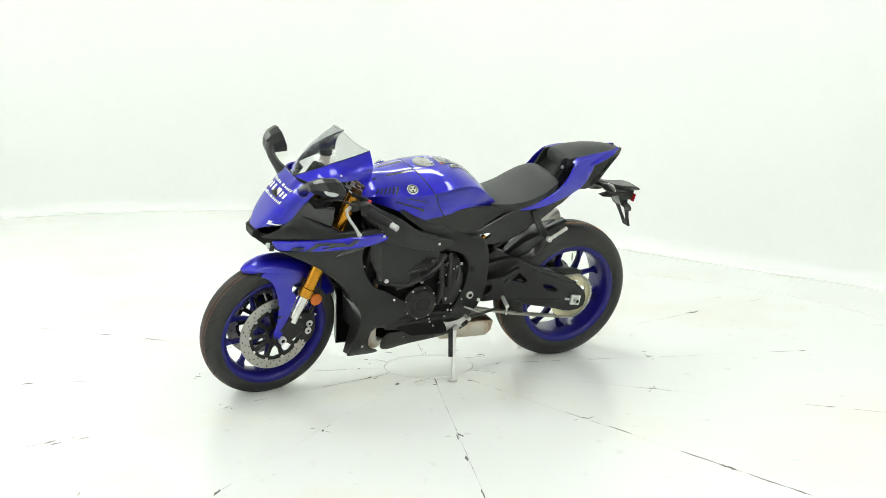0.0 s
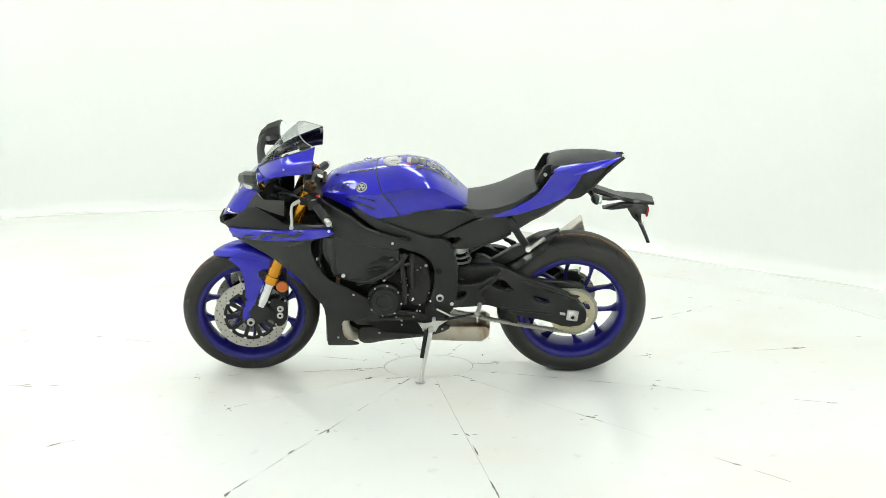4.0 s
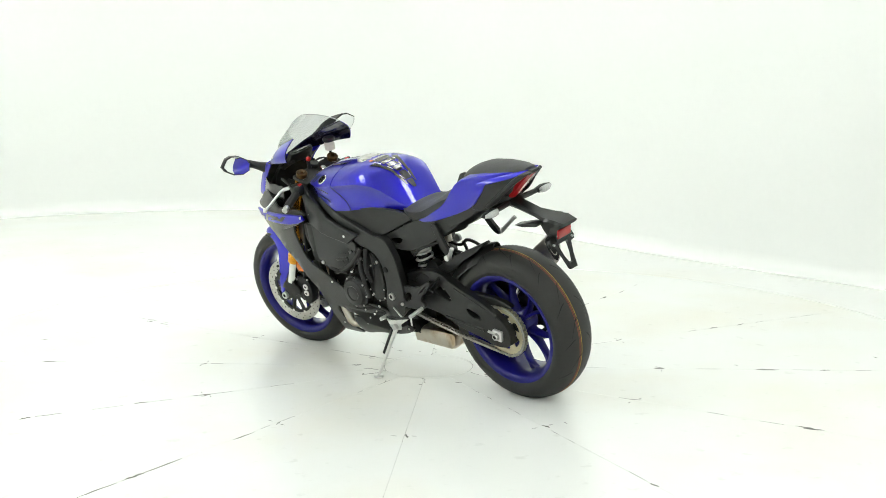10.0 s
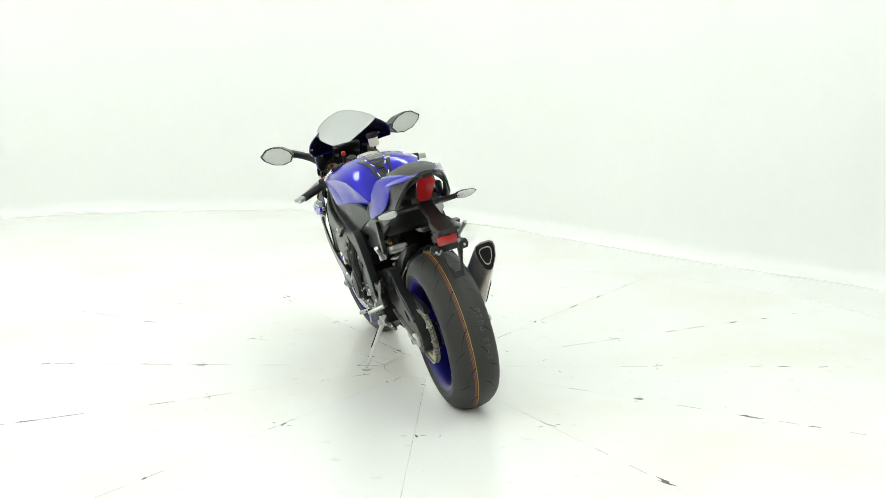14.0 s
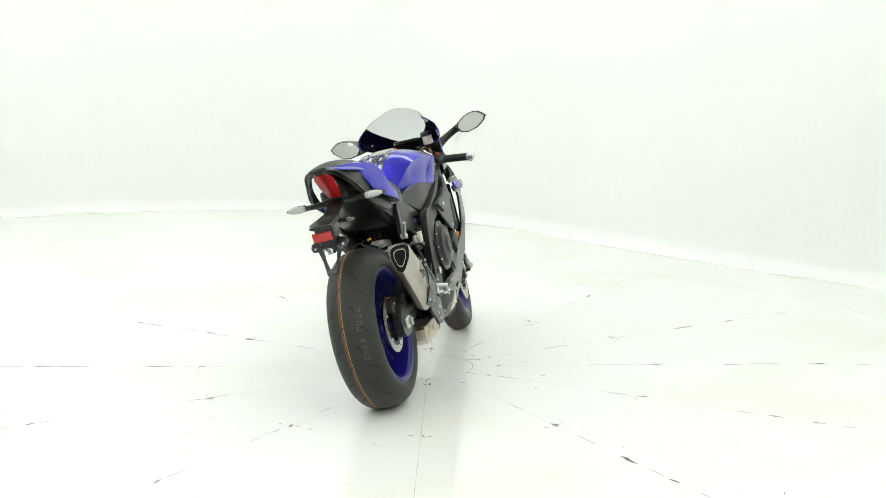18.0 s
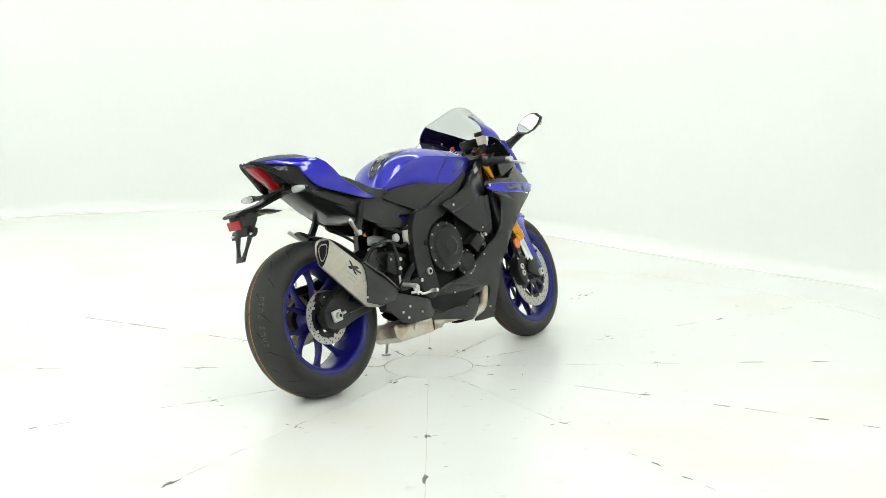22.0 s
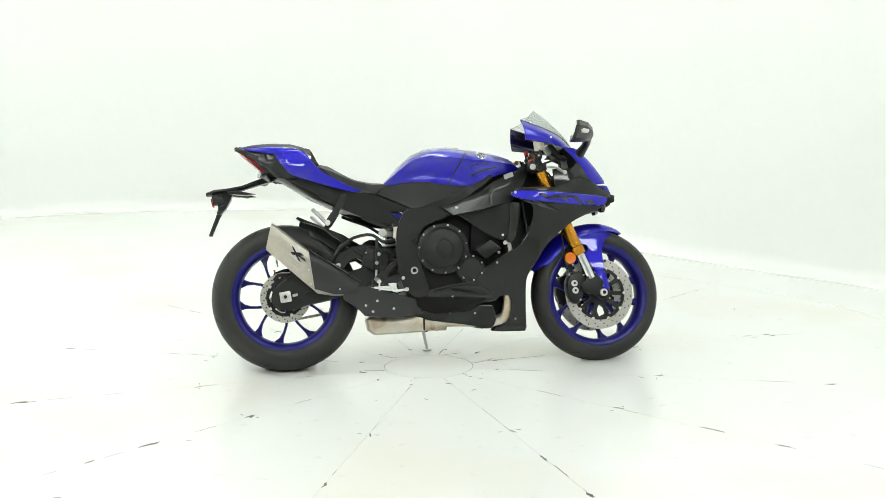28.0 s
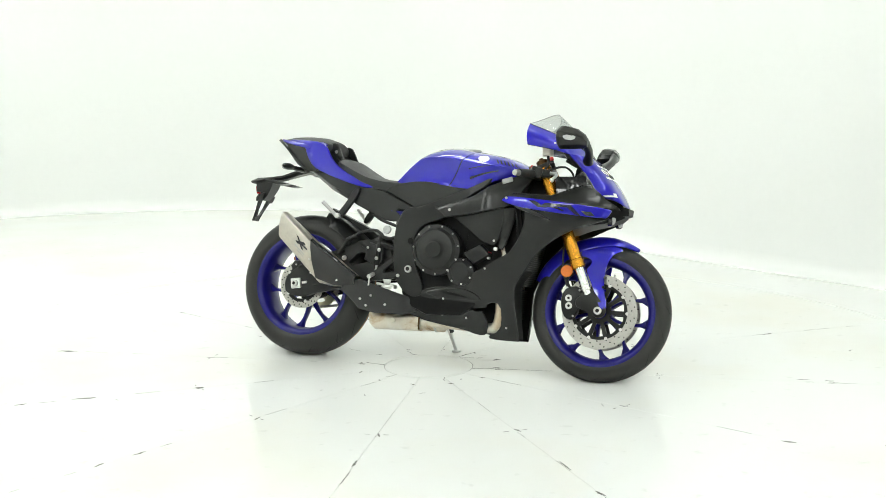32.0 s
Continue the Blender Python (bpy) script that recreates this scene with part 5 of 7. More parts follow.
for s in (1, -1):
    fa = part("side_fairing", panel(FAIR, fair_y, s, 0.006, 0.035), BLACK, bike, "black satin side fairing")
    part("belly_pan", panel(BELLY, lambda x, z: fair_y(x, z) + 0.002, s, 0.006, 0.035), BLACK, bike, "black belly pan")
    wi = part("fairing_wing", panel(WING, lambda x, z: fair_y(x, z) + 0.006 + 0.010 * math.sin(math.pi * min(1, max(0, (z - 0.67) / 0.09))), s, 0.008, 0.03), BLUE, bike, "blue upper fairing blade with black marking")
    part("fairing_lip", loft([[Vector((x + a, s * fair_y(x, z) * b, z)) for a, b in ((0.0, 0.985), (0.012, 0.55), (0.007, 0.54), (-0.006, 0.93))] for x, z in ((0.389, 0.440), (0.354, 0.396), (0.340, 0.350), (0.343, 0.250), (0.348, 0.150))]), BLACK, fa, "bevelled front lip of the fairing")
    for x, z in ((0.120, 0.225), (0.01, 0.232), (0.30, 0.195), (0.02, 0.300), (0.215, 0.44), (-0.15, 0.245)):
        bolt(fa, (x, s * (fair_y(x, z) + 0.002), z), s, 0.9)
    part("fairing_fold", panel([(-0.080, 0.322), (0.020, 0.345), (0.110, 0.352), (0.175, 0.330), (0.200, 0.300), (0.120, 0.300), (0.0, 0.300)], lambda x, z: fair_y(x, z) + 0.002 + 0.05 * max(0.0, z - 0.30), s, 0.006, 0.03), BLACK, fa)
    # dark patch for the shade in the fairing's slit
    part("fairing_slit_shade", panel([(-0.005, 0.334), (0.03, 0.335), (0.09, 0.324), (0.145, 0.310), (0.09, 0.314), (0.03, 0.322)], lambda x, z: fair_y(x, z) + 0.0060, s, 0.002, 0.04), DEEP, fa)
    # black marking on the blade, drawn as plain bars
    wy = lambda x, z: fair_y(x, z) + 0.0075 + 0.010 * math.sin(math.pi * min(1, max(0, (z - 0.67) / 0.09)))
    for quad in ([(0.615, 0.684), (0.575, 0.724), (0.47, 0.728), (0.45, 0.716), (0.56, 0.714), (0.595, 0.686)], [(0.535, 0.700), (0.50, 0.710), (0.44, 0.709), (0.40, 0.735), (0.425, 0.735), (0.46, 0.716), (0.52, 0.714), (0.552, 0.698)], [(0.670, 0.686), (0.655, 0.702), (0.615, 0.704), (0.635, 0.687)]):
        part("blade_marking", panel(quad, wy, s, 0.001, 0.03, 0), NAVY, wi)
    # duct blade behind the wing
    part("duct_blade", panel([(0.300, 0.735), (0.43, 0.695), (0.505, 0.655), (0.47, 0.660), (0.40, 0.680), (0.33, 0.706)], lambda x, z: fair_y(x, z) + 0.001, s, 0.010, 0.04), BLACK_GLOSS, bike)
    part("clip_bolt", rod((0.300, s * 0.218, 0.741), (0.300, s * 0.231, 0.741), 0.006, 10), ALLOY, wi)

# nose, windscreen ---------------------------------------------------
CENTRE = [(0.772, 0, 0.738), (0.748, 0, 0.782), (0.712, 0, 0.835), (0.664, 0, 0.892), (0.615, 0, 0.938)]
EDGE = [(0.738, 0.060, 0.764), (0.668, 0.116, 0.776), (0.628, 0.132, 0.835), (0.592, 0.142, 0.893), (0.540, 0.150, 0.944)]
SC_MID = [(0.615, 0, 0.938), (0.575, 0, 0.995), (0.530, 0, 1.048), (0.482, 0, 1.095), (0.436, 0, 1.132)]
SC_SIDE = [(0.612, 0.012, 0.940), (0.555, 0.074, 0.985), (0.490, 0.114, 1.020), (0.415, 0.132, 1.048), (0.350, 0.138, 1.071)]
COWL_LOW = [(0.540, 0.150, 0.944), (0.500, 0.164, 0.954), (0.450, 0.177, 0.964), (0.405, 0.186, 0.971), (0.362, 0.190, 0.977)]


def arc(mid, edge, s, n, peak=0.0, power=1.8):
    """From the middle line out to an edge with a rounded shoulder."""
    out = []
    for k in range(n):
        v = k / (n - 1)
        a = v * math.pi / 2
        out.append(Vector((mid.x + (edge.x - mid.x) * v ** power, s * edge.y * math.sin(a) ** (1.7 / power), mid.z + (edge.z - mid.z) * ((1 - peak) * (1 - math.cos(a)) ** (power / 1.8) + peak * math.sin(a) ** 1.35))))
    return out


def shell(rows, thick, towards=Vector((0.35, 0, 0.75))):
    """Gives an open grid of points a thickness towards a point inside."""
    rings = []
    for r in rows:
        inner = []
        for p in r:
            d = Vector((towards.x - p.x, -p.y, towards.z - p.z))
            inner.append(p + d.normalized() * thick)
        rings.append(list(r) + inner[::-1])
    return loft(rings)


mids, edges = spline(CENTRE, 13), spline(EDGE, 13)
rows = []
for m_, e_ in zip(mids, edges):
    left, right = arc(m_, e_, 1, 13, 0.0, 2.4), arc(m_, e_, -1, 13, 0.0, 2.4)
    rows.append(right[::-1] + left[1:])
nose = part("nose_cowl", shell(rows, 0.006), BLUE, bike, "glossy blue pointed nose cowl", sharp=30)
sm, ss = spline(SC_MID, 17), spline(SC_SIDE, 17)
rows = []
for m_, e_ in zip(sm, ss):
    left, right = arc(m_, e_, 1, 11, 0.6), arc(m_, e_, -1, 11, 0.6)
    rows.append(right[::-1] + left[1:])
screen = part("windscreen", shell(rows, 0.003, Vector((0.40, 0, 0.9))), SCREEN, bike, "clear bubble windscreen", sharp=60)
screen.visible_shadow = False
part("screen_edge", tube(rows[-1], 0.0018, 6), GREYDECAL, screen, "dark rubber screen edge")
for s in (1, -1):
    part("screen_trim", tube([Vector((p.x, s * p.y, p.z)) for p in ss], 0.002, 6), BLACK_GLOSS, screen)
    up = [Vector((p.x, s * p.y, p.z)) for p in ss]
    lo = [Vector((p.x, s * p.y, p.z)) for p in spline(COWL_LOW, 17)]
    rows2 = []
    for k, (a, b) in enumerate(zip(up, lo)):
        f = k / 16
        row = []
        for q in range(7):
            u = q / 6
            p = a.lerp(b, u)
            p.y += s * 0.026 * math.sin(math.pi * u)
            row.append(p)
        rows2.append(row)
    ck = part("cowl_side", shell(rows2, 0.0015), BLUE, bike, "blue cowl side under the screen", sharp=50)
    liner = [[p + Vector((0.0, -s * 0.0025, 0.0)) for p in r] for r in rows2]
    part("cowl_liner", shell(liner, 0.004), NAVY, ck, "very dark blue inner cowl liner")
    part("cowl_bolt", rod((0.478, s * 0.160, 0.985), (0.478, s * 0.173, 0.987), 0.0042, 10), ALLOY, ck)
    wy = [(0.445, 1.000), (0.385, 1.035), (0.372, 1.035), (0.40, 1.008)]
    # black cheek between nose and blade
    cheek = [(0.290, 0.746), (0.319, 0.764), (0.400, 0.762), (0.484, 0.761), (0.560, 0.793), (0.610, 0.815), (0.642, 0.821), (0.693, 0.767), (0.744, 0.736), (0.758, 0.722), (0.70, 0.722), (0.52, 0.730), (0.42, 0.739)]
    part("nose_cheek", panel(cheek, lambda x, z: fair_y(x, 0.735) - 0.004 - 0.42 * max(0.0, z - 0.742), s, 0.006, 0.02, 0), BLACK, bike, "black flat panel under the nose")
    part("cheek_edge", tube([Vector((x, s * (fair_y(x, 0.735) - 0.003 - 0.42 * max(0.0, z - 0.742)), z)) for x, z in ((0.320, 0.7645), (0.400, 0.7625), (0.484, 0.7615), (0.560, 0.7935), (0.610, 0.8155), (0.642, 0.8215))], 0.0028, 8), BLACK_GLOSS, bike)
    cavity = [(0.500, 0.745), (0.488, 0.790), (0.484, 0.848), (0.571, 0.850), (0.596, 0.878), (0.612, 0.866), (0.632, 0.838), (0.668, 0.790), (0.700, 0.765), (0.60, 0.750)]
    part("nose_recess", panel(cavity, lambda x, z: interp(z, [0.75, 0.80, 0.87, 0.95], [0.156, 0.150, 0.150, 0.158]) * interp(x, [0.58, 0.70], [1.0, 0.74]), s, 0.006, 0.02, 0), BLACK_GLOSS, bike, "glossy black inner panel of the nose")
    part("nose_liner", loft([[Vector((m_.x - 0.014, 0, m_.z - 0.012)), Vector((e_.x - 0.012, s * e_.y * 0.72, (e_.z + m_.z) / 2 - 0.01)), Vector((e_.x - 0.006, s * (e_.y - 0.008), e_.z))] for m_, e_ in zip(mids, edges)], cap=False, closed=False), BLACK, nose)
    # headlight lens low in the nose
    hl = part("headlight", loft([[Vector((0.712 + 0.022 * f + r * 0.8 * math.sin(q) * 0.3, s * (0.078 - 0.012 * f) + r * math.cos(q), 0.676 + r * math.sin(q))) for q in [2 * math.pi * k / 14 for k in range(14)]]
         for f, r in ((0, 0.017), (0.6, 0.017), (0.9, 0.013), (1.0, 0.005))]), CLEARLENS, bike, "small round clear headlight")
    part("headlight_ring", rod((0.704, s * 0.082, 0.674), (0.722, s * 0.076, 0.676), 0.0195, 20), BLACK_GLOSS, hl)
    # mirror on its stalk
    stalk = spline([(0.606, s * 0.112, 0.908), (0.624, s * 0.155, 0.934), (0.632, s * 0.20, 0.958), (0.626, s * 0.245, 0.978), (0.605, s * 0.280, 0.990)], 12)
    mir = part("mirror", tube(stalk, [0.028, 0.024, 0.020, 0.018, 0.017, 0.017, 0.017, 0.018, 0.020, 0.022, 0.023, 0.020], 12), BLACK, bike, "black pointed mirror on a swept stalk")
    face = [(0.246, 0.978), (0.255, 0.998), (0.290, 1.024), (0.330, 1.034), (0.360, 1.030), (0.392, 1.006), (0.380, 0.984), (0.345, 0.958), (0.300, 0.946), (0.262, 0.952)]
    cy, cz = 0.318, 0.990
    TOE, TIP = 0.06, 0.27
    rings = []
    for x, k, dy, dz in ((0.548, 0.98, 0, 0), (0.552, 1.04, 0, 0), (0.562, 1.04, 0, 0), (0.604, 0.90, -0.024, -0.002), (0.632, 0.62, -0.046, -0.008), (0.645, 0.30, -0.062, -0.014)):
        rings.append([Vector((x - TOE * (y - cy) * k + TIP * (z - cz) * k, s * (cy + dy + (y - cy) * k), cz + dz + (z - cz) * k)) for y, z in face])
    part("mirror_shell", loft(rings), BLACK, mir, "black mirror shell", sharp=16.0)
    g = [Vector((0.5465 - TOE * (y - cy) * 0.93 + TIP * (z - cz) * 0.93, s * (cy + (y - cy) * 0.93), cz + (z - cz) * 0.93)) for y, z in face]
    part("mirror_glass", loft([g, [p + Vector((0.003, 0, 0)) for p in g]]), MIRROR, mir, "silvered mirror glass")
    sig = [Vector((0.592 + 0.022 * math.cos(q), s * (0.358 - 0.018 * math.cos(q)), 0.990 + 0.015 * math.sin(q))) for q in [2 * math.pi * k / 12 for k in range(12)]]
    part("mirror_indicator", loft([[p - Vector((0.012, s * 0.014, 0)) for p in sig], sig, [p.lerp(Vector((0.592, s * 0.358, 0.990)), 0.4) + Vector((0.003, s * 0.003, 0)) for p in sig]]), CLEARLENS, mir, "clear indicator lens in the mirror")
# nose mouth and dash
part("nose_chin", loft([[(x, y * w, z0 + (z1 - z0) * u) for y, u in ((-0.8, 0), (-1, 0.4), (-0.9, 1), (0.9, 1), (1, 0.4), (0.8, 0))] for x, w, z0, z1 in
     ((0.50, 0.13, 0.605, 0.68), (0.60, 0.125, 0.645, 0.70), (0.68, 0.105, 0.662, 0.715), (0.735, 0.075, 0.676, 0.725), (0.765, 0.040, 0.694, 0.728))]), DEEP, bike, "black nose chin with intake")
part("intake_mouth", loft([[(0.760, y, z) for y, z in ((-0.05, 0.700), (0.05, 0.700), (0.065, 0.738), (-0.065, 0.738))], [(0.783, y, z) for y, z in ((-0.036, 0.706), (0.036, 0.706), (0.046, 0.734), (-0.046, 0.734))]]), DEEP, bike)
# added dark body: stands for the deep shade inside the nose
part("nose_cavity_filler", loft([[(x, 0.13 * math.cos(q) * k, 0.815 + 0.115 * math.sin(q) * k) for q in [2 * math.pi * j / 20 for j in range(20)]] for x, k in ((0.560, 1.0), (0.600, 0.96), (0.640, 0.80), (0.690, 0.5))]), DEEP, bike, "added dark body that keeps the nose cavity black")
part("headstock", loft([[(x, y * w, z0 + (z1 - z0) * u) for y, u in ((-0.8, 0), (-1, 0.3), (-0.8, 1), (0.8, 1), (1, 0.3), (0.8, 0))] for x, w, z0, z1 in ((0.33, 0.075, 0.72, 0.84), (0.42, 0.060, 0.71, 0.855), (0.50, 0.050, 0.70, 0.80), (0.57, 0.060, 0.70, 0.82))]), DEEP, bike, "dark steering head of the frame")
dash = part("instrument_panel", box((0.510, 0, 0.945), (0.028, 0.135, 0.070), 0.012, (0, -38, 0)), BLACK, bike, "black instrument panel behind the screen")
part("display", box((0.4975, 0, 0.955), (0.006, 0.105, 0.050), 0.003, (0, -38, 0)), BLACK_GLOSS, dash, "dark glossy display")
bm = bmesh.new()
for s in (1, -1):
    tube([(0.50, s * 0.05, 0.93), (0.56, s * 0.06, 0.90), (0.62, s * 0.05, 0.86)], 0.010, 8, bm=bm)
    tube([(0.47, s * 0.03, 0.80), (0.56, s * 0.05, 0.83), (0.62, s * 0.05, 0.86)], 0.012, 8, bm=bm)
    tube([(0.56, s * 0.06, 0.90), (0.59, s * 0.13, 0.90)], 0.008, 8, bm=bm)
part("cowl_bracket", bm, BLACK_CAST, bike)
for s in (1, -1):
    part("air_duct", loft([[(x, s * (y + v * w), z + u * t) for v, u in ((-1, -1), (1, -1), (1, 1), (-1, 1))] for x, y, z, w, t in ((0.36, 0.085, 0.745, 0.030, 0.030), (0.48, 0.080, 0.735, 0.030, 0.025), (0.66, 0.060, 0.730, 0.035, 0.02))]), BLACK, bike)
# plain bars where the shop's lettering stands on the nose
def nose_point(f, v, lift):
    k = f * 12
    i = min(int(k), 11)
    m_, e_ = mids[i].lerp(mids[i + 1], k - i), edges[i].lerp(edges[i + 1], k - i)
    s = 1 if v >= 0 else -1
    a = abs(v) * math.pi / 2
    p = Vector((m_.x + (e_.x - m_.x) * abs(v) ** 2.4, s * e_.y * math.sin(a) ** (1.7 / 2.4), m_.z + (e_.z - m_.z) * (1 - math.cos(a)) ** (2.4 / 1.8)))
    return p + (p - Vector((0.45, 0, 0.80))).normalized() * lift


def nose_bar(f0, f1, v0, v1):
    bm = bmesh.new()
    g = [[bm.verts.new(nose_point(f0 + (f1 - f0) * i / 3, v0 + (v1 - v0) * j / 5, 0.0018)) for j in range(6)] for i in range(4)]
    for a, b in zip(g, g[1:]):
        for j in range(5):
            bm.faces.new((a[j], a[j + 1], b[j + 1], b[j]))
    part("lettering_bar", bm, WHITEDECAL_GLINT, nose, "white lettering shown as bars")


rnd = random.Random(3)
for f0, f1, ks in ((0.79, 0.835, 10), (0.66, 0.755, 6), (0.575, 0.62, 11)):
    for k in range(ks):
        v = -0.36 + 0.72 * k / ks
        nose_bar(f0, f1 - rnd.choice((0, 0.012)), v, v + 0.72 / ks * rnd.uniform(0.45, 0.72))
for s in (1, -1):
    nose_bar(0.22, 0.26, s * 0.45, s * 0.90)
    nose_bar(0.26, 0.30, s * 0.42, s * 0.55)

# engine -------------------------------------------------------------
def block(name, outline, half, mat, label="", bev=0.012):
    return part(name, plate(outline, -half, half, bev), mat, bike, label)


block("crankcase", [(0.20, 0.30), (0.215, 0.40), (0.12, 0.50), (-0.04, 0.55), (-0.17, 0.50), (-0.20, 0.38), (-0.17, 0.27), (-0.06, 0.225), (0.10, 0.235)], 0.145, DEEP, "dark engine crankcase")
block("cylinder_block", [(0.10, 0.48), (0.22, 0.40), (0.325, 0.58), (0.33, 0.66), (0.24, 0.73), (0.12, 0.70)], 0.150, DEEP, "dark engine cylinder block")
block("airbox", [(-0.20, 0.70), (0.05, 0.66), (0.33, 0.72), (0.37, 0.84), (0.30, 0.86), (0.10, 0.80), (-0.22, 0.80)], 0.105, DEEP, "black airbox under the tank")
block("cylinder_head", [(-0.12, 0.50), (0.14, 0.47), (0.18, 0.70), (-0.13, 0.67)], 0.125, DEEP, "dark upper engine block")
block("oil_sump", [(-0.15, 0.192), (0.19, 0.190), (0.262, 0.235), (0.262, 0.31), (-0.15, 0.30)], 0.058, DEEP, "dark oil sump")
clutch_c = Vector((-0.018, -0.165, 0.507))
clutch = part("clutch_cover", lathe([(0.0, -0.052), (0.034, -0.052), (0.040, -0.048), (0.050, -0.044), (0.083, -0.040), (0.094, -0.028), (0.110, -0.020), (0.112, 0.03)], clutch_c, 56), BLACK_CAST, bike, "round black clutch cover with silver screws", sharp=20)
for k in range(11):
    a = radians(12 + 360 * k / 11)
    bolt(clutch, clutch_c + Vector((0.104 * math.cos(a), -0.022, 0.104 * math.sin(a))), -1, 0.85)
pump_c = Vector((0.100, -0.165, 0.420))
pump = part("pump_cover", lathe([(0.0, -0.030), (0.040, -0.030), (0.050, -0.022), (0.060, -0.016), (0.061, 0.03)], pump_c, 40), BLACK_CAST, bike, "black pump cover with silver screws", sharp=20)
for k in range(7):
    a = radians(25 + 360 * k / 7)
    bolt(pump, pump_c + Vector((0.053 * math.cos(a), -0.019, 0.053 * math.sin(a))), -1, 0.85)
part("oil_cooler_cover", plate([(0.115, 0.50), (0.19, 0.54), (0.235, 0.50), (0.165, 0.455)], -0.205, -0.15, 0.008), BLACK_CAST, bike, "black cooler cover")
gen_c = Vector((0.086, 0.160, 0.405))
gen = part("generator_cover", lathe([(0.076, -0.03), (0.075, 0.016), (0.066, 0.022), (0.058, 0.034), (0.036, 0.038), (0.030, 0.034), (0.014, 0.036), (0.0, 0.036)], gen_c, 48), BLACK_CAST, bike, "round black generator cover", sharp=20)
for k in range(8):
    a = radians(10 + 360 * k / 8)
    bolt(gen, gen_c + Vector((0.069 * math.cos(a), 0.018, 0.069 * math.sin(a))), 1, 0.85)
spro = part("sprocket_cover", plate([(-0.005, 0.60), (-0.06, 0.61), (-0.095, 0.57), (-0.108, 0.49), (-0.100, 0.41), (-0.07, 0.375), (-0.02, 0.38), (0.0, 0.45), (-0.012, 0.53)], 0.125, 0.172, 0.014, soft=1), BLACK_CAST, bike, "black sprocket cover")
for x, z in ((-0.015, 0.57), (-0.03, 0.60), (-0.012, 0.43), (-0.06, 0.385), (-0.005, 0.505), (-0.10, 0.44)):
    bolt(spro, (x, 0.172, z), 1, 0.8)
for x, z, k in ((-0.001, 0.569, 1.3), (-0.070, 0.556, 1.0), (-0.090, 0.566, 1.3), (-0.024, 0.521, 0.9), (-0.032, 0.413, 1.0), (-0.047, 0.358, 0.9), (0.087, 0.500, 1.3), (0.075, 0.515, 1.0)):
    bolt(spro, (x, 0.174, z), 1, k)
# small clips, plugs and wires in front of the sprocket cover
for x, z in [(-0.023, 0.567), (-0.054, 0.548), (-0.026, 0.521), (0.047, 0.445), (-0.029, 0.409), (-0.105, 0.405), (-0.06, 0.359), (-0.032, 0.333), (0.04, 0.33), (0.018, 0.295), (-0.01, 0.478)]:
    bolt(spro, (x, 0.180, z), 1, 0.75)
for q in ([(0.055, 0.176, 0.610), (0.020, 0.186, 0.590), (0.000, 0.188, 0.545), (0.008, 0.186, 0.480)], [(0.090, 0.178, 0.505), (0.050, 0.188, 0.530), (0.025, 0.190, 0.560), (-0.020, 0.186, 0.575)], [(-0.060, 0.176, 0.600), (-0.075, 0.186, 0.560), (-0.068, 0.186, 0.500)]):
    part("wire", tube(spline(q, 14), 0.0042, 8), GRIP, bike, "thin black engine wire")
for x, z in ((0.052, 0.600), (-0.012, 0.578), (0.010, 0.500)):
    part("wire_plug", box((x, 0.186, z), (0.022, 0.014, 0.014), 0.003, (0, 25, 0)), BLACK_GLOSS, bike, "small black wire plug")
# hoses and wires on the left of the engine
for q in ([(0.20, 0.17, 0.48), (0.10, 0.185, 0.52), (0.03, 0.19, 0.57), (-0.01, 0.18, 0.62)], [(0.01, 0.175, 0.62), (0.005, 0.19, 0.53), (0.0, 0.185, 0.45), (0.005, 0.17, 0.39)], [(-0.035, 0.175, 0.62), (-0.03, 0.19, 0.54), (-0.035, 0.18, 0.47)],
          [(0.30, 0.16, 0.52), (0.2, 0.18, 0.50), (0.12, 0.17, 0.49)]):
    part("hose", tube(spline(q, 12), 0.010, 8), GRIP, bike)
for x, y, z in ((0.225, 0.19, 0.50), (0.06, 0.19, 0.535), (0.35, 0.20, 0.57), (0.36, 0.205, 0.60)):
    part("hose_clip", rod((x, y - 0.03, z), (x, y - 0.012, z), 0.0050, 10), ALLOY, bike)
for x, z in ((0.225, 0.485), (0.245, 0.56)):
    part("hose_clip", rod((x, -0.17, z), (x, -0.190, z), 0.006, 10), ALLOY, bike)
part("sight_glass", rod((0.218, -0.15, 0.505), (0.218, -0.19, 0.505), 0.009, 12), REDPART, bike, "red cap")
# radiators
rad = part("radiator", loft([[(x + d, y, z) for d, y in ((-0.015, -0.155), (0.015, -0.155), (0.015, 0.155), (-0.015, 0.155))] for x, z in ((0.310, 0.38), (0.372, 0.60))]), RADFIN, bike, "finned radiator behind the front wheel")
low_rad = part("oil_cooler", loft([[(x + d, y, z) for d, y in ((-0.012, -0.115), (0.012, -0.115), (0.012, 0.115), (-0.012, 0.115))] for x, z in ((0.292, 0.235), (0.300, 0.365))]), RADFIN, bike, "finned oil cooler")
for thing, x0, z0, x1, z1, wid, k in ((rad, 0.310, 0.38, 0.372, 0.60, 0.15, 26), (low_rad, 0.292, 0.235, 0.300, 0.365, 0.11, 16)):
    bm = bmesh.new()
    for i in range(k):
        f = (i + 0.5) / k
        box((x0 + (x1 - x0) * f + 0.0155, 0, z0 + (z1 - z0) * f), (0.004, wid * 2, 0.0032), 0, bm=bm)
    part("fins", bm, RADALLOY, thing)
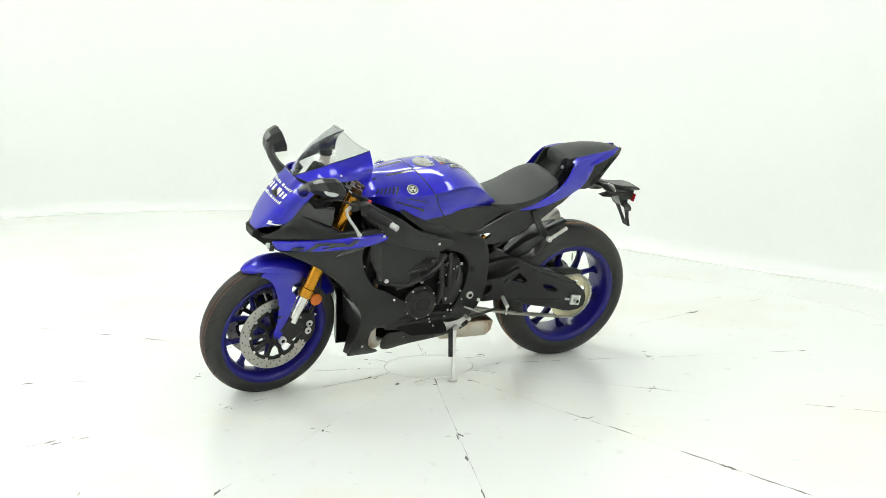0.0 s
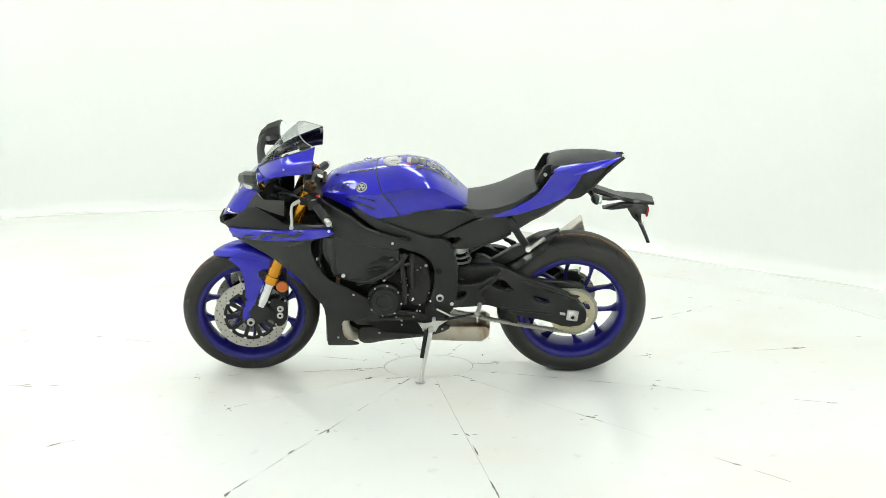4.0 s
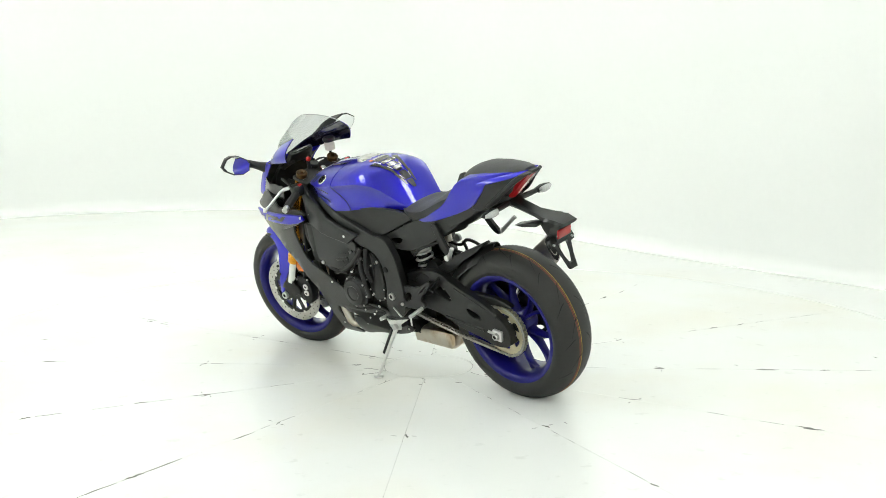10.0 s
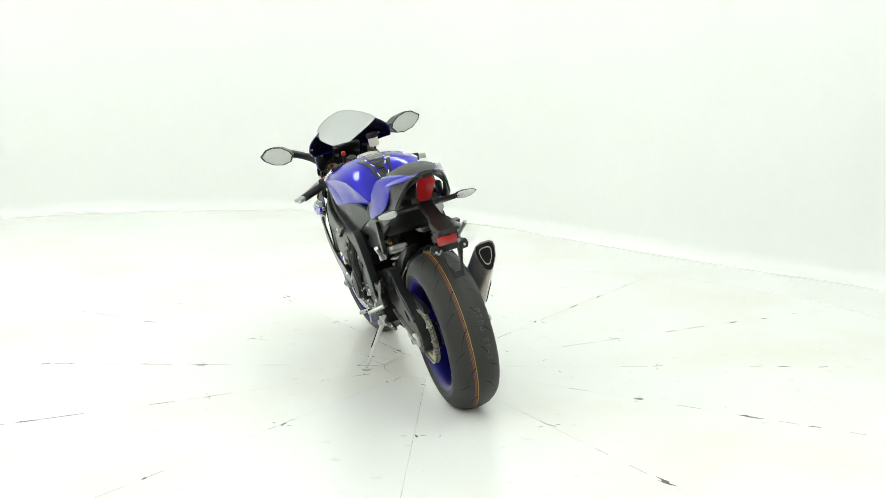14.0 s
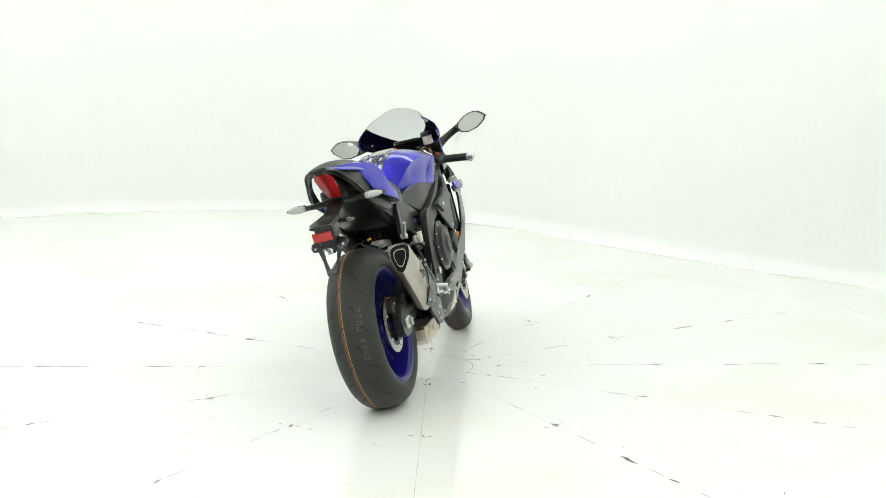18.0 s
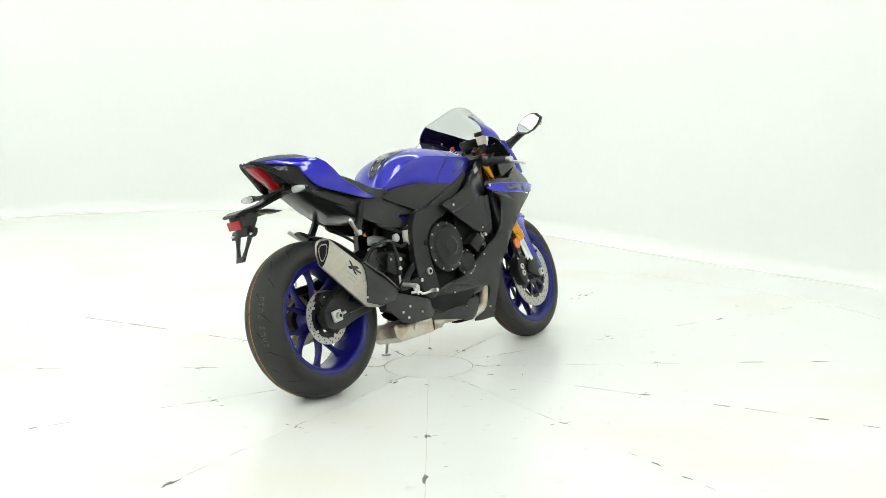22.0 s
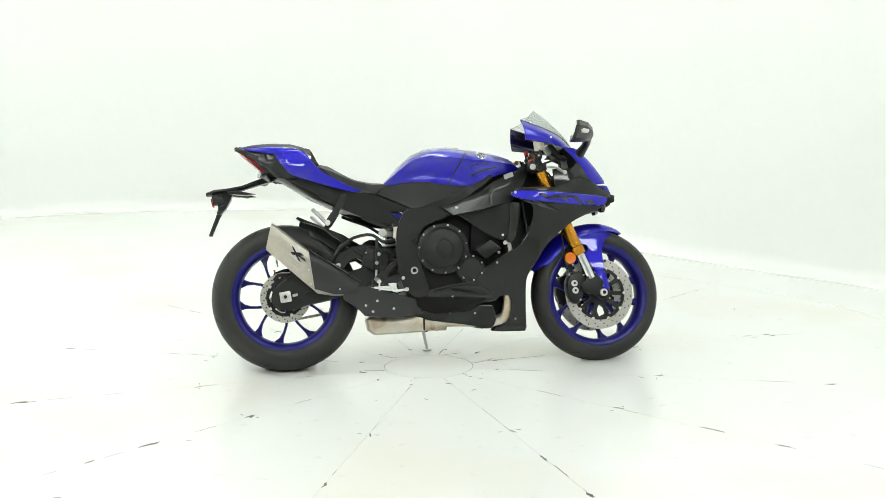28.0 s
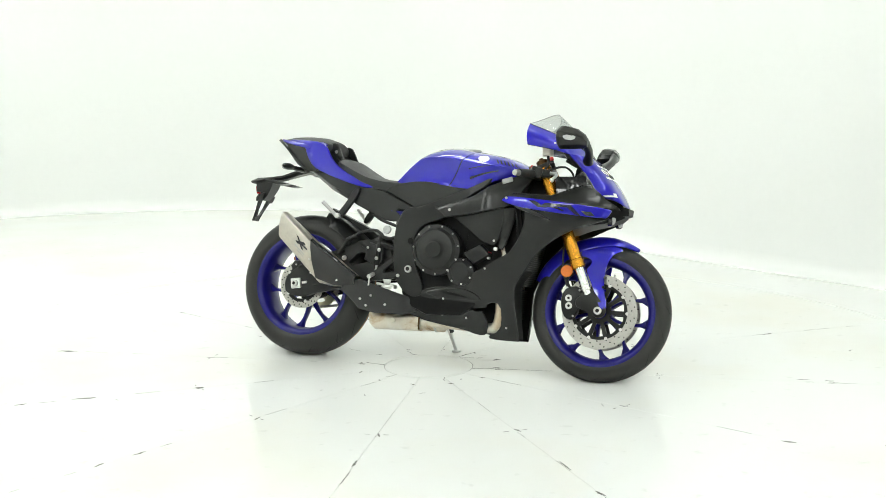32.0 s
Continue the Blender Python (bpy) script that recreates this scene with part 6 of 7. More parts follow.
part("radiator_bracket", panel([(0.295, 0.385), (0.345, 0.395), (0.350, 0.375), (0.30, 0.362)], lambda x, z: 0.140, -1, 0.03, 0.05), RADALLOY, bike)
for s in (1, -1):
    part("radiator_shroud", panel([(0.235, 0.74), (0.49, 0.700), (0.50, 0.61), (0.43, 0.535), (0.37, 0.46), (0.33, 0.39), (0.28, 0.36), (0.235, 0.45)], lambda x, z: 0.150 - 0.04 * max(0.0, (x - 0.36) / 0.14), s, 0.008, 0.08), DEEP, bike, "dark radiator side shroud")
    # added plate: blocks the view through, so the fairing opening reads dark
    part("fairing_gap_plate", box((0.346, s * 0.166, 0.625), (0.010, 0.060, 0.230), 0.003, (0, -8, 0)), DEEP, bike, "added dark plate that shuts the gap in the fairing")
    part("fairing_stay", panel([(0.276, 0.700), (0.340, 0.703), (0.318, 0.610), (0.301, 0.544), (0.284, 0.524), (0.256, 0.532), (0.268, 0.620)], lambda x, z: 0.200 - 0.5 * abs(x - 0.30), s, 0.006, 0.015, 0), BLACK, bike, "black inner fairing stay")
# exhaust
for y in (-0.13, -0.05, 0.05, 0.13):
    part("header_pipe", tube(spline([(0.27, y, 0.56), (0.285, y, 0.46), (0.270, y * 0.88, 0.33), (0.266, y * 0.78, 0.25), (0.245, y * 0.66, 0.196), (0.17, y * 0.28 - 0.020, 0.186), (0.05, y * 0.22 - 0.035, 0.190), (-0.10, y * 0.22 - 0.046, 0.190)], 26), 0.0215, 14), TANPIPE, bike, "heat-tinted header pipe")
coll = part("exhaust_collector", plate([(-0.355, 0.212), (-0.338, 0.226), (-0.110, 0.226), (-0.094, 0.206), (-0.098, 0.150), (-0.318, 0.143), (-0.347, 0.166)], -0.108, 0.055, 0.020), TANPIPE, bike, "heat-tinted steel collector box with rusty stains")
part("weld_bead", tube([(-0.104, y, z) for y, z in ((-0.100, 0.158), (-0.106, 0.175), (-0.106, 0.206), (-0.098, 0.220), (0.0, 0.224), (0.046, 0.216))], 0.0045, 8), GOLD_DARK, coll, "brown weld bead")
part("collector_stud", rod((-0.225, -0.110, 0.190), (-0.225, -0.114, 0.190), 0.012, 16), TANPIPE, coll)
part("collector_neck", rod((-0.11, -0.05, 0.186), (0.0, -0.046, 0.184), 0.031, 24), TANPIPE, coll)
part("clamp_band", rod((-0.045, -0.048, 0.185), (-0.032, -0.048, 0.1845), 0.0345, 24), STEEL, coll)


def muffler_ring(top, bot, yi, yo):
    t, b = Vector((top[0], 0, top[1])), Vector((bot[0], 0, bot[1]))
    ring = []
    for sft, f in ((0.0, 0.35), (0.0, 0.78), (0.07, 0.95), (0.22, 1.0), (0.55, 0.92), (0.90, 0.66), (0.99, 0.52), (0.97, 0.36), (0.88, 0.22), (0.5, 0.03), (0.2, 0.0), (0.06, 0.12)):
        p = t.lerp(b, sft)
        p.y = yi + (yo - yi) * f
        ring.append(p)
    return ring


def shrink(ring, k):
    c = sum(ring, Vector()) / len(ring)
    return [c + (p - c) * k for p in ring]


m0 = muffler_ring((-0.752, 0.636), (-0.780, 0.524), -0.150, -0.234)
m1 = muffler_ring((-0.588, 0.508), (-0.565, 0.328), -0.128, -0.236)
m2 = muffler_ring((-0.600, 0.519), (-0.575, 0.334), -0.125, -0.239)
m3 = muffler_ring((-0.48, 0.440), (-0.495, 0.314), -0.120, -0.228)
m4 = muffler_ring((-0.385, 0.372), (-0.402, 0.318), -0.120, -0.200)
lip = [p + Vector((0.006, 0, -0.005)) for p in shrink(m0, 0.93)]
deep = [p + Vector((0.10, 0, -0.08)) for p in shrink(m0, 0.85)]
muf = part("muffler", loft([lip, shrink(m0, 1.0), [a.lerp(b, 0.03) for a, b in zip(shrink(m0, 1.03), m1)], m1, shrink(m3, 0.97), shrink(m4, 0.9)], cap=False), TITAN, bike, "brushed titanium muffler with a black end mark", sharp=40)
part("outlet", loft([lip, deep]), DEEP, muf, "dark muffler outlet")
bm = loft([[p + Vector((0.004, 0, -0.003)) for p in shrink(m0, 0.62)], [p + Vector((0.004, 0, -0.003)) for p in shrink(m0, 0.55)], [p + Vector((0.05, 0, -0.04)) for p in shrink(m0, 0.55)], [p + Vector((0.05, 0, -0.04)) for p in shrink(m0, 0.62)]], cap=False)
part("outlet_ring", bm, TITAN, muf)
cover = []
for ring in (m2, [a.lerp(b, 0.5) for a, b in zip(m2, m3)], m3, m4):
    strip = [ring[1], ring[2], ring[3], ring[4], ring[4].lerp(ring[5], 0.5), ring[5]]
    mid = sum(ring, Vector()) / len(ring)
    cover.append([mid + (p - mid) * 1.05 for p in strip] + [mid + (p - mid) * 0.97 for p in strip[::-1]])
part("muffler_cover", loft(cover), CARBON, muf, "black muffler side cover", sharp=40)
rail = [c_[1] + Vector((0.004, -0.004, 0.004)) for c_ in cover]
part("muffler_rail", tube(spline(rail, 12), 0.0055, 8), BLACK_GLOSS, muf, "glossy black upper edge of the cover")
for p in ((-0.592, -0.222, 0.37), (-0.47, -0.205, 0.345), (-0.60, -0.228, 0.43)):
    bolt(muf, p, -1, 0.9)


def muffler_side(f, g, lift):
    a, b = m0[3].lerp(m1[3], f), m0[5].lerp(m1[5], f)
    p = a.lerp(b, g)
    mid = m0[4].lerp(m1[4], f)
    p = (a.lerp(mid, g * 2) if g < 0.5 else mid.lerp(b, g * 2 - 1))
    return p + Vector((0, -lift, 0))


def muffler_mark(quads, mat, label=""):
    bm = bmesh.new()
    for q in quads:
        bm.faces.new([bm.verts.new(muffler_side(f, g, 0.0015)) for f, g in q])
    part("muffler_mark", bm, mat, muf, label)


muffler_mark([[(0.50, 0.05), (0.56, 0.05), (0.70, 0.45), (0.63, 0.45)], [(0.72, 0.05), (0.79, 0.08), (0.52, 0.42), (0.47, 0.36)], [(0.60, 0.22), (0.80, 0.18), (0.82, 0.26), (0.62, 0.30)]], BLACKDECAL, "black badge of crossed plain strokes")
muffler_mark([[(0.45, 0.55), (0.70, 0.55), (0.70, 0.62), (0.45, 0.62)], [(0.50, 0.70), (0.66, 0.70), (0.66, 0.76), (0.50, 0.76)]], GREYDECAL, "small grey line of lettering as bars")
part("lower_shield", panel([(-0.475, 0.315), (-0.39, 0.365), (-0.30, 0.338), (-0.20, 0.312), (-0.125, 0.290), (-0.105, 0.216), (-0.355, 0.216), (-0.40, 0.265)], lambda x, z: interp(x, [-0.48, -0.3, -0.17, -0.10], [0.185, 0.176, 0.158, 0.130]), -1, 0.008, 0.04), CARBON, bike, "black shield over the link pipe")
for x, z in ((-0.36, 0.272), (-0.31, 0.29), (-0.24, 0.255), (-0.33, 0.245)):
    bolt(bike, (x, -0.178 - 0.05 * max(0.0, -x - 0.30), z), -1, 1.1)
part("muffler_strap", tube([(-0.50, -0.14, 0.47), (-0.46, -0.15, 0.53), (-0.42, -0.145, 0.55)], 0.010, 8), BLACK_CAST, bike)

# swingarm, chain, rear brake ----------------------------------------
ARM = [(-0.185, 0.500), (-0.218, 0.515), (-0.315, 0.536), (-0.394, 0.540), (-0.479, 0.497), (-0.560, 0.468), (-0.649, 0.436), (-0.748, 0.362), (-0.766, 0.320), (-0.753, 0.270), (-0.67, 0.260), (-0.604, 0.286), (-0.457, 0.314), (-0.414, 0.338), (-0.33, 0.360), (-0.20, 0.365)]
WINDOW = [(-0.340, 0.446), (-0.402, 0.490), (-0.470, 0.410)]
SLOT = [(-0.525, 0.410), (-0.598, 0.390), (-0.614, 0.364), (-0.553, 0.370)]
BRACE = [(-0.262, 0.500), (-0.276, 0.540), (-0.300, 0.560), (-0.340, 0.562), (-0.385, 0.524), (-0.43, 0.505), (-0.33, 0.498)]
arm_y = lambda x, z: interp(x, [-0.77, -0.55, -0.35, -0.19], [0.138, 0.132, 0.120, 0.112])
for s in (1, -1):
    arm = part("swingarm", panel(ARM, arm_y, s, 0.034, 0.05, holes=[WINDOW, SLOT]), BLACK_FRAME, bike, "black aluminium swingarm with openings")
    part("upper_brace", panel(BRACE, lambda x, z: interp(x, [-0.43, -0.26], [0.112, 0.075]) - 0.35 * max(0.0, z - 0.51), s, 0.030, 0.05), BLACK_FRAME, arm)
    for a, b in (((-0.215, 0.385), (-0.40, 0.515)), ((-0.225, 0.475), (-0.345, 0.440)), ((-0.40, 0.345), (-0.62, 0.325)), ((-0.48, 0.480), (-0.70, 0.395))):
        part("arm_rib", loft([[Vector((p[0] + dx, s * (arm_y(*p) + dy), p[1] + dz)) for dx, dy, dz in ((0, -0.004, -0.011), (0, 0.0045, -0.004), (0, 0.0045, 0.004), (0, -0.004, 0.011))] for p in (a, b)]), BLACK_FRAME, arm)
    part("axle_block", box((-0.702, s * 0.144, 0.320), (0.048, 0.014, 0.046), 0.004, (0, -8, 0)), ALLOY, arm, "silver chain adjuster block")
    part("axle_nut", rod((-0.7025, s * 0.148, 0.320), (-0.7025, s * 0.166, 0.320), 0.015, 6 if s > 0 else 20), STEEL, arm)
    part("axle_bore", rod((-0.7025, s * 0.164, 0.320), (-0.7025, s * 0.1665, 0.320), 0.008, 12), DEEP, arm)
    part("adjuster_screw", rod((-0.672, s * 0.142, 0.325), (-0.650, s * 0.142, 0.329), 0.006, 10), ALLOY, arm)
part("cross_tube", rod((-0.30, -0.12, 0.47), (-0.30, 0.12, 0.47), 0.055, 20), BLACK_FRAME, bike)
part("pivot_tube", rod((-0.17, -0.15, 0.417), (-0.17, 0.15, 0.417), 0.045, 20), BLACK_FRAME, bike)
# chain guard and hugger over the rear tyre
rows = []
for k in range(13):
    f = k / 12
    a = radians(30 + (78 - 30) * f)
    half = interp(f, [0, 0.3, 0.75, 1], [0.085, 0.098, 0.085, 0.030])
    r0 = interp(f, [0, 0.4, 1], [0.360, 0.345, 0.344])
    row = []
    for q in range(13):
        v = -1 + 2 * q / 12
        r = r0 - 0.050 * abs(v) ** 3
        row.append(Vector((REAR.x + r * math.cos(a), v * half, REAR.z + r * math.sin(a))))
    rows.append(row)
rings = [list(r) + [p + (Vector((REAR.x - p.x, 0, REAR.z - p.z))).normalized() * 0.005 for p in r][::-1] for r in rows]
hug = part("rear_hugger", loft(rings), BLACK, bike, "black rear hugger over the tyre")
part("hugger_fin", plate([(-0.36, 0.545), (-0.44, 0.595), (-0.545, 0.640), (-0.640, 0.682), (-0.648, 0.674), (-0.600, 0.640), (-0.52, 0.595), (-0.46, 0.548), (-0.40, 0.520)], 0.040, 0.085, 0.006), BLACK, hug)
part("chain_guard", panel([(-0.42, 0.475), (-0.55, 0.465), (-0.70, 0.455), (-0.76, 0.432), (-0.74, 0.420), (-0.60, 0.430), (-0.45, 0.440)], lambda x, z: 0.100, 1, 0.020, 0.06), BLACK, bike, "black chain guard")


def sprocket(c, y, r, teeth, thick):
    pts = []
    for k in range(teeth * 2):
        a = 2 * math.pi * k / (teeth * 2)
        rr = r if k % 2 else r - 0.007
        pts.append((c.x + rr * math.cos(a), c.z + rr * math.sin(a)))
    bm = bmesh.new()
    inner = [(c.x + (r - 0.030) * math.cos(2 * math.pi * k / (teeth * 2)), c.z + (r - 0.030) * math.sin(2 * math.pi * k / (teeth * 2))) for k in range(teeth * 2)]
    rings = [[(x, yy, z) for x, z in loop] for loop, yy in ((pts, y - thick), (pts, y + thick), (inner, y + thick), (inner, y - thick), (pts, y - thick))]
    loft(rings, cap=False, bm=bm)
    return bm


sp = part("rear_sprocket", sprocket(REAR, 0.098, 0.108, 41, 0.003), BRASS, rear_wheel, "pale gold rear sprocket")
for k in range(6):
    bm = bmesh.new()
    spoke(Vector((REAR.x, 0.098, REAR.z)), 60 * k, 0.040, 60 * k + 14, 0.084, 0.013, 0.016, 0.003, 0.003, bm)
    part("sprocket_arm", bm, BRASS, sp)
    a = radians(60 * k + 6)
    bolt(sp, (REAR.x + 0.058 * math.cos(a), 0.101, REAR.z + 0.058 * math.sin(a)), 1, 0.9)
part("sprocket_carrier", lathe([(0.0, 0.06), (0.060, 0.062), (0.062, 0.094), (0.0, 0.096)], REAR, 32), BLACK_CAST, rear_wheel)


def chain_path():
    f = Vector((-0.170, 0, 0.374))
    pts = []
    for k in range(9):
        a = radians(98 + k * 20.5)
        pts.append((REAR.x + 0.104 * math.cos(a), REAR.z + 0.104 * math.sin(a)))
    a, b = Vector((*pts[-1], 0)), Vector((f.x + 0.02, f.z - 0.042, 0))
    pts += [tuple((a.lerp(b, q / 24) - Vector((0, 0.010 * math.sin(math.pi * q / 24), 0)))[:2]) for q in range(1, 25)]
    for k in range(1, 8):
        an = radians(-80 + k * 23)
        pts.append((f.x + 0.042 * math.cos(an), f.z + 0.042 * math.sin(an)))
    a, b = Vector((*pts[-1], 0)), Vector((*pts[0], 0))
    pts += [tuple(a.lerp(b, q / 24)[:2]) for q in range(1, 24)]
    return pts


def chain_mesh():
    path = [Vector((x, 0.098, z)) for x, z in chain_path()]
    lens = [0.0]
    n = len(path)
    for i in range(n):
        lens.append(lens[-1] + (path[(i + 1) % n] - path[i]).length)
    count = int(lens[-1] / 0.0159)
    def at(d):
        d %= lens[-1]
        i = max(k for k in range(n) if lens[k] <= d)
        return path[i].lerp(path[(i + 1) % n], (d - lens[i]) / max(1e-6, lens[i + 1] - lens[i]))
    bm = bmesh.new()
    pitch = lens[-1] / count
    for k in range(count):
        a, b = at(k * pitch), at((k + 1) * pitch)
        d = (b - a).normalized()
        up = Vector((-d.z, 0, d.x))
        off = 0.0085 if k % 2 else 0.0060
        for s in (1, -1):
            ring = [a - d * 0.007, a - d * 0.004 + up * 0.0065, a.lerp(b, 0.5) + up * 0.0048, b + d * 0.004 + up * 0.0065, b + d * 0.007, b + d * 0.004 - up * 0.0065, a.lerp(b, 0.5) - up * 0.0048, a - d * 0.004 - up * 0.0065]
            loft([[p + Vector((0, s * off, 0)) for p in ring], [p + Vector((0, s * (off + 0.0018), 0)) for p in ring]], bm=bm)
        rod(a - Vector((0, 0.0098, 0)), a + Vector((0, 0.0098, 0)), 0.0042, 8, bm=bm)
    return bm


part("drive_chain", chain_mesh(), CHAIN, bike, "steel drive chain")
cal = part("rear_caliper", plate([(-0.755, 0.40), (-0.735, 0.425), (-0.66, 0.425), (-0.64, 0.40), (-0.65, 0.375), (-0.74, 0.37)], -0.112, -0.060, 0.008), BLACK_CAST, bike, "black rear brake caliper")
part("caliper_bracket", plate([(-0.74, 0.38), (-0.66, 0.385), (-0.60, 0.40), (-0.62, 0.36), (-0.68, 0.30), (-0.735, 0.31)], -0.112, -0.098, 0.004), BLACK_CAST, cal)
part("bleed_nipple", rod((-0.745, -0.09, 0.425), (-0.748, -0.09, 0.440), 0.004, 8), REDLINE, cal)
for x, z in ((-0.725, 0.405), (-0.655, 0.408)):
    bolt(cal, (x, -0.112, z), -1, 0.8)
# shock absorber
coil = [Vector((-0.262 + 0.045 * f / 6.5 + 0.038 * math.cos(2 * math.pi * f) * 0.94, 0.030 + 0.038 * math.sin(2 * math.pi * f), 0.450 + 0.155 * f / 6.5)) for f in [k / 12 for k in range(79)]]
shock = part("shock_spring", tube(coil, 0.0056, 8), ALLOY, bike, "pale coil spring of the rear shock")
part("shock_body", rod((-0.272, 0.03, 0.38), (-0.205, 0.03, 0.64), 0.024, 18), BLACK_CAST, shock)
part("shock_collar", rod((-0.222, 0.03, 0.575), (-0.214, 0.03, 0.60), 0.045, 20), ALLOY, shock)
part("gold_valve", rod((-0.245, 0.055, 0.625), (-0.245, 0.075, 0.625), 0.013, 14), GOLD, shock)
# rear brake pot, master cylinder, linkages on the right
pot = part("rear_brake_pot", rod((-0.213, -0.140, 0.560), (-0.213, -0.140, 0.612), 0.0165, 18), MILKY, bike, "milky rear brake fluid pot")
part("pot_lid", rod((-0.213, -0.140, 0.610), (-0.213, -0.140, 0.626), 0.019, 18), BLACK, pot)
part("pot_stay", plate([(-0.205, 0.53), (-0.19, 0.53), (-0.185, 0.63), (-0.20, 0.63)], -0.15, -0.135, 0.003), ALLOY, pot)
cyl = part("brake_cylinder", rod((-0.308, -0.150, 0.425), (-0.302, -0.150, 0.520), 0.0115, 16), BLACK_CAST, bike, "black rear brake cylinder with a silver rod")
part("push_rod", rod((-0.312, -0.150, 0.372), (-0.308, -0.150, 0.426), 0.0050, 10), ALLOY, cyl)
part("cylinder_bracket", plate([(-0.282, 0.505), (-0.350, 0.525), (-0.372, 0.450), (-0.320, 0.425), (-0.285, 0.440)], -0.150, -0.136, 0.004), BLACK_CAST, cyl)
for x, z, k in ((-0.296, 0.493, 1.6), (-0.306, 0.455, 1.6), (-0.352, 0.500, 1.1)):
    bolt(cyl, (x, -0.158, z), -1, k)
bolt(cyl, (-0.471, -0.140, 0.449), -1, 2.2)
part("lever_bracket", plate([(-0.262, 0.366), (-0.222, 0.366), (-0.228, 0.342), (-0.252, 0.342)], -0.176, -0.166, 0.003), ALLOY, cyl)
part("pot_bracket", plate([(-0.222, 0.560), (-0.208, 0.560), (-0.204, 0.520), (-0.216, 0.520)], -0.160, -0.148, 0.003), ALLOY, pot)
# blue piece in the darkened enamel, which holds the shade behind the frame
part("frame_inlay", panel([(-0.264, 0.673), (-0.170, 0.665), (-0.168, 0.640), (-0.215, 0.636), (-0.245, 0.650)], lambda x, z: 0.1385, -1, 0.006, 0.04, 0, roll=0.001), BLUE_SHADED, bike, "blue painted piece behind the frame")
part("electrics_box", rod((-0.275, -0.130, 0.585), (-0.275, -0.145, 0.585), 0.018, 20), CLEARLENS, bike, "round clear sight cap")
for q in ([(-0.21, -0.14, 0.56), (-0.27, -0.15, 0.545), (-0.33, -0.14, 0.58), (-0.42, -0.13, 0.56), (-0.48, -0.12, 0.50)], [(-0.22, -0.13, 0.60), (-0.30, -0.14, 0.625), (-0.36, -0.12, 0.655)], [(-0.24, -0.13, 0.50), (-0.30, -0.15, 0.52), (-0.30, -0.14, 0.57)],
          [(-0.27, 0.12, 0.60), (-0.33, 0.13, 0.64), (-0.40, 0.12, 0.665), (-0.44, 0.10, 0.68)]):
    part("hose", tube(spline(q, 14), 0.007, 8), GRIP, bike)
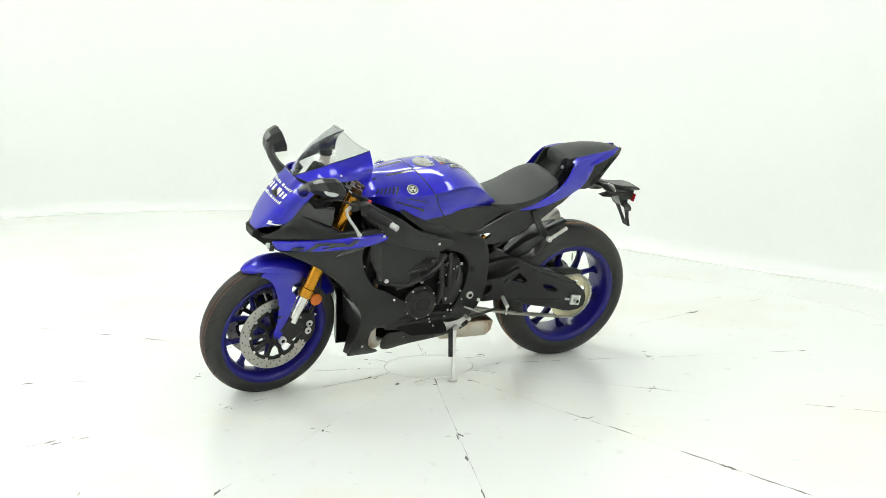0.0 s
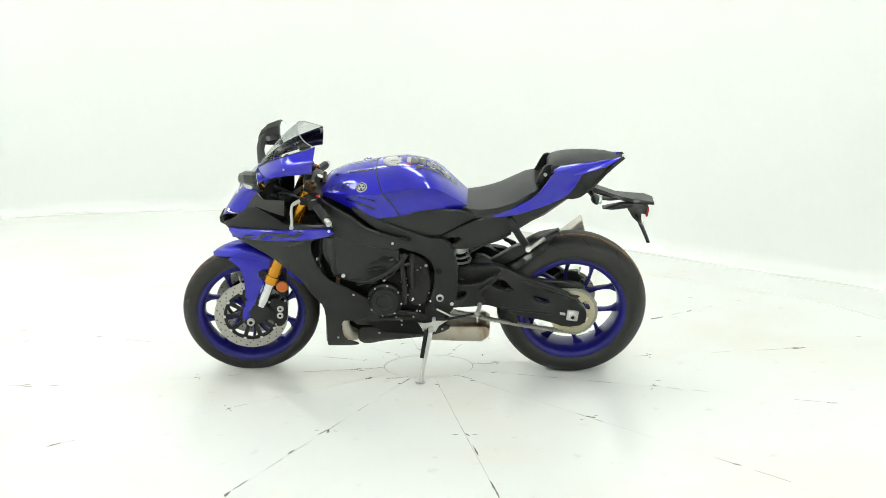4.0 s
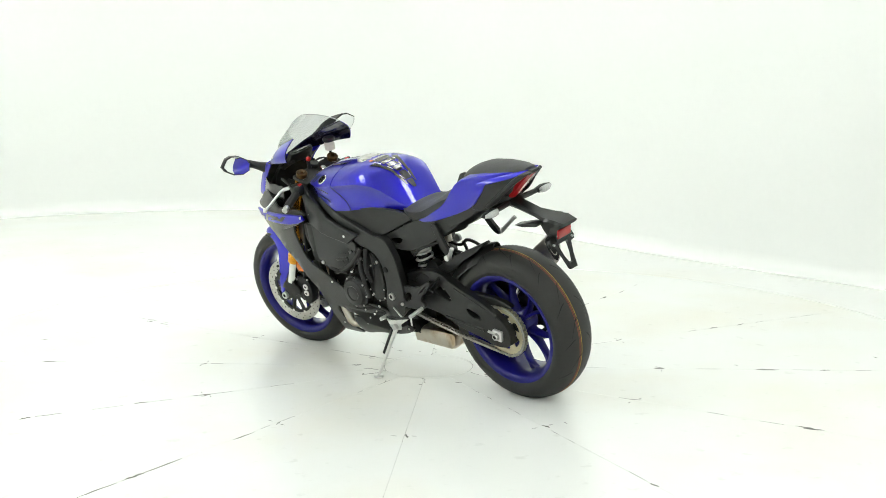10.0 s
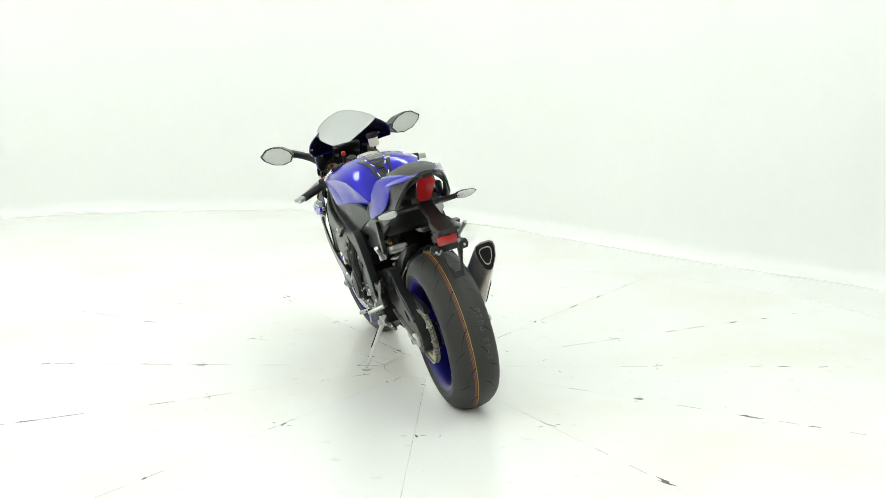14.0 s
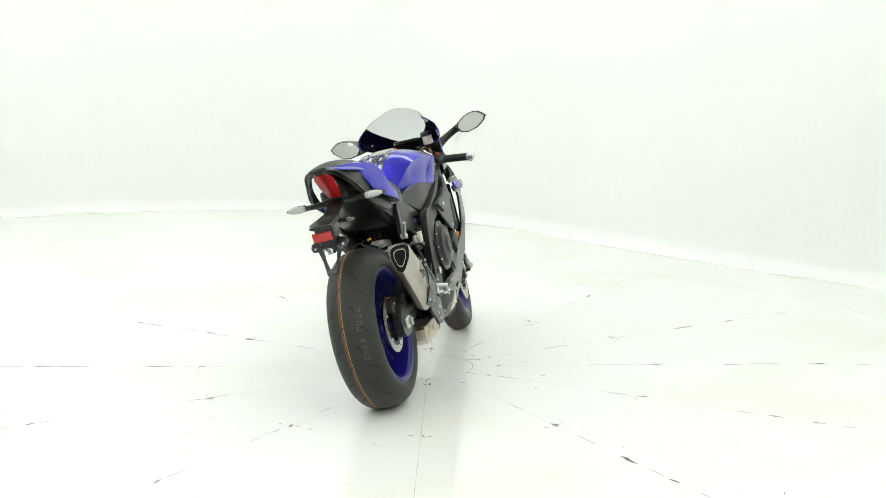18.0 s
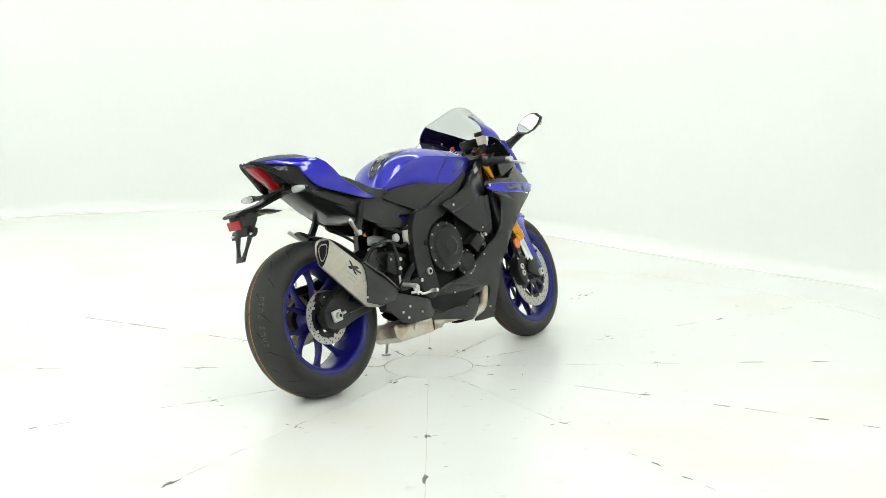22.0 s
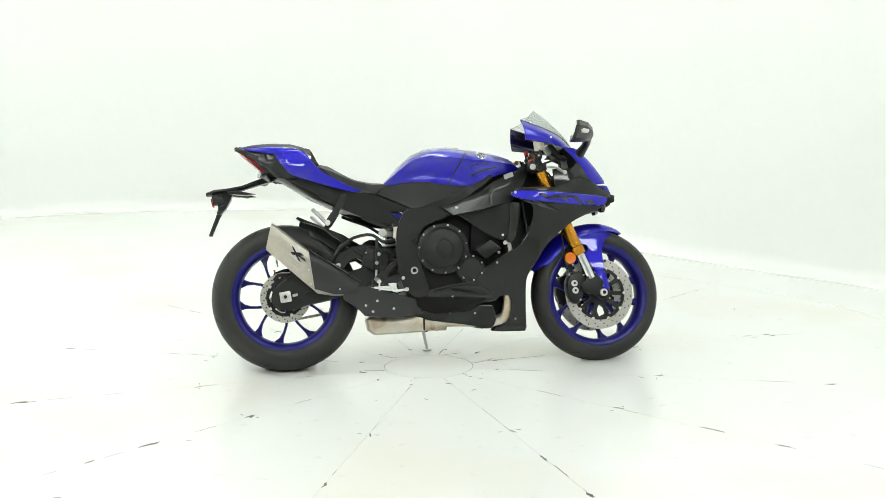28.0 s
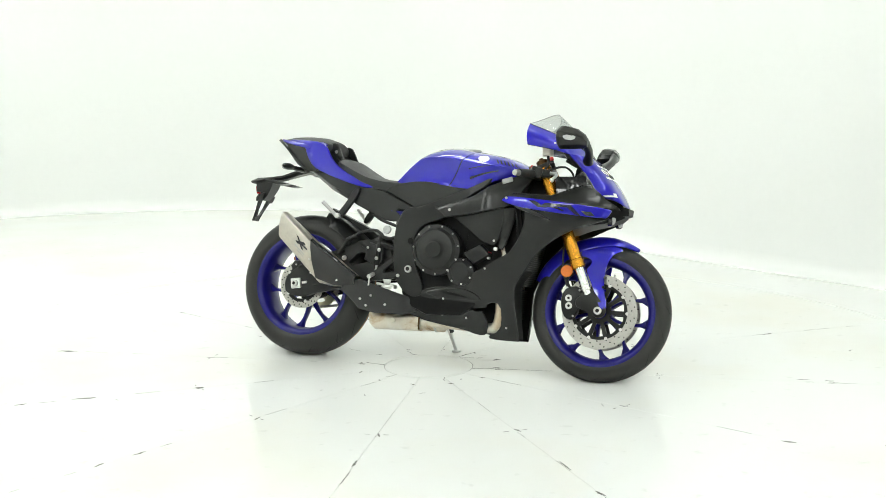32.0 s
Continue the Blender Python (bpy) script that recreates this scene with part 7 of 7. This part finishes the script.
for s in (1, -1):
    if s > 0:
        outline = [(-0.170, 0.470), (-0.200, 0.472), (-0.300, 0.472), (-0.375, 0.516), (-0.390, 0.510), (-0.382, 0.490), (-0.308, 0.428), (-0.336, 0.398), (-0.320, 0.380), (-0.286, 0.374), (-0.203, 0.372), (-0.180, 0.388), (-0.185, 0.42)]
        gaps = [[(-0.318, 0.462), (-0.368, 0.498), (-0.306, 0.446)], [(-0.215, 0.440), (-0.262, 0.448), (-0.245, 0.405), (-0.212, 0.402)]]
    else:
        outline = [(-0.184, 0.464), (-0.196, 0.484), (-0.214, 0.478), (-0.318, 0.392), (-0.336, 0.374), (-0.325, 0.354), (-0.200, 0.374), (-0.182, 0.384), (-0.188, 0.404), (-0.205, 0.406), (-0.285, 0.388), (-0.200, 0.456)]
        gaps = []
    hang = part("footrest_hanger", panel(outline, lambda x, z: interp(x, [-0.39, -0.17], [0.172, 0.164]), s, 0.012, 0.05, holes=gaps), BLACK_CAST, bike, "black open footrest hanger")
    for x, z in ((-0.192, 0.460), (-0.194, 0.386)):
        bolt(hang, (x, s * 0.166, z), s, 1.5)
    peg = part("footrest", rod((-0.312, s * 0.166, 0.385), (-0.302, s * 0.236, 0.371), 0.0090, 14), ALLOY, bike, "ribbed alloy footrest")
    part("peg_feeler", rod((-0.302, s * 0.230, 0.366), (-0.302, s * 0.232, 0.332), 0.0036, 8), ALLOY, peg)
    reach = 0.0 if s > 0 else 0.065
    ped = part("foot_lever", tube(spline([(-0.285, s * 0.18, 0.345), (-0.245, s * 0.190, 0.340), (-0.17 - reach, s * 0.200, 0.330), (-0.118 - reach, s * 0.212, 0.335)], 14), 0.0055, 10), BLACK_CAST if s > 0 else ALLOY, bike, "foot lever with a round toe peg")
    part("toe_peg", rod((-0.120 - reach, s * 0.202, 0.335), (-0.120 - reach, s * 0.240, 0.335), 0.0085, 12), ALLOY, ped)
    # pillion footrest on its bracket
    br = part("pillion_bracket", panel([(-0.425, 0.765), (-0.455, 0.762), (-0.478, 0.705), (-0.525, 0.640), (-0.518, 0.622), (-0.490, 0.635), (-0.455, 0.690), (-0.430, 0.735)], lambda x, z: 0.140 + 0.12 * (0.76 - z), s, 0.014, 0.04), BLACK_CAST, bike, "black pillion footrest bracket")
    part("pillion_peg", rod((-0.515, s * 0.158, 0.630), (-0.578, s * 0.190, 0.692), 0.0085, 12), STEEL, br, "folded alloy pillion footrest")
    part("peg_joint", rod((-0.513, s * 0.146, 0.634), (-0.513, s * 0.172, 0.634), 0.012, 12), ALLOY, br)
part("shift_rod", rod((-0.20, 0.19, 0.335), (-0.130, 0.165, 0.36), 0.004, 8), STEEL, bike)
# side stand
foot = Vector((-0.058, 0.263, 0.066))
piv = Vector((-0.105, 0.146, 0.262))
stand = part("side_stand", tube([piv, piv.lerp(foot, 0.35), piv.lerp(foot, 0.7), foot], [0.0100, 0.0088, 0.0076, 0.0068], 14), ALLOY, bike, "bare alloy side stand resting on the floor")
down = Euler((radians(LEAN), 0, 0)).to_matrix() @ Vector((0, 0, -1))
part("stand_foot", rod(foot + down * -0.006, foot + down * 0.0035, 0.021, 20), ALLOY, stand, "round flat stand foot")
part("stand_bracket", plate([(-0.046, 0.290), (-0.075, 0.284), (-0.112, 0.288), (-0.150, 0.304), (-0.176, 0.310), (-0.178, 0.300), (-0.152, 0.284), (-0.135, 0.276), (-0.124, 0.246), (-0.106, 0.244), (-0.098, 0.268), (-0.088, 0.270), (-0.082, 0.248), (-0.068, 0.246), (-0.062, 0.272)], 0.138, 0.150, 0.003), ALLOY, stand, "cast alloy stand bracket")
part("stand_spring", rod(piv + Vector((0.020, 0.004, -0.008)), piv.lerp(foot, 0.56) + Vector((0.013, 0.0, 0)), 0.0100, 12), BLACK_CAST, stand, "black sleeved return spring")
for x, z in ((-0.148, 0.295), (-0.073, 0.262)):
    bolt(stand, (x, 0.150, z), 1, 1.1)
part("stand_bolt", rod(piv + Vector((0, -0.02, 0)), piv + Vector((0, 0.022, 0)), 0.013, 14), STEEL, stand)


# ---- what moves ----
def motions():
    times = [0.5 * k for k in range(65)]
    on_table = Matrix.Translation((X0, Y0, 0)) @ Matrix.Rotation(radians(YAW), 4, "Z") @ Matrix.Rotation(radians(-LEAN), 4, "X")
    walk(turntable, [(t, Matrix.Rotation(radians(turn(t)), 4, "Z")) for t in times])
    walk(bike, [(t, Matrix.Rotation(radians(turn(t)), 4, "Z") @ on_table) for t in times])


motions()
